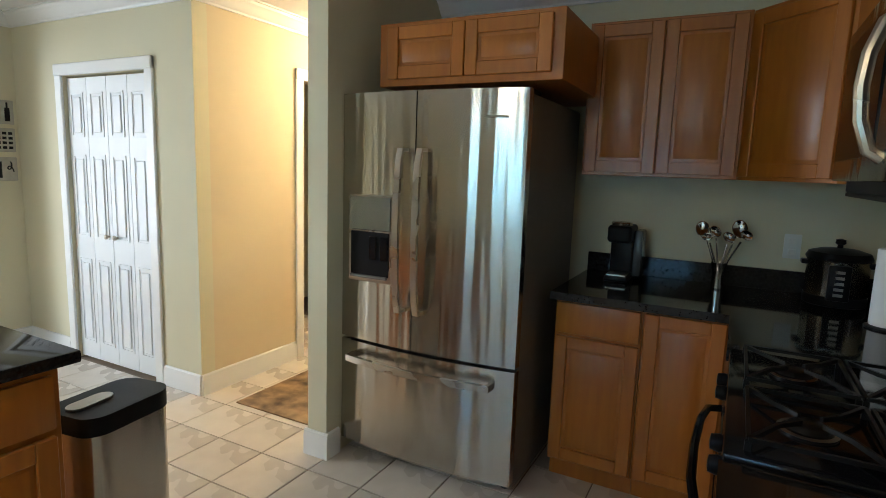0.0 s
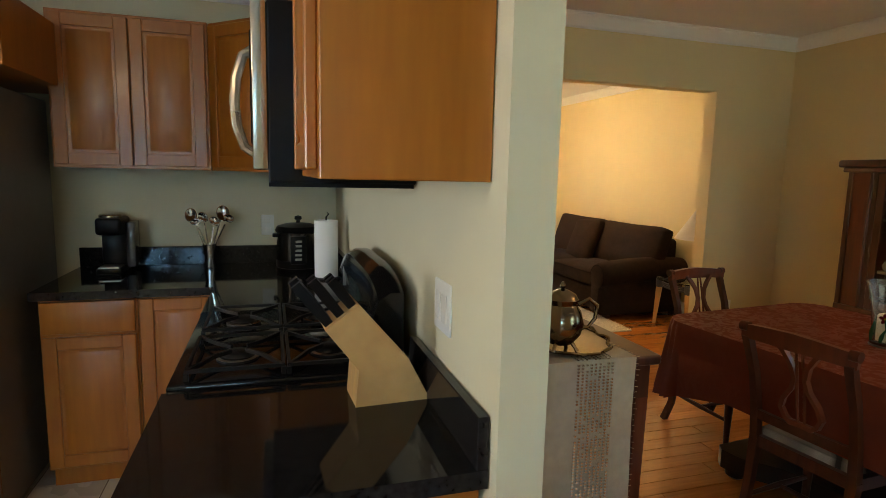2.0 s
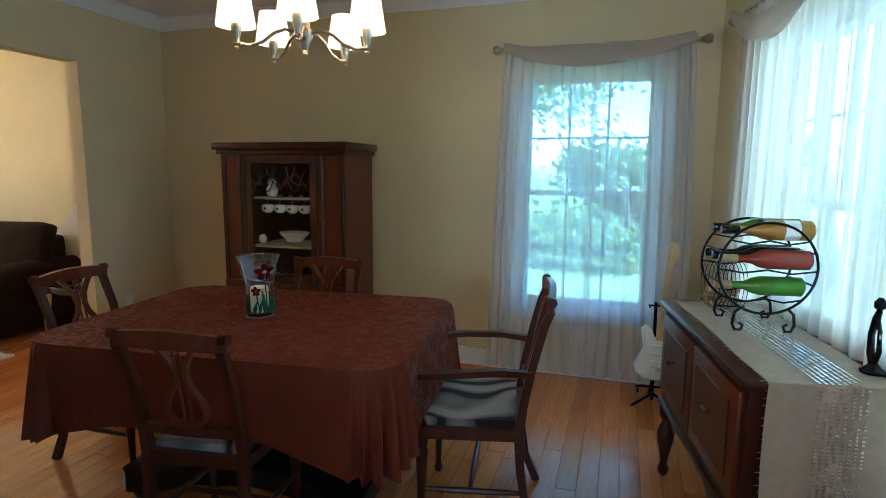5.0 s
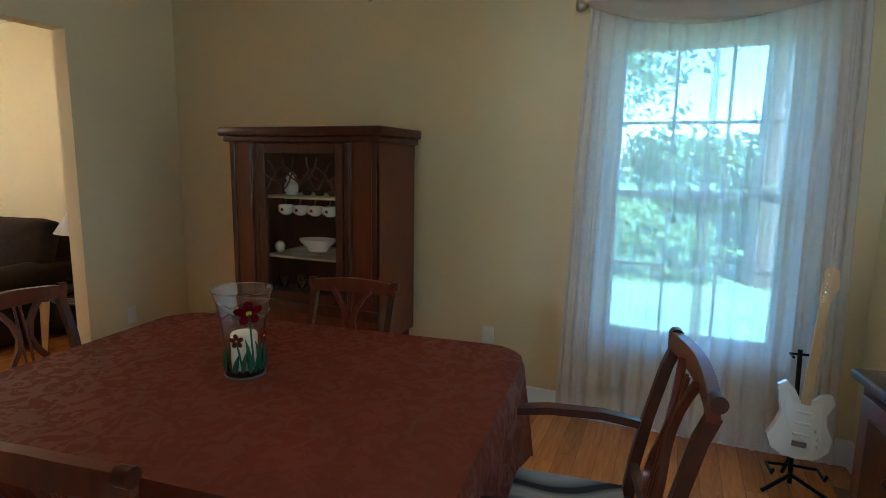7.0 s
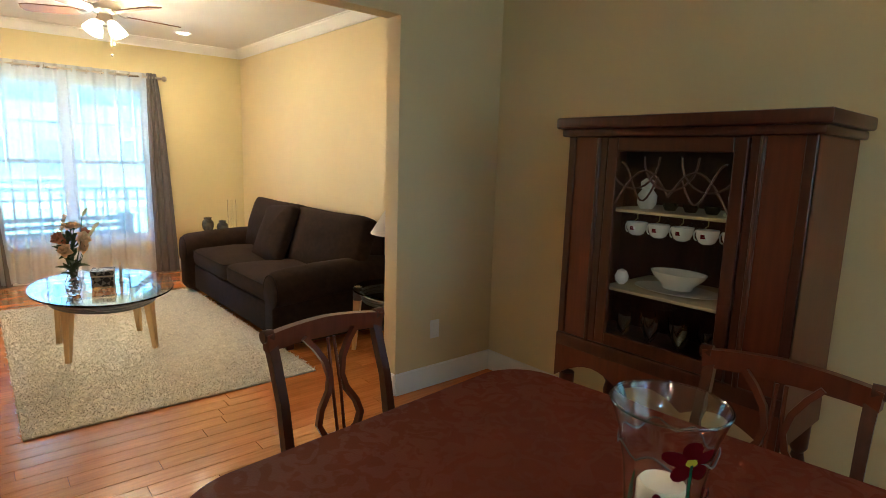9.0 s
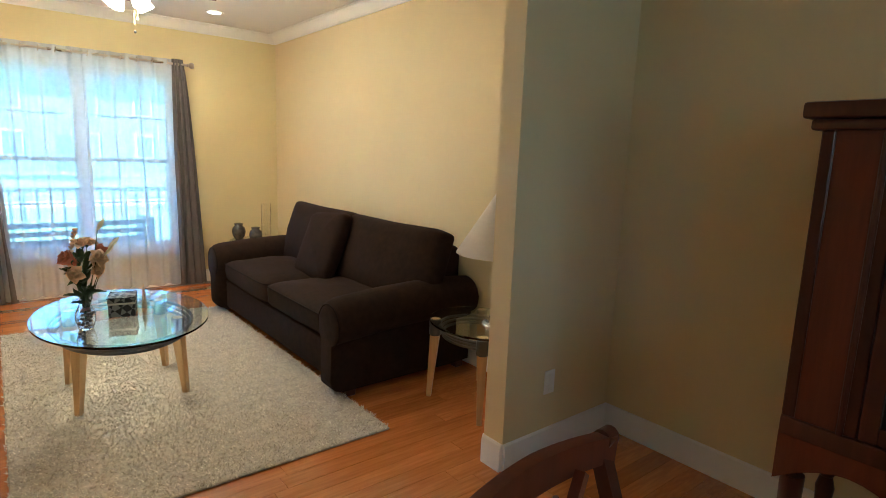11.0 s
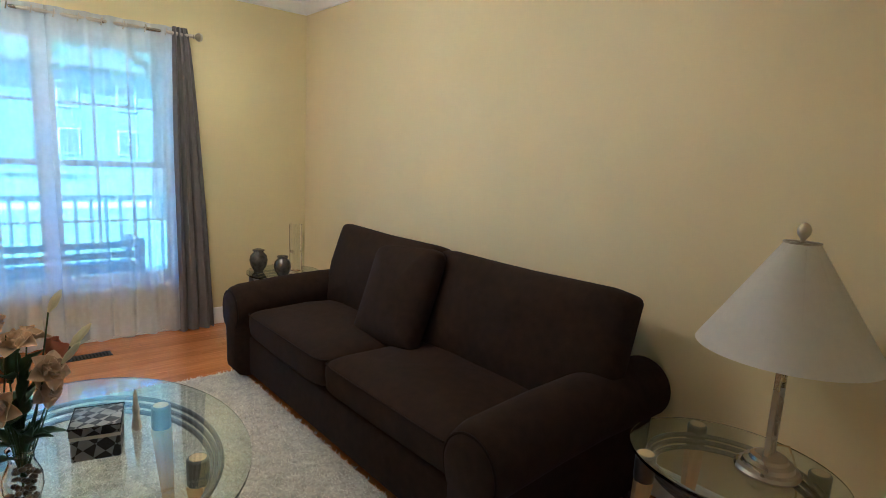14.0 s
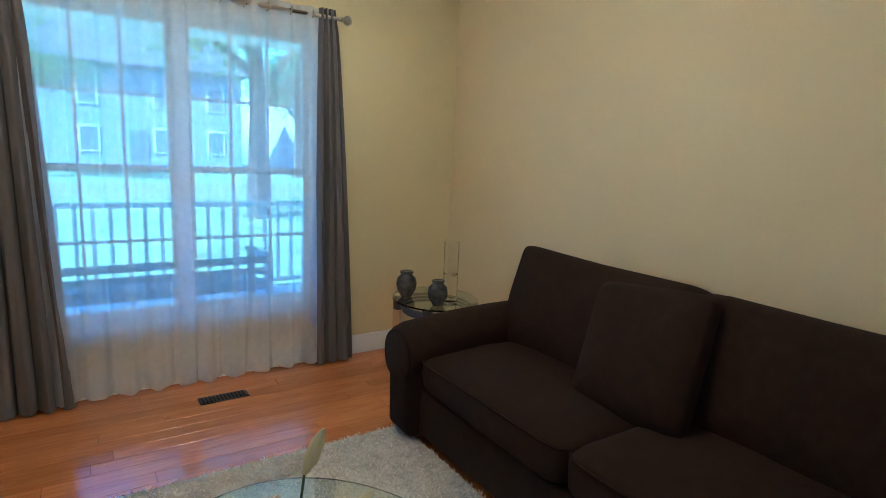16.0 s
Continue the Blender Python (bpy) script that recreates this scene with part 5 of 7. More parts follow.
tur = china("tureen", "white oval porcelain serving bowl", "bowl", [(0.05, 0), (0.055, 0.008), (0.06, 0.02), (0.09, 0.05), (0.10, 0.07), (0.096, 0.07), (0.06, 0.03), (0.02, 0.02)], 0.17, 0.50, 0.850, sx=0.8, sy=1.15)
china("platter", "large white porcelain platter under a bowl", "plate", [(0.08, 0), (0.10, 0.003), (0.15, 0.012), (0.148, 0.014), (0.09, 0.006), (0.02, 0.005)], 0.17, 0.50, 0.836, sx=0.75, sy=1.2, steps=28)
china("egg_ornament", "small white egg-shaped ornament", "ornament", [(0.012, 0), (0.026, 0.015), (0.030, 0.035), (0.020, 0.058), (0.005, 0.066)], 0.12, 0.74, 0.836)
for k in range(7):
    china("stem_glass", "clear stem glass on the lowest shelf", "glass", [(0.028, 0), (0.028, 0.003), (0.006, 0.010), (0.005, 0.05), (0.025, 0.075), (0.032, 0.11), (0.030, 0.15), (0.028, 0.15), (0.029, 0.11), (0.004, 0.07)], 0.10 + 0.085 * (k % 2), 0.30 + 0.066 * k, 0.586, M_GLASS, "glasses in the cabinet", 14)

# chandelier
CX, CY, CB = 4.17, 2.54, 1.83
ch = thing("chandelier", "brushed nickel chandelier with five lit cream shades", "chandelier", AT((CX, CY, 0)))
part("canopy", lathe([(0.065, DIN_C), (0.062, DIN_C - 0.015), (0.03, DIN_C - 0.03), (0.008, DIN_C - 0.045)], 20), M_NICKEL, ch)
part("stem", lathe([(0.006, CB + 0.14), (0.006, DIN_C - 0.04)], 10), M_NICKEL, ch)
part("hub", lathe([(0.006, CB - 0.005), (0.012, CB), (0.010, CB + 0.014), (0.014, CB + 0.02), (0.017, CB + 0.04), (0.030, CB + 0.06), (0.030, CB + 0.085), (0.022, CB + 0.09), (0.016, CB + 0.14), (0.010, CB + 0.16)], 18), M_NICKEL, ch)
M_LITSHADE = glow("lit_cream_shade", (1.0, 0.66, 0.28), 0.30, (0.58, 0.45, 0.28))
M_LITBULB = glow("lit_bulb", (1.0, 0.80, 0.50), 4.0)
for k in range(5):
    q = radians(72 * k + 62)
    c, s = math.cos(q), math.sin(q)
    pts = [(0.028, CB + 0.075), (0.07, CB + 0.082), (0.11, CB + 0.065), (0.15, CB + 0.030), (0.20, CB + 0.012), (0.240, CB + 0.018)]
    arm = part("arm", tube([(r * c, r * s, z) for r, z in pts], 0.0065, 8), M_NICKEL, ch)
    x, y = 0.240 * c, 0.240 * s
    part("finial", lathe([(0.003, -0.022), (0.009, -0.014), (0.004, -0.006), (0.012, 0.0), (0.010, 0.012), (0.013, 0.02), (0.022, 0.068), (0.018, 0.07)], 14, at=(x, y, CB + 0.015)), M_NICKEL, arm)
    part("shade", thicken(lathe([(0.068, 0.058), (0.050, 0.175)], 24, at=(x, y, CB + 0.015), cap=False), 0.002), M_LITSHADE, arm, "lit cream fabric shade")
    part("bulb", lathe([(0.008, 0.07), (0.016, 0.09), (0.018, 0.115), (0.010, 0.135), (0.002, 0.14)], 12, at=(x, y, CB + 0.015)), M_LITBULB, arm)
    bulb("chandelier_light", (CX + x, CY + y, CB + 0.062), 0.72, WARM, 0.02)


# buffet with silver
def runner(name, label, m, length, width, drop, bands):
    """A table runner along local x, its end hanging down at x=0."""
    ob = thing(name, label, "table runner", m)

    def top(u, v):
        return Vector((-0.010 + (length - 0.01) * u, (v - 0.5) * width + 0.004 * math.sin(u * length * 9), 0.0045 + 0.0008 * math.sin(u * 23 + 5 * v)))

    def hanging(u, v):
        return Vector((-0.0115 - 0.004 * math.sin(v * 9) * u, (v - 0.5) * width + 0.004 * math.sin(u * drop * 9), 0.004 - (drop + 0.004) * u))
    for name_, f, nu in (("cloth", top, 40), ("hanging_end", hanging, 24)):
        off = Vector((0, 0, -0.002)) if name_ == "cloth" else Vector((0.002, 0, 0))
        bm = grid(lambda u, v: f(v, min(1, 2 * u)) if u <= 0.5 else f(v, min(1, 2 - 2 * u + 1 / 17)) + off, 34, nu, closed_u=True)
        bmesh.ops.recalc_face_normals(bm, faces=bm.faces)
        part(name_, bm, M_RUNNER, ob, smooth=50)
    rng = random.Random(7)
    for k in range(bands):
        v = 0.5 + (k - (bands - 1) / 2) * 0.40 / bands * (1 if bands > 1 else 0) - 0.06
        y = (v - 0.5) * width
        bm = bmesh.new()
        n = int((length + drop) / 0.011)
        for i in range(n):
            s = (i + 0.5) * 0.011
            w = 0.0035
            if rng.random() < 0.12:
                continue
            if s < drop:
                box(-0.0175, y - w, -(drop - s) - 0.003, -0.0125, y + w, -(drop - s) + 0.003, bm=bm)
            else:
                box(s - drop - 0.015, y - w, 0.0055, s - drop - 0.009, y + w, 0.0085, bm=bm)
        part("bead_row", bm, M_BEAD, ob, "glittering bead row", smooth=None)["kind"] = "stuff"
    fr = bmesh.new()
    for side in (-1, 1):
        for i in range(int((length + drop) / 0.02)):
            s = i * 0.02
            y = side * width / 2
            p = Vector((-0.013, y, -(drop - s))) if s < drop else Vector((s - drop - 0.012, y, 0.004))
            q = p + Vector((rng.uniform(-0.004, 0.004), side * rng.uniform(0.006, 0.016), rng.uniform(-0.004, 0.0)))
            tube([p, q], 0.0012, 4, fr)
    part("fringe", fr, M_RUNNER, ob)["kind"] = "stuff"
    return ob


BZ = 0.828
buf = thing("side_table", "dark wooden serving table against the wall", "table", AT((2.67, 2.87, 0)))
part("tabletop", soften(box(-0.20, -0.03, BZ - 0.035, 0.50, 1.25, BZ), 0.010, 3), M_MAHOG, buf)
part("apron", box(-0.18, 0.0, BZ - 0.16, 0.475, 1.22, BZ - 0.035), M_MAHOG, buf)
for x in (-0.18, 0.425):
    for y in (0.0, 1.17):
        part("leg", soften(bar([(x + 0.025, y + 0.025, 0), (x + 0.025, y + 0.025, BZ - 0.16)], [0.036, 0.05], [0.036, 0.05]), 0.004, 1), M_MAHOG2, buf)
runner("table_runner", "grey-beige runner with glittering bead rows", AT((2.88, 2.845, BZ + 0.001)) @ Matrix.Rotation(math.pi / 2, 4, "Z"), 1.15, 0.36, 0.62, 9)
tray = thing("silver_tray", "oval tarnished silver tray with a scalloped rim", "tray", AT((2.895, 3.10, BZ + 0.009)))
part("plate", lathe([(0.10, 0), (0.15, 0.001), (0.178, 0.006), (0.176, 0.009), (0.14, 0.004), (0.01, 0.003)], 40, sx=0.95, sy=1.4), M_SILVER, tray)
part("rim", tube([((0.178 + 0.007 * math.sin(12 * q)) * 0.95 * math.cos(q), (0.178 + 0.007 * math.sin(12 * q)) * 1.4 * math.sin(q), 0.011 + 0.004 * math.sin(12 * q)) for q in [2 * math.pi * i / 96 for i in range(96)]], 0.006, 6, closed=True), M_SILVER, tray)


def teapot(label, m, k=1.0, group="silver tea set"):
    ob = thing("teapot", label, "teapot", m @ Matrix.Scale(k, 4), group)
    part("body", lathe([(0.035, 0.022), (0.045, 0.03), (0.068, 0.06), (0.076, 0.095), (0.066, 0.135), (0.050, 0.16), (0.056, 0.178), (0.054, 0.18)], 28), M_SILVER, ob)
    part("lid", lathe([(0.054, 0.18), (0.045, 0.195), (0.020, 0.208), (0.006, 0.212), (0.010, 0.222), (0.004, 0.236)], 24), M_SILVER, ob)
    part("spout", tube([(0, -0.065, 0.085), (0, -0.105, 0.11), (0, -0.120, 0.15), (0, -0.138, 0.175)], [0.020, 0.014, 0.011, 0.010], 10), M_SILVER, ob)
    part("handle", tube([(0, 0.060, 0.155), (0, 0.100, 0.175), (0, 0.130, 0.150), (0, 0.125, 0.105), (0, 0.100, 0.075), (0, 0.070, 0.070)], [0.007, 0.006, 0.008, 0.007, 0.006, 0.007], 8), M_SILVER, ob)
    for i in range(4):
        a = radians(45 + 90 * i)
        part("foot", tube([(0.040 * math.cos(a), 0.040 * math.sin(a), 0.032), (0.055 * math.cos(a), 0.055 * math.sin(a), 0.014), (0.062 * math.cos(a), 0.062 * math.sin(a), 0.004)], [0.007, 0.006, 0.008], 6), M_SILVER, ob)
    return ob


teapot("tarnished silver teapot with a scroll handle", AT((2.83, 2.945, BZ + 0.013)) @ Matrix.Rotation(radians(-95), 4, "Z"), 1.0)
teapot("small tarnished silver creamer on the tray", AT((2.83, 3.24, BZ + 0.013)) @ Matrix.Rotation(radians(-40), 4, "Z"), 0.72)

# sideboard with wine rack
SB = AT((3.99, 1.015, 0)) @ Matrix.Rotation(radians(9.0), 4, "Z")
SZ = 0.83
sb = thing("sideboard", "dark mahogany sideboard on turned legs with two doors", "sideboard", SB)
part("top", soften(box(-0.03, -0.44, SZ - 0.03, 1.01, 0.03, SZ), 0.010, 3), M_MAHOG, sb)
part("back_rail", soften(box(-0.02, -0.46, SZ, 1.0, -0.43, SZ + 0.06), 0.006, 2), M_MAHOG, sb)
part("body", box(0.0, -0.43, 0.36, 0.98, 0.0, SZ - 0.03), M_MAHOG, sb)
for a, b in ((0.03, 0.485), (0.495, 0.95)):
    d = part("door", soften(box(a, 0.0, 0.42, b, 0.018, SZ - 0.055), 0.005, 2), M_MAHOG2, sb)
    part("door_panel", soften(box(a + 0.06, 0.018, 0.47, b - 0.06, 0.024, SZ - 0.105), 0.004, 1), M_MAHOG, d)
    part("knob", lathe([(0.006, 0), (0.006, 0.012), (0.014, 0.016), (0.012, 0.026), (0.003, 0.03)], 12), M_MAHOG, d, m=AT(((a + b) / 2, 0.024, 0.62)) @ Matrix.Rotation(-math.pi / 2, 4, "X"))
part("lower_moulding", soften(box(-0.01, -0.43, 0.345, 0.99, 0.015, 0.37), 0.006, 2), M_MAHOG, sb)
for x in (0.035, 0.945):
    for y in (-0.39, -0.02):
        part("leg", lathe([(0.014, 0), (0.022, 0.012), (0.026, 0.03), (0.016, 0.06), (0.020, 0.09), (0.036, 0.17), (0.040, 0.21), (0.024, 0.25), (0.018, 0.27), (0.032, 0.29), (0.034, 0.345)], 16, at=(x, y, 0)), M_MAHOG, sb)
runner("table_runner", "beige fringed runner with sparkling stripes", SB @ AT((-0.03, -0.20, SZ + 0.001)), 1.0, 0.34, 0.36, 8)

rk = thing("wine_rack", "round black scrolled metal wine rack", "wine rack", SB @ AT((0.58, -0.21, SZ + 0.004)) @ Matrix.Rotation(math.pi / 2, 4, "Z"))
RC, RR = 0.235, 0.165
for y in (-0.10, 0.10):
    part("hoop", tube([(RR * math.cos(q), y, RC + RR * math.sin(q)) for q in [2 * math.pi * k / 40 for k in range(40)]], 0.005, 8, closed=True), M_IRON, rk)
for k, z in enumerate((RC + 0.10, RC - 0.005, RC - 0.11)):
    half = math.sqrt(RR * RR - (z - RC) ** 2)
    for y in (-0.10, 0.10):
        part("cross_bar", tube([(-half, y, z), (-half * 0.5, y, z - 0.012), (0, y, z), (half * 0.5, y, z - 0.012), (half, y, z)], 0.0035, 6), M_IRON, rk)
for q in (20, 90, 160, 200, 340):
    a = radians(q)
    part("tie_rod", tube([(RR * math.cos(a), -0.10, RC + RR * math.sin(a)), (RR * math.cos(a), 0.10, RC + RR * math.sin(a))], 0.0035, 6), M_IRON, rk)
for y in (-0.10, 0.10):
    for s in (-1, 1):
        pts = [(s * 0.08, y, RC - 0.145), (s * 0.10, y, 0.07), (s * 0.105, y, 0.03), (s * 0.095, y, 0.008), (s * 0.075, y, 0.008), (s * 0.068, y, 0.026), (s * 0.082, y, 0.034)]
        part("scroll_foot", tube(pts, 0.0055, 8), M_IRON, rk)


def bottle(label, m, glass_mat, cap_mat, tag=True):
    ob = thing("wine_bottle", label, "bottle", m, "bottles in the rack")
    part("bottle_glass", lathe([(0.030, 0), (0.036, 0.006), (0.036, 0.02), (0.036, 0.145), (0.030, 0.172), (0.016, 0.20), (0.0135, 0.23), (0.0135, 0.29), (0.015, 0.30)], 20), glass_mat, ob)
    part("capsule", lathe([(0.0150, 0.245), (0.0155, 0.25), (0.0158, 0.302), (0.014, 0.305)], 14), cap_mat, ob)
    if tag:
        part("paper_label", lathe([(0.0366, 0.05), (0.0366, 0.10)], 20, cap=False), M_PAPER, ob)
    return ob


M_BGREEN = mat("green_bottle", (0.10, 0.26, 0.03), 0.08, var=0.1)
M_BDARK = mat("dark_bottle", (0.012, 0.018, 0.012), 0.08, var=0.1)
M_BAMBER = mat("amber_bottle", (0.42, 0.22, 0.04), 0.08, var=0.1)
M_BROSE = mat("rose_bottle", (0.30, 0.045, 0.025), 0.08, var=0.1)
M_CAPT = mat("tan_capsule", (0.42, 0.30, 0.15), 0.4)
LAY = Matrix.Rotation(-math.pi / 2, 4, "X") @ AT((0, 0, -0.15))
for x, y, z, g, c, lab in ((0.0, -0.03, RC + 0.135, M_BGREEN, M_BDARK, "green wine bottle with a dark capsule lying in the rack"), (0.0, 0.065, RC + 0.135, M_BAMBER, M_BDARK, "amber wine bottle lying in the rack"), (0.0, -0.085, RC + 0.03, M_BDARK, M_BDARK, "dark wine bottle lying in the rack"), (0.0, -0.01, RC + 0.03, M_BDARK, M_BDARK, "dark wine bottle with a black capsule"), (0.0, 0.07, RC + 0.03, M_BROSE, M_CAPT, "rose wine bottle lying in the rack"), (0.0, 0.03, RC - 0.075, M_BGREEN, M_CAPT, "bright green wine bottle with a tan capsule")):
    bottle(lab, SB @ AT((0.58 - y, -0.21 + x, SZ + 0.004 + z)) @ LAY, g, c, tag=g is M_BAMBER)
st = thing("abstract_statuette", "slim black abstract statuette on the sideboard", "statuette", SB @ AT((0.09, -0.36, SZ + 0.004)))
bm = lathe([(0.032, 0), (0.034, 0.008), (0.022, 0.018), (0.012, 0.03)], 18)
tube([(0, 0, 0.02), (0.02, 0, 0.06), (0.026, 0, 0.11), (0.010, 0, 0.16), (0.0, 0, 0.185)], [0.012, 0.011, 0.009, 0.011, 0.008], 10, bm)
tube([(0, 0, 0.03), (-0.018, 0, 0.07), (-0.012, 0, 0.13), (0.004, 0, 0.165)], [0.009, 0.007, 0.006, 0.006], 8, bm)
lathe([(0.004, 0.185), (0.015, 0.195), (0.016, 0.21), (0.006, 0.225)], 12, bm, at=(0.0, 0, 0))
part("figure", bm, M_BLACK, st)
ck = thing("cork_holder", "wire basket holding wine corks", "cork holder", SB @ AT((0.88, -0.20, SZ + 0.004)))
rng = random.Random(3)
for k in range(9):
    q = -0.9 + 1.8 * k / 8
    part("wire_rib", tube([(0.10 * math.cos(a), q * 0.07, 0.10 + 0.10 * math.sin(a)) for a in [2 * math.pi * i / 24 for i in range(24)]], 0.0015, 5, closed=True), M_IRON, ck)
part("wire_base", tube([(-0.06, -0.07, 0.016), (0.06, -0.07, 0.016), (0.06, 0.07, 0.016), (-0.06, 0.07, 0.016)], 0.003, 6, closed=True), M_IRON, ck)
M_CORK = mat("cork", (0.42, 0.25, 0.13), 0.8, var=0.3, scale=60, bump=0.3, rnd=0.2)
cork_bm = lathe([(0.010, 0), (0.011, 0.002), (0.011, 0.042), (0.010, 0.044)], 10)
cork_mesh = mesh_of(cork_bm, "cork", M_CORK, 35)
for k in range(26):
    ob = new("cork", cork_mesh)
    ob.parent = ck
    ob.matrix_basis = AT((rng.uniform(-0.055, 0.04), rng.uniform(-0.05, 0.05), 0.035 + 0.02 * (k // 9) + rng.uniform(0, 0.008))) @ Euler((rng.uniform(-1, 1), rng.uniform(0.9, 2.2), rng.uniform(0, 3))).to_matrix().to_4x4()

# guitar on its stand
gt = thing("electric_guitar", "white electric guitar leaning on a stand", "guitar", AT((5.72, 1.16, 0.17)) @ Matrix.Rotation(radians(-84), 4, "Z") @ Matrix.Rotation(radians(-8), 4, "X") @ Matrix.Rotation(radians(6), 4, "Y") @ Matrix.Scale(0.80, 4))
out = [(0.0, 0.0), (0.09, 0.015), (0.145, 0.07), (0.15, 0.14), (0.115, 0.21), (0.105, 0.26), (0.135, 0.33), (0.115, 0.375), (0.07, 0.36), (0.035, 0.32), (-0.03, 0.32), (-0.06, 0.37), (-0.105, 0.41), (-0.14, 0.38), (-0.125, 0.31), (-0.105, 0.24), (-0.125, 0.17), (-0.155, 0.10), (-0.13, 0.04), (-0.07, 0.008)]
bm = moved(soften(prism(out, -0.02, 0.02), 0.008, 2, 50), Matrix.Rotation(math.pi / 2, 4, "X"))
part("body", bm, mat("cream_lacquer", (0.72, 0.70, 0.62), 0.15, var=0.02, coat=0.4), gt)
guard = [(-0.10, 0.36), (-0.06, 0.30), (0.03, 0.30), (0.08, 0.33), (0.09, 0.22), (0.10, 0.12), (0.07, 0.05), (0.03, 0.10), (-0.05, 0.16), (-0.09, 0.26)]
part("pickguard", moved(prism(guard, 0.0205, 0.023), Matrix.Rotation(math.pi / 2, 4, "X")), M_WHITE, gt)
part("neck", soften(box(-0.024, -0.028, 0.30, 0.024, -0.010, 0.86), 0.004, 1), M_BIRCH, gt, "pale maple neck")
part("headstock", moved(soften(prism([(-0.024, 0.86), (0.024, 0.86), (0.03, 0.90), (0.055, 0.94), (0.04, 1.03), (0.0, 1.05), (-0.03, 1.02)], 0.008, 0.022), 0.003, 1, 50), Matrix.Rotation(math.pi / 2, 4, "X")), M_BIRCH, gt)
for z in (0.13, 0.19, 0.25):
    part("pickup", soften(box(-0.04, -0.031, z, 0.04, -0.023, z + 0.016), 0.003, 1), M_WHITE, gt)
part("bridge", box(-0.035, -0.032, 0.07, 0.035, -0.023, 0.10, 0.002), M_CHROME, gt)
for k, (x, z) in enumerate(((0.07, 0.17), (0.085, 0.13), (0.09, 0.09))):
    part("knob", lathe([(0.010, 0), (0.009, 0.012), (0.003, 0.014)], 10), M_WHITE, gt, m=AT((x, -0.023, z)) @ Matrix.Rotation(math.pi / 2, 4, "X"))
for k in range(6):
    part("tuner", lathe([(0.004, 0), (0.004, 0.012)], 8), M_CHROME, gt, m=AT((-0.02 + 0.008 * (k % 2), -0.02, 0.89 + 0.023 * k)) @ Matrix.Rotation(math.pi / 2, 4, "X"))
gs = thing("guitar_stand", "black folding guitar stand", "stand", AT((5.75, 1.15, 0)) @ Matrix.Rotation(radians(-84), 4, "Z"))
part("upright", tube([(0, 0.03, 0.02), (0, 0.09, 0.62)], 0.010, 8), M_BLACKMAT, gs)
for s in (-1, 1):
    part("foot", tube([(0, 0.03, 0.06), (s * 0.13, -0.06, 0.012)], 0.009, 8), M_BLACKMAT, gs)
    part("cradle", tube([(0, 0.04, 0.10), (s * 0.10, 0.03, 0.10), (s * 0.10, -0.06, 0.10), (s * 0.10, -0.075, 0.125)], 0.007, 8), M_BLACKMAT, gs)
part("neck_yoke", tube([(-0.04, 0.03, 0.60), (-0.04, 0.085, 0.60), (0.04, 0.085, 0.60), (0.04, 0.03, 0.60)], 0.006, 8), M_BLACKMAT, gs)
part("rear_foot", tube([(0, 0.05, 0.15), (0, 0.14, 0.012)], 0.009, 8), M_BLACKMAT, gs)


# curtains; local x runs along the rod, y points outdoors
def folds(x0, x1, b0, b1, z0, z1, n, amp, phase=0.0, gather=0.0, hem=0.0):
    """A hanging panel from x0..x1 at the top to b0..b1 at the hem."""
    def f(u, v):
        w = v ** 0.7
        x = (x0 + (x1 - x0) * u) * (1 - w) + (b0 + (b1 - b0) * u) * w
        a = amp * (0.55 + 0.45 * v)
        y = a * math.sin(2 * math.pi * n * u + phase + 0.5 * math.sin(3 * v + phase)) + 0.35 * a * math.sin(2 * math.pi * n * 2.3 * u + 1.7 + v)
        z = z1 + (z0 - z1) * v + (hem * math.sin(2 * math.pi * n * u + 1) if v > 0.99 else 0)
        return Vector((x + 0.3 * a * math.cos(2 * math.pi * n * u + phase), y, z))
    return grid(f, int(n * 12), 16)


def rod_with_ends(ob, x0, x1, z, r=0.011, material=None):
    rod = part("rod", tube([(x0, 0, z), (x1, 0, z)], r, 12), material or M_NICKEL, ob)
    for x, s in ((x0, -1), (x1, 1)):
        part("finial", moved(lathe([(0.008, 0), (0.016, 0.006), (0.010, 0.014), (0.026, 0.03), (0.030, 0.045), (0.022, 0.062), (0.004, 0.068)], 16), AT((x, 0, z)) @ Matrix.Rotation(s * math.pi / 2, 4, "Y")), material or M_NICKEL, rod)
    for x in (x0 + 0.05, x1 - 0.05):
        part("bracket", box(x - 0.008, 0.0, z - 0.012, x + 0.008, 0.088, z + 0.012, 0.002), material or M_NICKEL, rod)
    return rod


def scarf(x0, x1, z, sag):
    """A scarf wound loosely over a rod."""
    def f(u, v):
        x = x0 + (x1 - x0) * u
        a = 2 * math.pi * v
        dip = sag * (1 - (2 * u - 1) ** 2)
        thick = 0.028 + 0.028 * math.sin(math.pi * u)
        return Vector((x + 0.01 * math.sin(a * 2 + 9 * u), -0.035 - 0.018 * math.cos(a) - 0.01 * math.sin(14 * u + a), z - dip + thick * math.sin(a) * (1 + 0.25 * math.sin(5 * u + a * 3))))
    bm = bmesh.new()
    n, k = 40, 18
    rings = [[bm.verts.new(f(i / n, j / k)) for j in range(k)] for i in range(n + 1)]
    for a, b in zip(rings, rings[1:]):
        for j in range(k):
            bm.faces.new((a[j], a[(j + 1) % k], b[(j + 1) % k], b[j]))
    return bm


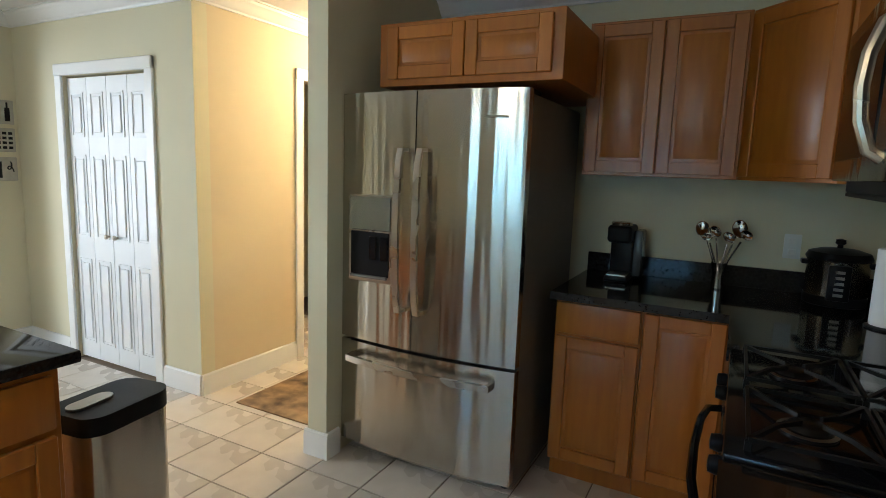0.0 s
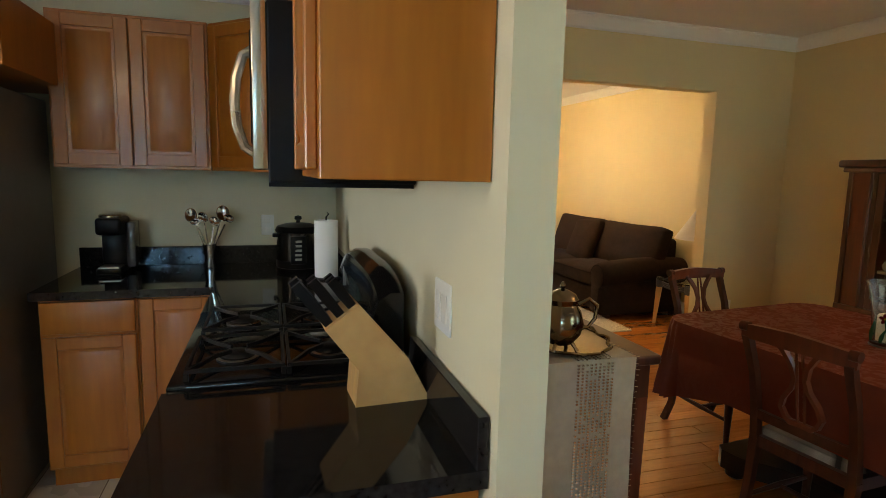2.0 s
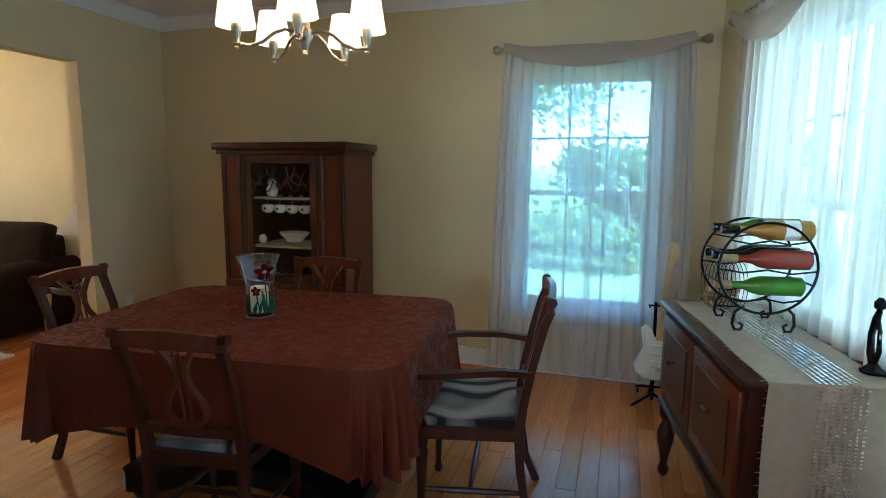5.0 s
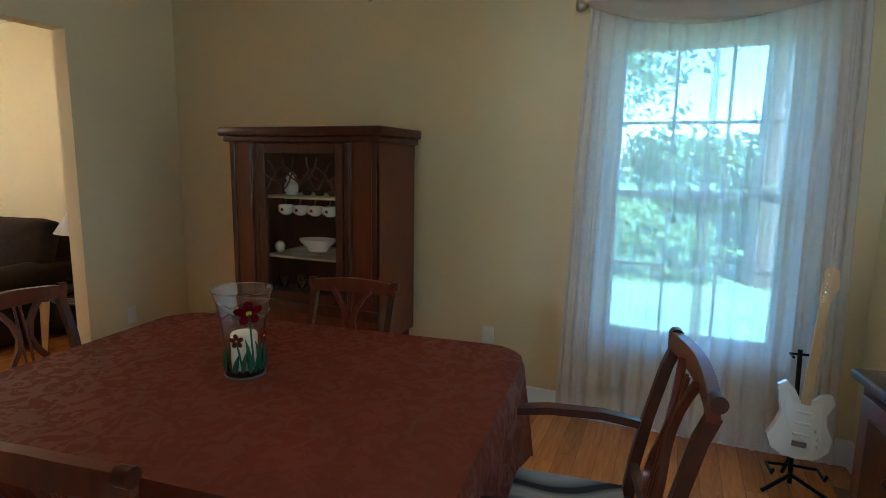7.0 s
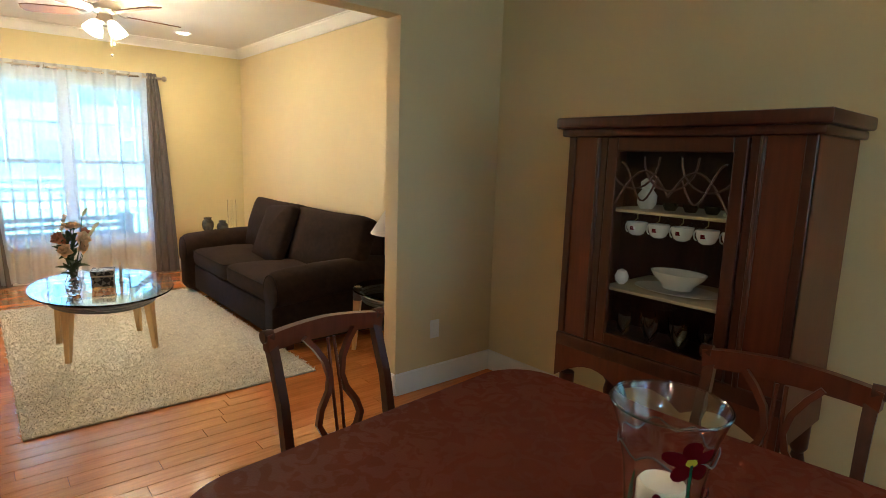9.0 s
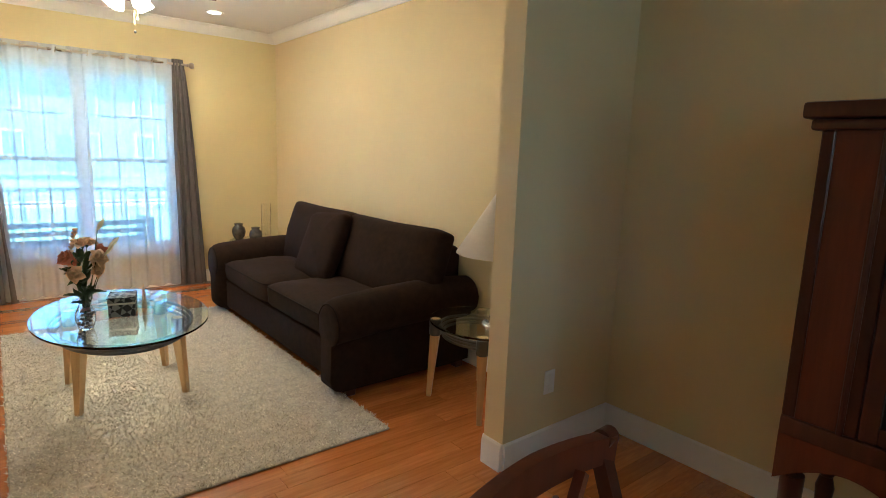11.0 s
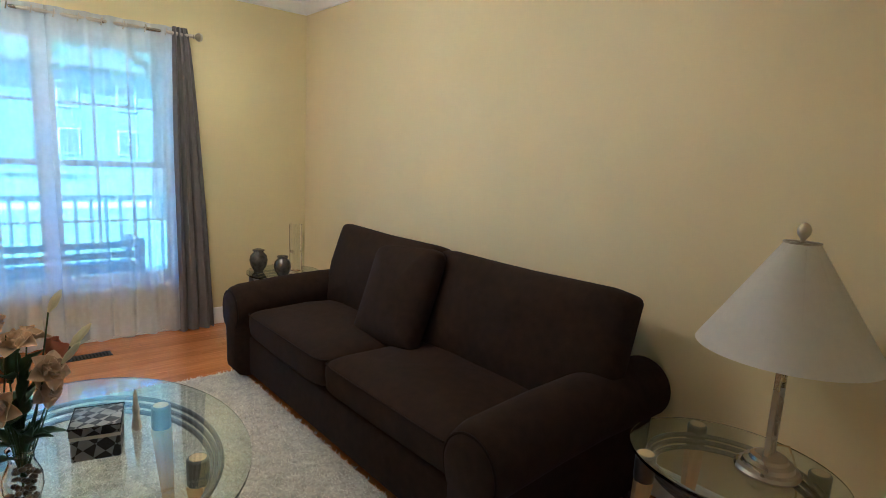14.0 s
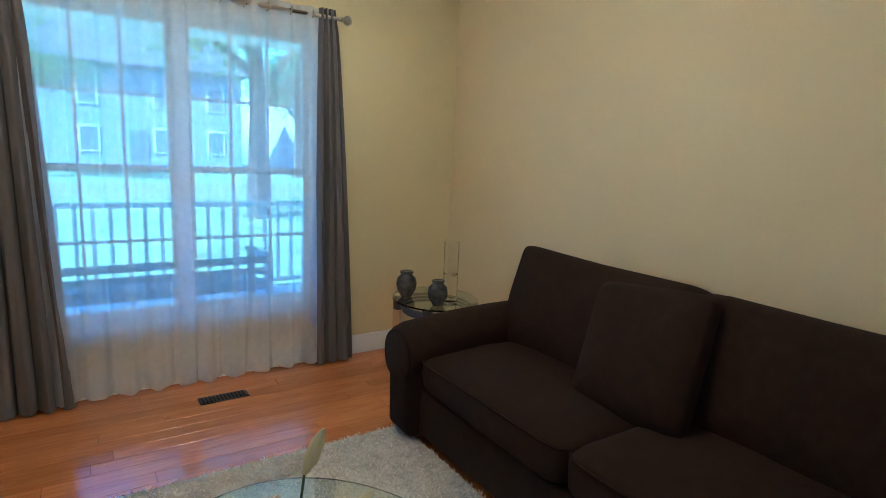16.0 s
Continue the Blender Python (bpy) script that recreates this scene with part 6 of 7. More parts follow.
EM = AT((EAST - 0.09, 0, 0)) @ Matrix.Rotation(-math.pi / 2, 4, "Z")
ec = thing("sheer_curtains", "floor-length taupe sheer curtains with a draped scarf", "curtains", EM)
rod_with_ends(ec, -2.18, -0.99, 2.19)
part("sheer_panel", folds(-2.15, -1.58, -2.22, -1.56, 0.04, 2.18, 7, 0.018), M_SHEERT, ec, smooth=80)
part("sheer_panel", folds(-1.60, -1.04, -1.61, -0.98, 0.04, 2.18, 7, 0.018, 1.0), M_SHEERT, ec, smooth=80)
part("scarf", scarf(-2.16, -1.02, 2.20, 0.085), M_SCARF, ec, "wound taupe scarf", smooth=80)
part("scarf_tail", folds(-2.17, -2.09, -2.26, -2.12, 0.04, 2.19, 2, 0.02), M_SHEERT, ec, smooth=80)
part("scarf_tail", folds(-1.10, -1.02, -1.07, -0.95, 0.04, 2.19, 2, 0.02), M_SHEERT, ec, smooth=80)
sc = thing("sheer_curtains", "wide white sheer curtains with a taupe scarf", "curtains", SM @ AT((0, -0.09, 0)))
rod_with_ends(sc, 0.50, 2.65, 2.19)
for k in range(3):
    a = 0.56 + k * 0.67
    part("sheer_panel", folds(a, a + 0.70, a, a + 0.72, 0.02, 2.18, 8, 0.02, k * 1.3), M_SHEERS, sc, smooth=80)
part("scarf", scarf(0.54, 1.55, 2.20, 0.16), M_SCARF, sc, smooth=80)
part("scarf", scarf(1.55, 2.60, 2.20, 0.16), M_SCARF, sc, smooth=80)
# ---- living room ----
def pillow(a, b, c, e=0.32, e2=0.55, nu=36, nv=18, crown_z=0.0, sag=0.0, soft=1.0, seed=0.0):
    """A stuffed cushion of half sizes a, b, c; e squares its outline, e2 its edge."""
    def pw(v, k):
        return math.copysign(abs(v) ** k, v)

    def f(u, v):
        th, ph = 2 * math.pi * u, math.pi * (v - 0.5)
        x, y, z = pw(math.cos(ph), e2) * pw(math.cos(th), e), pw(math.cos(ph), e2) * pw(math.sin(th), e), pw(math.sin(ph), e2)
        z += crown_z * (1 - x * x) * (1 - y * y) * (1 if z > 0 else 0.2)
        n = noise.noise(Vector((x * 1.7 + a * 9 + seed, y * 1.7 + b * 9, z)))
        w = noise.noise(Vector((x * 5 + seed, y * 3.2, z * 2 + 3))) * 0.055 + noise.noise(Vector((x * 9, y * 7 + seed, z * 3))) * 0.025
        slack = soft * 0.05 * noise.noise(Vector((x * 2.2 + seed, y * 2.2, 5)))
        return Vector((a * (x * (1 + 0.02 * n) + slack), b * y * (1 + 0.02 * n), c * (z * (1 + 0.10 * n) + soft * w * (1.2 - abs(z))) - sag * x * x))
    return grid(f, nu, nv, closed_u=True)


def welt(a, b, z, r=0.005, e=0.32, n=48):
    def pw(v, k):
        return math.copysign(abs(v) ** k, v)
    return tube([(a * pw(math.cos(2 * math.pi * k / n), e), b * pw(math.sin(2 * math.pi * k / n), e), z) for k in range(n)], r, 6, closed=True)


SX0, SX1, SY0, SY1 = 5.09, 6.07, 6.03, 8.42
sofa = thing("sofa", "dark brown two-cushion sofa with rolled arms", "sofa", AT((SX0, SY0, 0)))
L, DP = SY1 - SY0, SX1 - SX0
part("base", soften(box(0.03, 0.24, 0.05, DP - 0.04, L - 0.24, 0.29), 0.02, 3), M_SOFA, sofa)
for s, y0 in ((0, 0.0), (1, L - 0.27)):
    prof = []
    cyc, czc, r = 0.135, 0.495, 0.135
    prof += [(0.085, 0.04), (0.24, 0.04), (0.24, 0.40)]
    prof += [(cyc + r * math.cos(q), czc + r * math.sin(q)) for q in [radians(-40 + 260 * k / 22) for k in range(23)]]
    prof += [(0.075, 0.38)]
    bm = bmesh.new()
    rows = []
    for k, (x, sc) in enumerate(((-0.050, 0.78), (-0.042, 0.88), (-0.022, 0.96), (0.02, 1.0), (0.15, 1.0), (0.30, 1.0), (0.55, 0.99), (0.80, 1.0), (DP - 0.01, 0.97))):
        rows.append([bm.verts.new((x, y0 + 0.135 + ((y if s == 0 else 0.27 - y) - 0.135) * sc, 0.34 + (z - 0.34) * sc + (0.0 if z < 0.35 else -0.012 * x / DP - 0.10 * max(0, 0.45 - x)))) for y, z in prof])
    for a, b in zip(rows, rows[1:]):
        for k in range(len(prof)):
            bm.faces.new((a[k], a[(k + 1) % len(prof)], b[(k + 1) % len(prof)], b[k]))
    bm.faces.new(rows[0])
    bm.faces.new(rows[-1][::-1])
    arm = part("arm", bm, M_SOFA, sofa, smooth=50)
    ring = [(-0.040, y0 + 0.135 + ((y if s == 0 else 0.27 - y) - 0.135) * 0.90, 0.34 + (z - 0.34) * 0.90 - (0.0 if z < 0.35 else 0.049)) for y, z in prof[2:]]
    part("piping", tube(ring, 0.005, 6), M_PIPE, arm)
part("back_frame", soften(box(DP - 0.22, 0.20, 0.05, DP, L - 0.20, 0.80), 0.05, 4), M_SOFA, sofa)
for k in range(2):
    y = 0.255 + (L - 0.51) * (k + 0.5) / 2
    half = (L - 0.51) / 4 + 0.004
    wide = 0.055 if k else 0.095
    seat = part("seat_cushion", pillow(0.385, half, 0.095, 0.16, 0.36, 64, 24, 0.22, seed=11.0 + 3 * k), M_SOFA, sofa, smooth=80, m=AT((0.385, y, 0.375)))
    part("piping", welt(0.384, half - 0.001, 0.062, 0.005, 0.16), M_PIPE, seat)
    bc = part("back_cushion", pillow(0.275, half + wide, 0.12, 0.08, 0.66, 72, 30, 0.30, soft=1.6, seed=3.0 + 4 * k), M_SOFA, sofa, smooth=80, m=AT((0.685, y + (k - 0.5) * 0.10 - (wide - 0.055), 0.655)) @ Matrix.Rotation(radians(-74), 4, "Y"))
    part("piping", welt(0.266, half + wide - 0.010, 0.0, 0.005, 0.20), M_PIPE, bc)
pil = part("throw_pillow", pillow(0.265, 0.255, 0.095, 0.15, 0.78, 56, 26, soft=1.5, seed=21.0), M_SOFA, sofa, "square brown throw pillow", smooth=80, m=AT((0.50, L / 2 + 0.10, 0.672)) @ Matrix.Rotation(radians(-66), 4, "Y") @ Matrix.Rotation(radians(6), 4, "Z"))
for x in (0.08, DP - 0.08):
    for y in (0.12, L - 0.12):
        part("foot", box(x - 0.03, y - 0.03, 0.0, x + 0.03, y + 0.03, 0.05, 0.004), M_MAHOG, sofa)

# rug: a bed with thousands of standing tufts
rug = tagged(new("area_rug", mesh_of(soften(box(3.60, 5.66, 0.0, 5.135, 8.37, 0.012), 0.004, 1), "area_rug", M_RUG, 35)), "thick cream shag rug on the wooden floor", "rug")
rng = random.Random(11)
verts, faces = [], []
for i in range(30000):
    x, y = rng.uniform(3.595, 5.14), rng.uniform(5.655, 8.375)
    a, lean, h, w = rng.uniform(0, 6.283), rng.uniform(0.008, 0.020), rng.uniform(0.006, 0.014), rng.uniform(0.0028, 0.0052)
    c, s = math.cos(a), math.sin(a)
    b = len(verts)
    z = 0.010
    verts += [(x - s * w, y + c * w, z), (x + s * w, y - c * w, z), (x + c * lean, y + s * lean, z + h), (x + c * w, y + s * w, z)]
    faces += [(b, b + 1, b + 2), (b + 1, b + 3, b + 2), (b + 3, b, b + 2)]
me = bpy.data.meshes.new("tufts")
me.from_pydata(verts, [], faces)


def tuft_mat():
    m, n, l, p = nodes_of("cream_tufts")
    geo, ramp = n.new("ShaderNodeNewGeometry"), n.new("ShaderNodeValToRGB")
    ramp.color_ramp.elements[0].color, ramp.color_ramp.elements[1].color = (0.50, 0.44, 0.34, 1), (0.80, 0.75, 0.64, 1)
    l.new(geo.outputs["Random Per Island"], ramp.inputs[0])
    l.new(ramp.outputs[0], p.inputs["Base Color"])
    p.inputs["Roughness"].default_value = 0.95
    p.inputs["Sheen Weight"].default_value = 0.2
    return m


me.materials.append(tuft_mat())
tufts = tagged(new("wool_pile", me), "cream wool tufts", kind="stuff")
tufts.parent = rug


# glass tables on beech legs
def glass_table(name, label, cx, cy, ax, ay, z, legs, group=""):
    ob = thing(name, label, "table", AT((cx, cy, 0)), group)
    n = 56

    def ell(kx, ky):
        return [(kx * math.cos(2 * math.pi * k / n), ky * math.sin(2 * math.pi * k / n)) for k in range(n)]
    top = part("glass_top", soften(prism(ell(ax, ay), z - 0.011, z), 0.003, 2, 60), M_TGLASS, ob, "clear greenish glass top", smooth=50)
    top.visible_shadow = False
    for k, dz in enumerate((0.045, 0.065, 0.085)):
        q = 0.80 - 0.03 * k
        part("ring", tube([(x, y, z - dz) for x, y in ell(ax * q, ay * q)], 0.009, 8, closed=True), M_GUN, ob, "gunmetal ring")
    for sx in (-1, 1):
        for sy in (-1, 1):
            x, y = sx * legs[0], sy * legs[1]
            leg = part("leg", soften(bar([(x * 1.10, y * 1.10, 0), (x * 1.0, y * 1.0, z - 0.10)], [0.026, 0.052], [0.026, 0.052]), 0.008, 2), M_BIRCH, ob, "tapered beech leg", smooth=60)
            part("leg_collar", lathe([(0.032, z - 0.10), (0.034, z - 0.095), (0.034, z - 0.018), (0.030, z - 0.013)], 16, at=(x, y, 0)), M_GUN, leg)
            part("leg_cap", lathe([(0.026, z - 0.0135), (0.026, z - 0.0115)], 16, at=(x, y, 0)), M_BIRCH, leg)
    return ob


M_GUN = mat("gunmetal", (0.12, 0.12, 0.125), 0.3, metal=0.9, var=0.1)
CTX, CTY, CTZ = 4.155, 6.91, 0.455
glass_table("coffee_table", "oval glass coffee table on beech legs with metal rings", CTX, CTY, 0.43, 0.61, CTZ, (0.235, 0.22))
glass_table("end_table", "round glass end table on beech legs beside the sofa", 5.745, 5.655, 0.28, 0.33, 0.475, (0.18, 0.20), "end tables")
glass_table("end_table", "glass end table in the corner behind the sofa arm", 5.70, 8.97, 0.27, 0.30, 0.475, (0.17, 0.18), "end tables")

# flowers
fv = thing("flower_vase", "clear vase of brown stones with silk roses and lilies", "vase", AT((3.96, 6.70, CTZ)))
part("vase_glass", lathe([(0.030, 0), (0.034, 0.004), (0.046, 0.05), (0.044, 0.085), (0.028, 0.125), (0.030, 0.15), (0.034, 0.158), (0.032, 0.158), (0.026, 0.125), (0.042, 0.085), (0.044, 0.05), (0.030, 0.008)], 28), M_GLASS, fv).visible_shadow = False
rng = random.Random(21)
M_PEBBLE = mat("brown_pebble", (0.12, 0.08, 0.05), 0.3, var=0.6, scale=30, rnd=0.5)
peb = bmesh.new()
bmesh.ops.create_icosphere(peb, subdivisions=1, radius=0.011)
peb_mesh = mesh_of(peb, "pebble", M_PEBBLE, 80)
for k in range(46):
    z = rng.uniform(0.014, 0.11)
    r = (0.030 if z < 0.03 else 0.033 if z < 0.09 else 0.02) * math.sqrt(rng.random())
    a = rng.uniform(0, 6.28)
    ob = new("pebble", peb_mesh)
    ob.parent, ob.location, ob.scale = fv, (r * math.cos(a), r * math.sin(a), z), (rng.uniform(0.7, 1.1), rng.uniform(0.6, 1), rng.uniform(0.5, 0.9))


def petal(length, width, curl, cup):
    """One petal from the origin out along +x, curling up."""
    def f(u, v):
        w = width * math.sin(math.pi * min(0.98, 0.10 + 0.88 * u) ** 1.25) * (v - 0.5) * 2
        return Vector((length * u * math.cos(curl * u), w, length * u * math.sin(curl * u) + cup * w * w / max(width, 1e-5) + 0.002 * math.sin(9 * v + 7 * u)))
    return grid(f, 7, 6)


def bloom(parent, name, at, axis, layers, material, heart=None, seed=1):
    """A flower head: rings of petals about axis."""
    r = random.Random(seed)
    m = AT(at) @ Vector(axis).to_track_quat("Z", "Y").to_matrix().to_4x4()
    head = part(name, lathe([(0.004, -0.012), (0.009, -0.004), (0.005, 0.006)], 8), M_LEAF, parent, m=m)
    for count, length, width, curl, up in layers:
        for k in range(count):
            bm = petal(length * r.uniform(0.9, 1.1), width, curl, 0.9)
            a = 2 * math.pi * k / count + r.uniform(-0.2, 0.2) + length * 40
            part("petal", thicken(moved(bm, Matrix.Rotation(a, 4, "Z") @ Matrix.Rotation(-up + r.uniform(-0.1, 0.1), 4, "Y")), 0.0008), material, head, smooth=80)
    if heart:
        part("heart", lathe([(0.007, 0.0), (0.010, 0.01), (0.006, 0.018), (0.002, 0.02)], 8), heart, head)
    return head


M_LEAF = mat("silk_leaf", (0.035, 0.07, 0.02), 0.55, var=0.3, scale=30)
M_ROSE = mat("dusty_rose_petal", (0.46, 0.17, 0.08), 0.7, var=0.35, scale=25, tint=(0.30, 0.09, 0.04))
M_LILY = mat("peach_cream_petal", (0.66, 0.47, 0.28), 0.7, var=0.2, scale=25)
M_BUD = mat("pale_bud", (0.62, 0.58, 0.34), 0.6, var=0.2, scale=25)
ROSE = [(5, 0.040, 0.028, 0.5, 0.25), (5, 0.036, 0.026, 0.7, 0.6), (5, 0.032, 0.020, 0.9, 1.0), (4, 0.024, 0.016, 1.0, 1.3)]
LILY = [(5, 0.044, 0.022, -0.3, 0.6), (5, 0.036, 0.019, 0.2, 1.05)]
heads = [("rose", (-0.075, -0.035, 0.335), (-0.8, -0.5, 0.6), ROSE, M_ROSE), ("rose", (-0.03, 0.06, 0.30), (-0.4, 0.7, 0.5), ROSE, M_ROSE), ("rose", (0.075, 0.055, 0.345), (0.7, 0.4, 0.6), ROSE, M_ROSE), ("lily", (-0.01, -0.015, 0.40), (-0.1, -0.3, 1), LILY, M_LILY), ("lily", (0.055, -0.045, 0.335), (0.5, -0.8, 0.5), LILY, M_LILY), ("lily", (0.045, -0.02, 0.285), (0.6, -0.7, 0.1), LILY, M_LILY), ("lily", (0.02, 0.05, 0.395), (0.2, 0.5, 1), LILY, M_LILY), ("lily", (-0.05, -0.06, 0.27), (-0.6, -0.8, 0.2), LILY, M_LILY)]
for k, (nm, at, ax, lay, mt) in enumerate(heads):
    at = (at[0] * 0.82 + 0.015, at[1] * 0.82, at[2] + 0.03)
    part("stem", tube([(0, 0, 0.05), (at[0] * 0.25, at[1] * 0.25, 0.17), at], 0.0022, 6), M_LEAF, fv)
    bloom(fv, nm, at, ax, [(c, q * 1.25, w * 1.25, e, f) for c, q, w, e, f in lay], mt, None if nm == "rose" else M_BUD, k + 5)
for k, (tip, r) in enumerate((((0.15, 0.0, 0.44), 0.011), ((0.10, 0.04, 0.53), 0.011), ((0.12, -0.05, 0.41), 0.009))):
    part("stem", tube([(0, 0, 0.06), (tip[0] * 0.4, tip[1] * 0.4, 0.24), (tip[0] * 0.8, tip[1] * 0.8, tip[2] - 0.03)], 0.002, 6), M_LEAF, fv)
    d = Vector((tip[0] * 0.3, tip[1] * 0.3, 0.05))
    p0 = Vector((tip[0] * 0.8, tip[1] * 0.8, tip[2] - 0.03))
    part("bud", tube([p0, p0 + d * 0.35, p0 + d * 0.8, p0 + d * 1.1], [0.003, r, r * 0.9, 0.002], 8), M_BUD, fv, "pale green lily bud")
for k in range(7):
    at = Vector((-0.045 + 0.004 * k, -0.03 + 0.014 * math.sin(k * 2), 0.40 + 0.018 * k))
    for q in range(4):
        part("floret", thicken(moved(petal(0.020, 0.009, 0.4, 0.8), AT(at) @ Matrix.Rotation(q * 1.57 + k, 4, "Z") @ Matrix.Rotation(-0.5, 4, "Y")), 0.0006), M_LILY, fv, smooth=80)
part("stem", tube([(0, 0, 0.06), (-0.03, -0.02, 0.25), (-0.01, -0.02, 0.47)], 0.002, 6), M_LEAF, fv)
rng = random.Random(8)
for k in range(38):
    a, z = rng.uniform(0, 6.28), rng.uniform(0.13, 0.36)
    part("leaf", thicken(moved(petal(rng.uniform(0.06, 0.10), 0.016, rng.uniform(-0.5, 0.5), 0.8), AT((0.01 * math.cos(a), 0.01 * math.sin(a), z)) @ Matrix.Rotation(a, 4, "Z") @ Matrix.Rotation(-rng.uniform(0.3, 1.1), 4, "Y")), 0.0008), M_LEAF, fv, smooth=80)

# box and shell on the coffee table
bx = thing("keepsake_box", "black and silver patterned keepsake box", "box", AT((4.16, 6.91, CTZ)) @ Matrix.Rotation(radians(-14), 4, "Z"))


def plaid(name):
    m, n, l, p = nodes_of(name)
    co, mp, ck = n.new("ShaderNodeTexCoord"), n.new("ShaderNodeMapping"), n.new("ShaderNodeTexChecker")
    mp.inputs["Rotation"].default_value = (radians(35), radians(25), radians(45))
    ck.inputs["Scale"].default_value = 32
    ck.inputs["Color1"].default_value, ck.inputs["Color2"].default_value = (0.008, 0.008, 0.01, 1), (0.22, 0.21, 0.19, 1)
    nz, mx = n.new("ShaderNodeTexNoise"), n.new("ShaderNodeMix")
    nz.inputs["Scale"].default_value = 60
    l.new(co.outputs["Object"], mp.inputs[0])
    l.new(mp.outputs[0], ck.inputs["Vector"])
    l.new(ck.outputs[0], p.inputs["Base Color"])
    l.new(co.outputs["Object"], nz.inputs["Vector"])
    l.new(nz.outputs[0], p.inputs["Roughness"])
    return m


M_PLAID = plaid("black_silver_pattern")
part("body", soften(box(-0.065, -0.075, 0, 0.065, 0.075, 0.075), 0.003, 1), M_PLAID, bx)
part("band", box(-0.0665, -0.0765, 0.068, 0.0665, 0.0765, 0.078), mat("pale_band", (0.55, 0.50, 0.40), 0.5), bx)
lid = part("lid", soften(box(-0.068, -0.078, 0.078, 0.068, 0.078, 0.105), 0.004, 2), M_PLAID, bx)
part("lid_rim", tube([(-0.068, -0.078, 0.106), (0.068, -0.078, 0.106), (0.068, 0.078, 0.106), (-0.068, 0.078, 0.106)], 0.0025, 6, closed=True), M_BLACK, lid)
sh = thing("carved_ornament", "small cream carved ornament on the glass", "ornament", AT((4.28, 6.98, CTZ)))
part("carving", lathe([(0.022, 0), (0.026, 0.006), (0.020, 0.03), (0.015, 0.05), (0.019, 0.065), (0.012, 0.10), (0.009, 0.125), (0.002, 0.14)], 14, sx=0.6), mat("cream_stone", (0.55, 0.48, 0.36), 0.6, var=0.25, scale=40, bump=0.2), sh)

# table lamp
LX, LY, LZ = 5.785, 5.565, 0.475
lp = thing("table_lamp", "brushed nickel table lamp with a white conical shade", "table lamp", AT((LX, LY, LZ)) @ Matrix.Scale(1.10, 4))
part("base", lathe([(0.085, 0), (0.087, 0.006), (0.082, 0.014), (0.070, 0.018), (0.066, 0.030), (0.052, 0.036), (0.048, 0.046), (0.036, 0.050)], 32), M_NICKEL, lp)
for s in (-1, 1):
    part("upright", box(s * 0.020 - 0.006, -0.008, 0.05, s * 0.020 + 0.006, 0.008, 0.345, 0.002), M_NICKEL, lp)
for z in (0.10, 0.16, 0.22, 0.28):
    part("rung_ball", lathe([(0.002, -0.012), (0.010, -0.007), (0.0135, 0), (0.010, 0.007), (0.002, 0.012)], 14, at=(0, 0, z)), M_NICKEL, lp)
part("collar", lathe([(0.012, 0.335), (0.030, 0.345), (0.034, 0.36), (0.030, 0.375), (0.012, 0.385)], 20), M_NICKEL, lp)
part("shade", thicken(lathe([(0.232, 0.365), (0.0435, 0.665)], 56, cap=False), 0.003), M_SHADE, lp, "white conical fabric shade", smooth=60)
part("harp", tube([(0, 0, 0.38), (0, 0.05, 0.44), (0, 0.05, 0.56), (0, 0, 0.67)], 0.002, 6), M_NICKEL, lp)
part("shade_ring", tube([(0.044 * math.cos(2 * math.pi * k / 24), 0.044 * math.sin(2 * math.pi * k / 24), 0.667) for k in range(24)], 0.003, 6, closed=True), M_NICKEL, lp)
part("shade_spider", bar([(-0.044, 0, 0.668), (0.044, 0, 0.668)], 0.006, 0.003), M_NICKEL, lp)
part("finial", lathe([(0.005, 0.668), (0.008, 0.678), (0.016, 0.690), (0.018, 0.702), (0.012, 0.716), (0.003, 0.722)], 16), M_NICKEL, lp)
for s in (-1, 1):
    part("pull_chain", tube([(s * 0.045, -0.02, 0.38), (s * 0.046, -0.02, 0.30)], 0.0015, 5), M_BRASS, lp)
    part("pull_ball", lathe([(0.001, 0.285), (0.006, 0.290), (0.006, 0.296), (0.001, 0.302)], 10, at=(s * 0.046, -0.02, 0)), M_BRASS, lp)
part("cord", tube([(0.06, 0.03, 0.006), (0.12, 0.03, 0.03), (0.17, 0.0, 0.02), (0.19, -0.03, -0.08), (0.20, -0.04, -0.40)], 0.003, 6), M_BRASS, lp)

# corner table ornaments
M_URN = mat("dark_marbled_urn", (0.05, 0.045, 0.038), 0.22, var=0.9, scale=22, tint=(0.008, 0.008, 0.009), coat=0.3, blotch=0.3)
for x, y, k, lab in ((5.54, 9.07, 1.05, "dark marbled ceramic urn on the glass table"), (5.62, 8.82, 0.97, "small dark marbled urn beside the sofa arm")):
    urn = thing("urn", lab, "urn", AT((x, y, 0.475)) @ Matrix.Scale(k, 4), "urns on the corner table")
    part("body", lathe([(0.030, 0), (0.034, 0.008), (0.056, 0.045), (0.064, 0.085), (0.056, 0.12), (0.036, 0.14), (0.034, 0.146)], 28), M_URN, urn)
    part("collar", lathe([(0.034, 0.146), (0.042, 0.152), (0.042, 0.160), (0.034, 0.163), (0.02, 0.158)], 24), M_URN, urn)
gc = thing("glass_cylinder", "tall clear glass cylinder vase", "vase", AT((5.75, 8.88, 0.475)) @ Matrix.Scale(1.4, 4, (0, 0, 1)))
part("cylinder", lathe([(0.045, 0), (0.047, 0.004), (0.047, 0.27), (0.044, 0.27), (0.044, 0.02), (0.02, 0.016)], 28), M_GLASS, gc).visible_shadow = False
part("band", lathe([(0.0475, 0.115), (0.0482, 0.12), (0.0475, 0.125)], 28, cap=False), M_GLASS, gc)

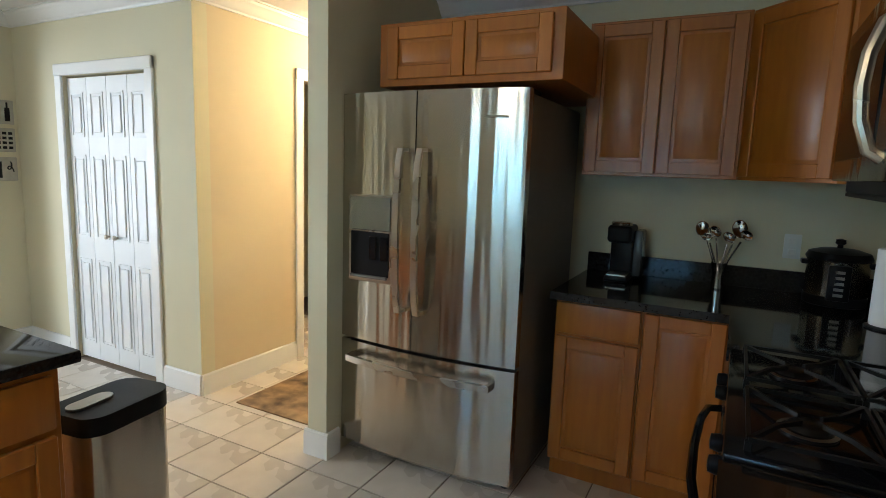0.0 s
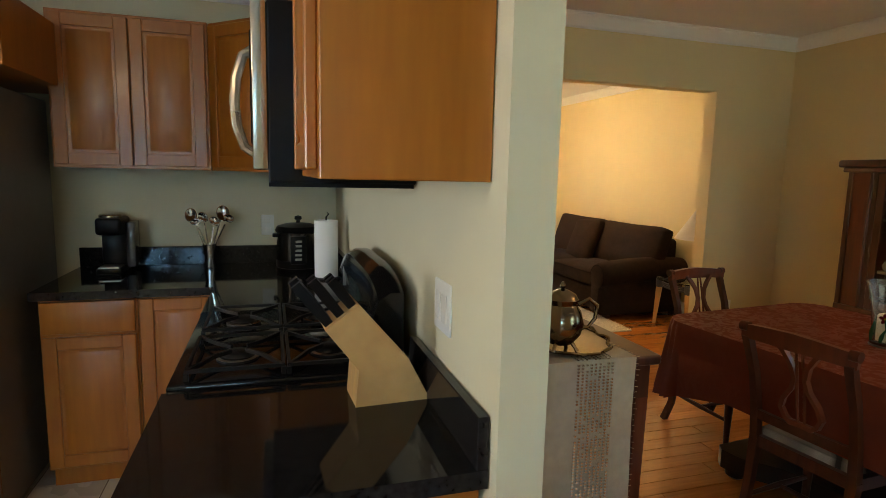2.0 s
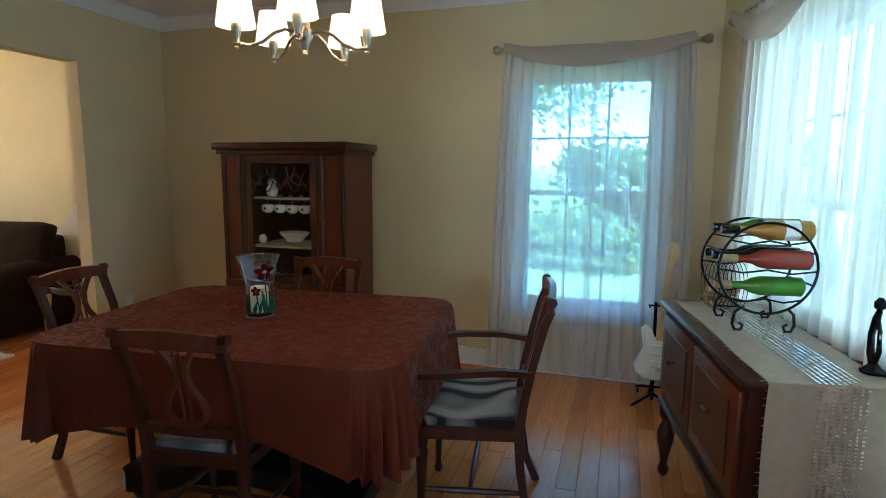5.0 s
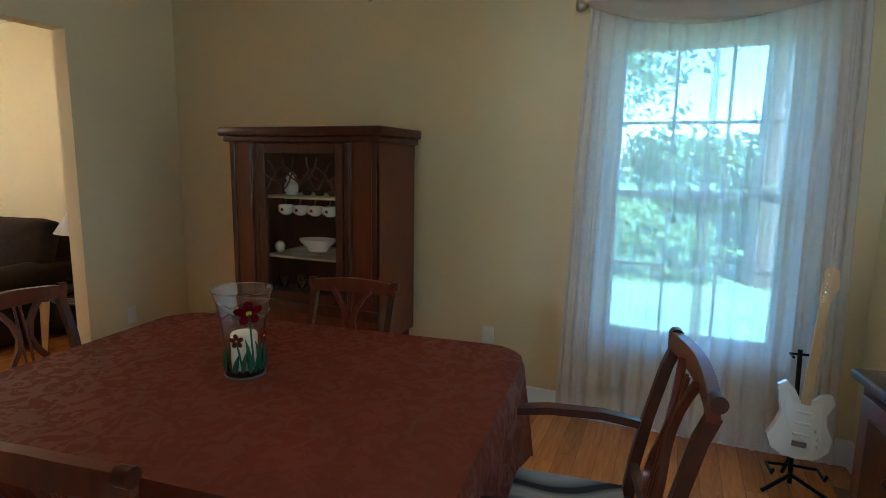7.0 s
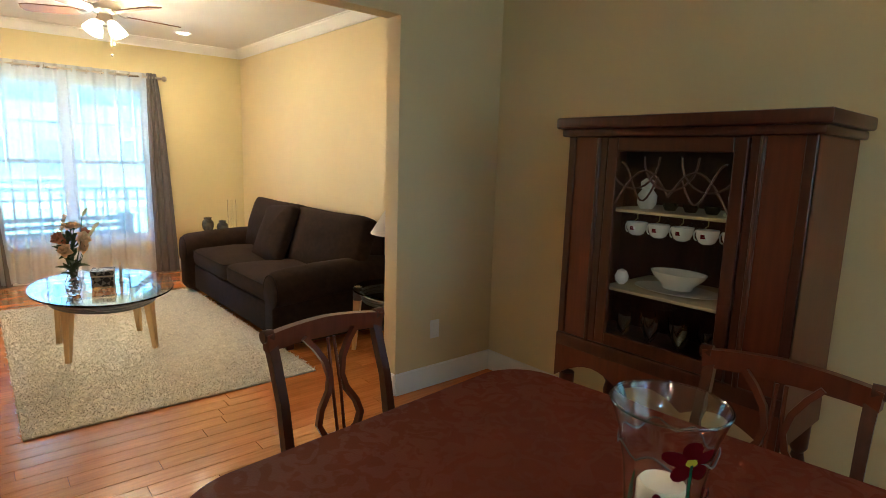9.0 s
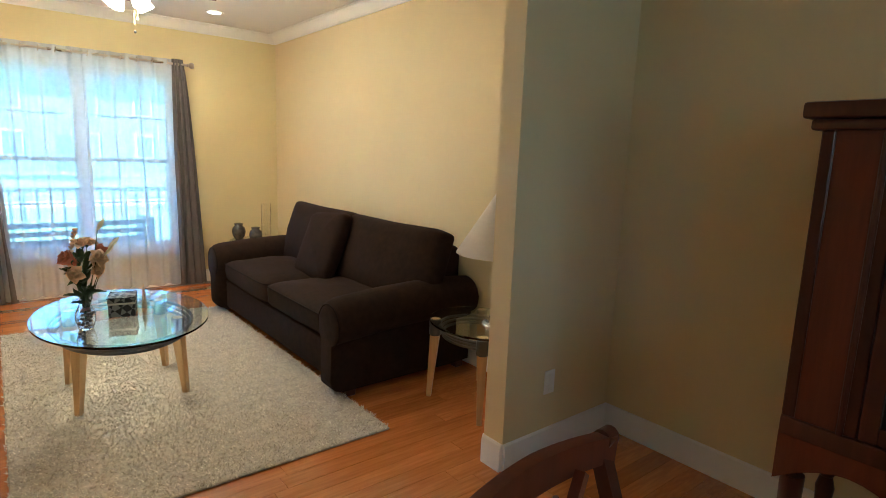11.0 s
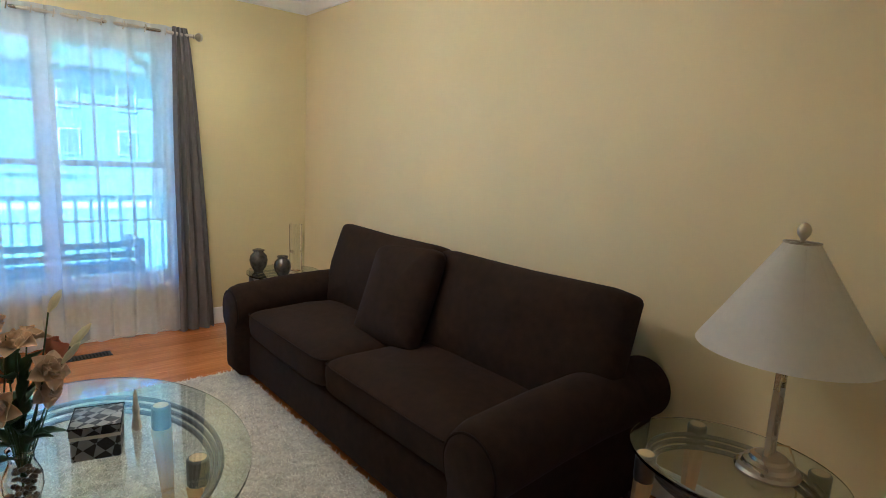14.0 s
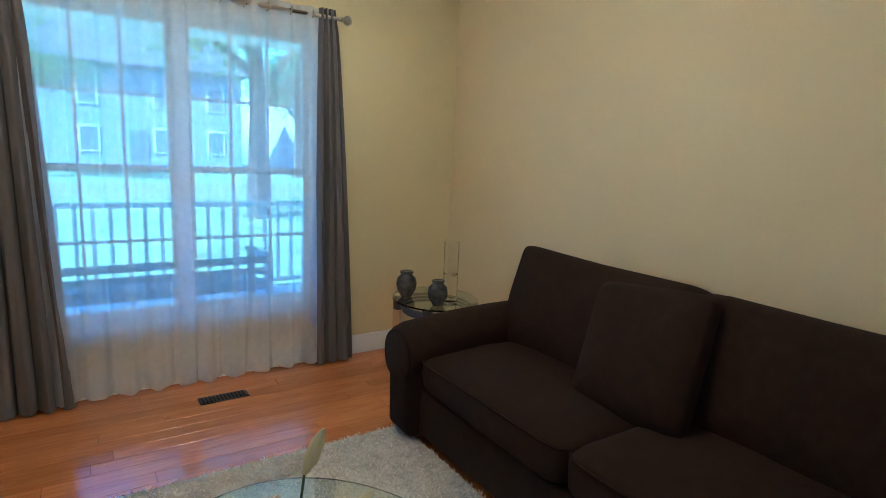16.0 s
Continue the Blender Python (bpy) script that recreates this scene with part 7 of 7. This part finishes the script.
# curtains
RY, RZ = LR_N - 0.11, 2.155
NM = AT((0, RY, 0))
nc = thing("grommet_curtains", "white sheers between dark grey grommet drapes", "curtains", NM)
rod_with_ends(nc, 3.38, 5.175, RZ, 0.012, M_NICKEL)
part("drape", folds(3.41, 3.61, 3.38, 3.73, 0.015, 2.20, 4, 0.032), M_CURTAIN, nc, "dark grey drape", smooth=80)
part("drape", folds(5.04, 5.14, 5.01, 5.29, 0.015, 2.20, 3.5, 0.032, 0.8), M_CURTAIN, nc, "dark grey drape", smooth=80)
for x0, x1, ph in ((3.60, 4.31, 0.2), (4.30, 5.06, 1.4)):
    part("sheer_panel", folds(x0, x1, x0 - 0.01, x1 + 0.01, 0.035, 2.195, 5, 0.026, ph, hem=0.006), M_SHEERW, nc, "white voile panel", smooth=80)
    for k in range(6):
        x = x0 + (x1 - x0) * (k + 0.5) / 6
        part("grommet", tube([(x + 0.004 * math.sin(q), 0.024 * math.cos(q) - 0.002, RZ + 0.024 * math.sin(q)) for q in [2 * math.pi * i / 20 for i in range(20)]], 0.004, 6, closed=True), M_NICKEL, nc)
for k in range(5):
    a = 3.70 + 0.265 * k
    part("rod_section", tube([(a, -0.006, RZ), (a + 0.07, -0.006, RZ)], 0.0125, 10), M_NICKEL, nc)

# ceiling fan
FX, FY = 4.40, 7.65
fan = thing("ceiling_fan", "five-blade wooden ceiling fan with lit glass shades", "ceiling fan", AT((FX, FY, 0)))
C = LR_C
part("canopy", lathe([(0.065, C), (0.068, C - 0.012), (0.05, C - 0.045), (0.03, C - 0.055)], 24), M_NICKEL, fan)
part("motor", lathe([(0.03, C - 0.055), (0.035, C - 0.07), (0.105, C - 0.085), (0.115, C - 0.11), (0.110, C - 0.15), (0.06, C - 0.175), (0.045, C - 0.18)], 32), M_NICKEL, fan)
part("switch_housing", lathe([(0.05, C - 0.18), (0.055, C - 0.20), (0.05, C - 0.235), (0.03, C - 0.245)], 24), M_NICKEL, fan)
for k in range(5):
    a = radians(72 * k + 8)
    m = Matrix.Rotation(a, 4, "Z")
    blade = part("blade", soften(prism([(0.17, -0.045), (0.24, -0.062), (0.50, -0.070), (0.555, -0.055), (0.57, 0.0), (0.555, 0.055), (0.50, 0.070), (0.24, 0.062), (0.17, 0.045)], -0.004, 0.004), 0.002, 1, 50), M_FANWOOD, fan, "dark wooden blade", m=m @ AT((0, 0, C - 0.165)) @ Matrix.Rotation(radians(11), 4, "X"))
    part("blade_iron", bar([(0.08, 0, 0.012), (0.14, 0, -0.010), (0.22, 0, 0.006)], [0.03, 0.05, 0.07], 0.006), M_NICKEL, blade)
M_LITGLASS = glow("lit_fan_glass", (1.0, 0.80, 0.50), 1.3, (0.9, 0.88, 0.8))
for k in range(4):
    a = radians(90 * k + 25)
    c, s = math.cos(a), math.sin(a)
    holder = part("lamp_holder", tube([(0.03 * c, 0.03 * s, C - 0.225), (0.075 * c, 0.075 * s, C - 0.235)], 0.014, 10), M_NICKEL, fan)
    sm = AT((0.075 * c, 0.075 * s, C - 0.235)) @ Vector((-0.55 * c, -0.55 * s, 0.8)).to_track_quat("Z", "Y").to_matrix().to_4x4()
    part("shade", lathe([(0.018, 0.0), (0.034, -0.025), (0.045, -0.06), (0.052, -0.095), (0.044, -0.094), (0.01, -0.08)], 20), M_LITGLASS, holder, "lit white glass shade", m=sm)
    bulb("fan_light", (FX + 0.15 * c, FY + 0.15 * s, C - 0.37), 1.75, (1.0, 0.72, 0.39), 0.05)
for k, (x, y, q) in enumerate(((0.03, -0.02, 0.22), (0.055, 0.02, 0.13))):
    part("pull_chain", tube([(x, y, C - 0.245), (x, y, C - 0.245 - q)], 0.0015, 5), M_BRASS, fan)
    part("pull_ball", lathe([(0.002, 0), (0.008, 0.006), (0.008, 0.014), (0.002, 0.02)], 10, at=(x, y, C - 0.265 - q)), M_GUN, fan)

# recessed lamps, vent
M_CAN = glow("lit_recessed_lens", (1.0, 0.82, 0.55), 2.0)
for x, y in ((3.42, 8.75), (5.30, 8.85), (3.42, 6.2), (5.30, 6.2)):
    rl = thing("recessed_light", "lit round recessed ceiling light", "ceiling light", AT((x, y, LR_C)), "recessed lights")
    part("trim_ring", lathe([(0.055, -0.004), (0.075, -0.006), (0.080, -0.002), (0.080, 0.0), (0.055, 0.0)], 28, cap=False), M_TRIM, rl)
    part("lens", lathe([(0.02, -0.003), (0.056, -0.003), (0.056, -0.001), (0.02, -0.001)], 28), M_CAN, rl)
    d = bpy.data.lights.new("recessed_beam", "SPOT")
    d.energy, d.color, d.spot_size, d.spot_blend, d.shadow_soft_size = 1.8, (1.0, 0.72, 0.39), radians(140), 0.8, 0.05
    ob = new("recessed_beam", d)
    ob.location = (x, y, LR_C - 0.02)
vent = thing("floor_vent", "brown metal floor vent in the planks", "vent", AT((4.42, 9.12, 0.0)) @ Matrix.Rotation(radians(1), 4, "Z"), kind="structure")
part("frame", soften(box(-0.13, -0.045, 0.0, 0.13, 0.045, 0.005), 0.002, 1), mat("vent_brown", (0.06, 0.045, 0.03), 0.4, metal=0.5), vent)
for k in range(12):
    part("louvre", box(-0.115 + 0.0195 * k, -0.035, 0.005, -0.105 + 0.0195 * k, 0.035, 0.008), M_BLACKMAT, vent)
# ---- outdoors ----
M_GRASS = mat("lawn", (0.17, 0.21, 0.08), 0.95, var=0.4, scale=3, bump=0.4, bscale=40)
M_ROAD = mat("asphalt", (0.16, 0.16, 0.155), 0.9, var=0.2, scale=20, bump=0.3)
M_CONC = mat("concrete", (0.50, 0.49, 0.47), 0.85, var=0.15, scale=5, bump=0.2)
M_SIDING = mat("grey_siding", (0.25, 0.28, 0.31), 0.8, var=0.08, scale=3)
M_FARPANE = mat("far_window", (0.17, 0.19, 0.21), 0.2, var=0.1)
M_ROOF = mat("dark_shingles", (0.08, 0.08, 0.085), 0.9, var=0.3, scale=10, bump=0.3)
M_BARK = mat("bark", (0.11, 0.08, 0.055), 0.95, var=0.4, scale=12, bump=0.6, bscale=30)
M_FOL = sheer("foliage", (0.24, 0.32, 0.13), 0.05)
solid("ground", box(-160, -160, -0.75, 160, 160, -0.35), M_GRASS, "green lawn round the house", "ground", "structure")
solid("road", box(-160, 24, -0.35, 160, 31, -0.335), M_ROAD, "grey asphalt street in front of the house", "road", "structure")
solid("pavement", box(-160, 21.5, -0.35, 160, 23, -0.32), M_CONC, "pale concrete pavement along the street", "pavement", "structure")
porch = solid("porch_floor", box(1.0, LR_N + 0.15, -0.30, 8.0, LR_N + 2.3, -0.06), M_CONC, "pale porch floor outside the window", "porch", "structure")
solid("porch_roof", box(1.0, LR_N + 0.15, 2.35, 8.0, LR_N + 2.5, 2.47), M_TRIM, "white porch roof", "roof", "structure")
PY = LR_N + 2.1
rl = thing("porch_railing", "white wooden porch railing", "railing", AT((0, PY, -0.06)))
part("top_rail", box(1.2, -0.03, 0.86, 7.9, 0.03, 0.91, 0.004), M_TRIM, rl)
part("bottom_rail", box(1.2, -0.02, 0.10, 7.9, 0.02, 0.14, 0.004), M_TRIM, rl)
bal = mesh_of(box(-0.016, -0.016, 0.14, 0.016, 0.016, 0.86), "baluster", M_TRIM, 35)
for k in range(50):
    ob = new("baluster", bal)
    ob.parent, ob.location = rl, (1.3 + 0.13 * k, 0, 0)
for x in (1.1, 3.1, 6.0, 8.0):
    p = thing("porch_post", "square white porch post", "post", AT((x, PY, -0.06)), "porch posts")
    part("shaft", box(-0.06, -0.06, 0, 0.06, 0.06, 2.42, 0.006), M_TRIM, p)
    part("plinth", box(-0.08, -0.08, 0, 0.08, 0.08, 0.14, 0.006), M_TRIM, p)
bn2 = thing("porch_bench", "slatted wooden porch bench with its back to the window", "bench", AT((4.28, LR_N + 0.85, -0.06)))
M_BENCH = mat("painted_bench", (0.14, 0.19, 0.24), 0.6, var=0.2)
for k in range(3):
    part("back_slat", box(-0.68, -0.26 - 0.012 * k, 0.45 + 0.085 * k, 0.68, -0.235 - 0.012 * k, 0.50 + 0.085 * k, 0.004), M_BENCH, bn2)
for k in range(4):
    part("seat_slat", box(-0.68, -0.18 + 0.11 * k, 0.40, 0.68, -0.09 + 0.11 * k, 0.425, 0.004), M_BENCH, bn2)
for x in (-0.66, 0.66):
    part("back_leg", box(x - 0.025, -0.27, 0.0, x + 0.025, -0.22, 0.69, 0.004), M_BENCH, bn2)
    part("front_leg", box(x - 0.025, 0.22, 0.0, x + 0.025, 0.27, 0.62, 0.004), M_BENCH, bn2)
    part("armrest", box(x - 0.035, -0.25, 0.62, x + 0.035, 0.29, 0.65, 0.004), M_BENCH, bn2)


def house(label, m, w, d, h, tone):
    ob = thing("house", label, "house", m)
    part("wall", box(-w / 2, 0, 0, w / 2, d, h), tone, ob)
    bm = bmesh.new()
    pts = [(-w / 2 - 0.5, -0.5, h), (w / 2 + 0.5, -0.5, h), (w / 2 + 0.5, d + 0.5, h), (-w / 2 - 0.5, d + 0.5, h), (-w / 2 - 0.5, d / 2, h + 2.8), (w / 2 + 0.5, d / 2, h + 2.8)]
    v = [bm.verts.new(p) for p in pts]
    for f in ((0, 1, 5, 4), (2, 3, 4, 5), (0, 4, 3), (1, 2, 5), (3, 2, 1, 0)):
        bm.faces.new([v[i] for i in f])
    part("roof", bm, M_ROOF, ob, smooth=None)
    for x in (-w / 3, -w / 9, w / 6, w / 2.6):
        for z in (0.9, 3.4):
            win = part("window", box(x - 0.5, -0.05, z, x + 0.5, 0, z + 1.4), M_TRIM, ob)
            part("pane", box(x - 0.42, -0.06, z + 0.08, x + 0.42, -0.0505, z + 1.32), M_FARPANE, win)
    part("door", box(w / 30, -0.05, 0, w / 30 + 0.95, 0, 2.1), M_FARPANE, ob)
    return ob


house("two-storey grey house across the street", AT((6, 42, -0.35)), 13, 8, 5.6, M_SIDING)
house("two-storey pale house across the street", AT((23, 44, -0.35)), 12, 8, 5.4, M_CONC)


def tree(label, at, height, spread, seed, low=0.3, name="tree"):
    r = random.Random(seed)
    ob = thing(name, label, name, AT(at))
    bm = tube([(0, 0, 0), (0.05, 0.02, height * 0.3), (-0.05, 0.08, height * 0.6), (0.1, 0, height * 0.85)], [height * 0.035, height * 0.026, height * 0.016, height * 0.005], 10)
    ends = [(0.0, 0.0, height * 0.85)]
    for k in range(12):
        a, z = r.uniform(0, 6.28), height * r.uniform(low, 0.75)
        q = spread * r.uniform(0.5, 1.0)
        e = (q * math.cos(a), q * math.sin(a), z + height * r.uniform(0.05, 0.22))
        tube([(0, 0, z), (e[0] * 0.5, e[1] * 0.5, z + (e[2] - z) * 0.65), e], [height * 0.012, height * 0.008, height * 0.003], 6, bm)
        ends.append(e)
    part("trunk", bm, M_BARK, ob)
    vs_, fs_ = [], []
    for e in ends:
        for _ in range(420):
            d = Vector((r.gauss(0, 1), r.gauss(0, 1), r.gauss(0, 0.7))) * spread * 0.20
            c, s = Vector(e) + d, r.uniform(0.05, 0.13)
            n = Vector((r.gauss(0, 1), r.gauss(0, 1), r.gauss(0, 1))).normalized()
            u = n.orthogonal().normalized() * s
            w = n.cross(u)
            b = len(vs_)
            vs_ += [c - u, c + w * 0.5, c + u, c - w * 0.5]
            fs_.append((b, b + 1, b + 2, b + 3))
    me = bpy.data.meshes.new("crown")
    me.from_pydata([tuple(v) for v in vs_], [], fs_)
    me.materials.append(M_FOL)
    crown_ob = new("crown", me)
    crown_ob.parent = ob
    tagged(crown_ob, kind="stuff")
    return ob


for k, (x, y, h, s) in enumerate(((9.5, 3.6, 7, 2.2), (12.5, 0.4, 8.5, 2.8), (16, 4.5, 9, 3.2), (10.8, -3.0, 7.5, 2.4), (7.0, -6.5, 7.5, 2.7), (3.4, -7.5, 8, 2.6), (-0.5, -8.5, 7, 2.3), (7.4, 19.5, 8, 2.7), (1.5, 34, 9, 3), (14, 36, 9, 3.2))):
    tree("leafy green tree on the lawn" if k < 7 else "leafy green tree beside the street", (x, y, -0.35), h, s, 40 + k)
for k, (x, y, h, s) in enumerate(((13.0, 1.2, 2.2, 1.5), (15.2, -0.9, 2.6, 1.7), (17.5, 6.4, 3.6, 1.9), (8.6, -5.0, 3.2, 1.7), (5.3, -5.6, 3.0, 1.6), (2.2, -5.8, 3.0, 1.6))):
    tree("dense leafy green bush on the lawn", (x, y, -0.35), h, s, 70 + k, 0.06, "bush")
# ---- floor pieces ----
def slab_mesh(name, w, d, h, edge, material):
    """A flat piece whose upper edges are eased."""
    me = bpy.data.meshes.new(name)
    x, y, e = w / 2, d / 2, edge
    v = [(-x, -y, -h), (x, -y, -h), (x, y, -h), (-x, y, -h), (-x, -y, -e), (x, -y, -e), (x, y, -e), (-x, y, -e), (-x + e, -y + e, 0), (x - e, -y + e, 0), (x - e, y - e, 0), (-x + e, y - e, 0)]
    f = [(0, 1, 5, 4), (1, 2, 6, 5), (2, 3, 7, 6), (3, 0, 4, 7), (4, 5, 9, 8), (5, 6, 10, 9), (6, 7, 11, 10), (7, 4, 8, 11), (8, 9, 10, 11)]
    me.from_pydata(v, [], f)
    me.materials.append(material)
    return me


PITCH, TILE_X, TILE_Y = 0.299, -0.64, 3.148
tile_mesh = slab_mesh("tile", PITCH - 0.006, PITCH - 0.006, 0.004, 0.0012, M_TILE)
rest = bmesh.new()
for i in range(-15, 11):
    for j in range(-16, 11):
        x, y = TILE_X + (i + 0.5) * PITCH, TILE_Y + (j + 0.5) * PITCH
        if not (-4.8 < x - 0.15 and x + 0.15 < COL_X0 + 0.06 and -1.5 < y - 0.15 and y < 6.2):
            continue
        if y > KIT_N and x > -0.2 or y > 3.76 and x < -1.2 and not (4.5 < y < 5.5 and x > -2.4):
            continue
        if -2.9 < x < 1.7 and 2.2 < y < 5.4:
            ob = new("tile", tile_mesh)
            ob.parent, ob.location = floor_kitchen, (x, y, 0)
        else:
            box(x - PITCH / 2 + 0.003, y - PITCH / 2 + 0.003, -0.004, x + PITCH / 2 - 0.003, y + PITCH / 2 - 0.003, 0, bm=rest)
far_tiles = part("tiles", rest, M_TILE, floor_kitchen, smooth=None)
tagged(far_tiles, kind="stuff")

rng = random.Random(4)
PLANK_W = 0.092
LENGTHS = (0.62, 0.88, 1.15, 1.4)
plank_meshes = [slab_mesh("plank", q - 0.0018, PLANK_W - 0.0016, 0.004, 0.0009, M_PLANK) for q in LENGTHS]
for floor, x0, x1, y0, y1 in ((floor_dining, COL_X0 + 0.05, EAST, DIN_N0 + 0.06 - 53 * PLANK_W, DIN_N0 + 0.06), (floor_living, 2.05, EAST, DIN_N0 + 0.06, LR_N)):
    y = y0 + PLANK_W / 2
    while y < y1 - PLANK_W / 3:
        start = x0 if floor is floor_living else max(x0, EAST - (S_Y + 0.1 - y) / math.tan(SLOPE) if y < S_Y + 0.1 else x0)
        x = start - rng.uniform(0, 0.6)
        while x < x1:
            k = rng.randrange(4)
            q = LENGTHS[k]
            a, b = max(x, start), min(x + q, x1)
            if b - a > 0.03:
                ob = new("plank", plank_meshes[k])
                ob.parent, ob.location = floor, ((a + b) / 2, y, rng.uniform(-0.0006, 0.0))
                ob.scale = ((b - a - 0.0018) / (q - 0.0018), 1, 1)
                if rng.random() < 0.5:
                    ob.rotation_euler = (0, 0, math.pi)
            x += q
        y += PLANK_W
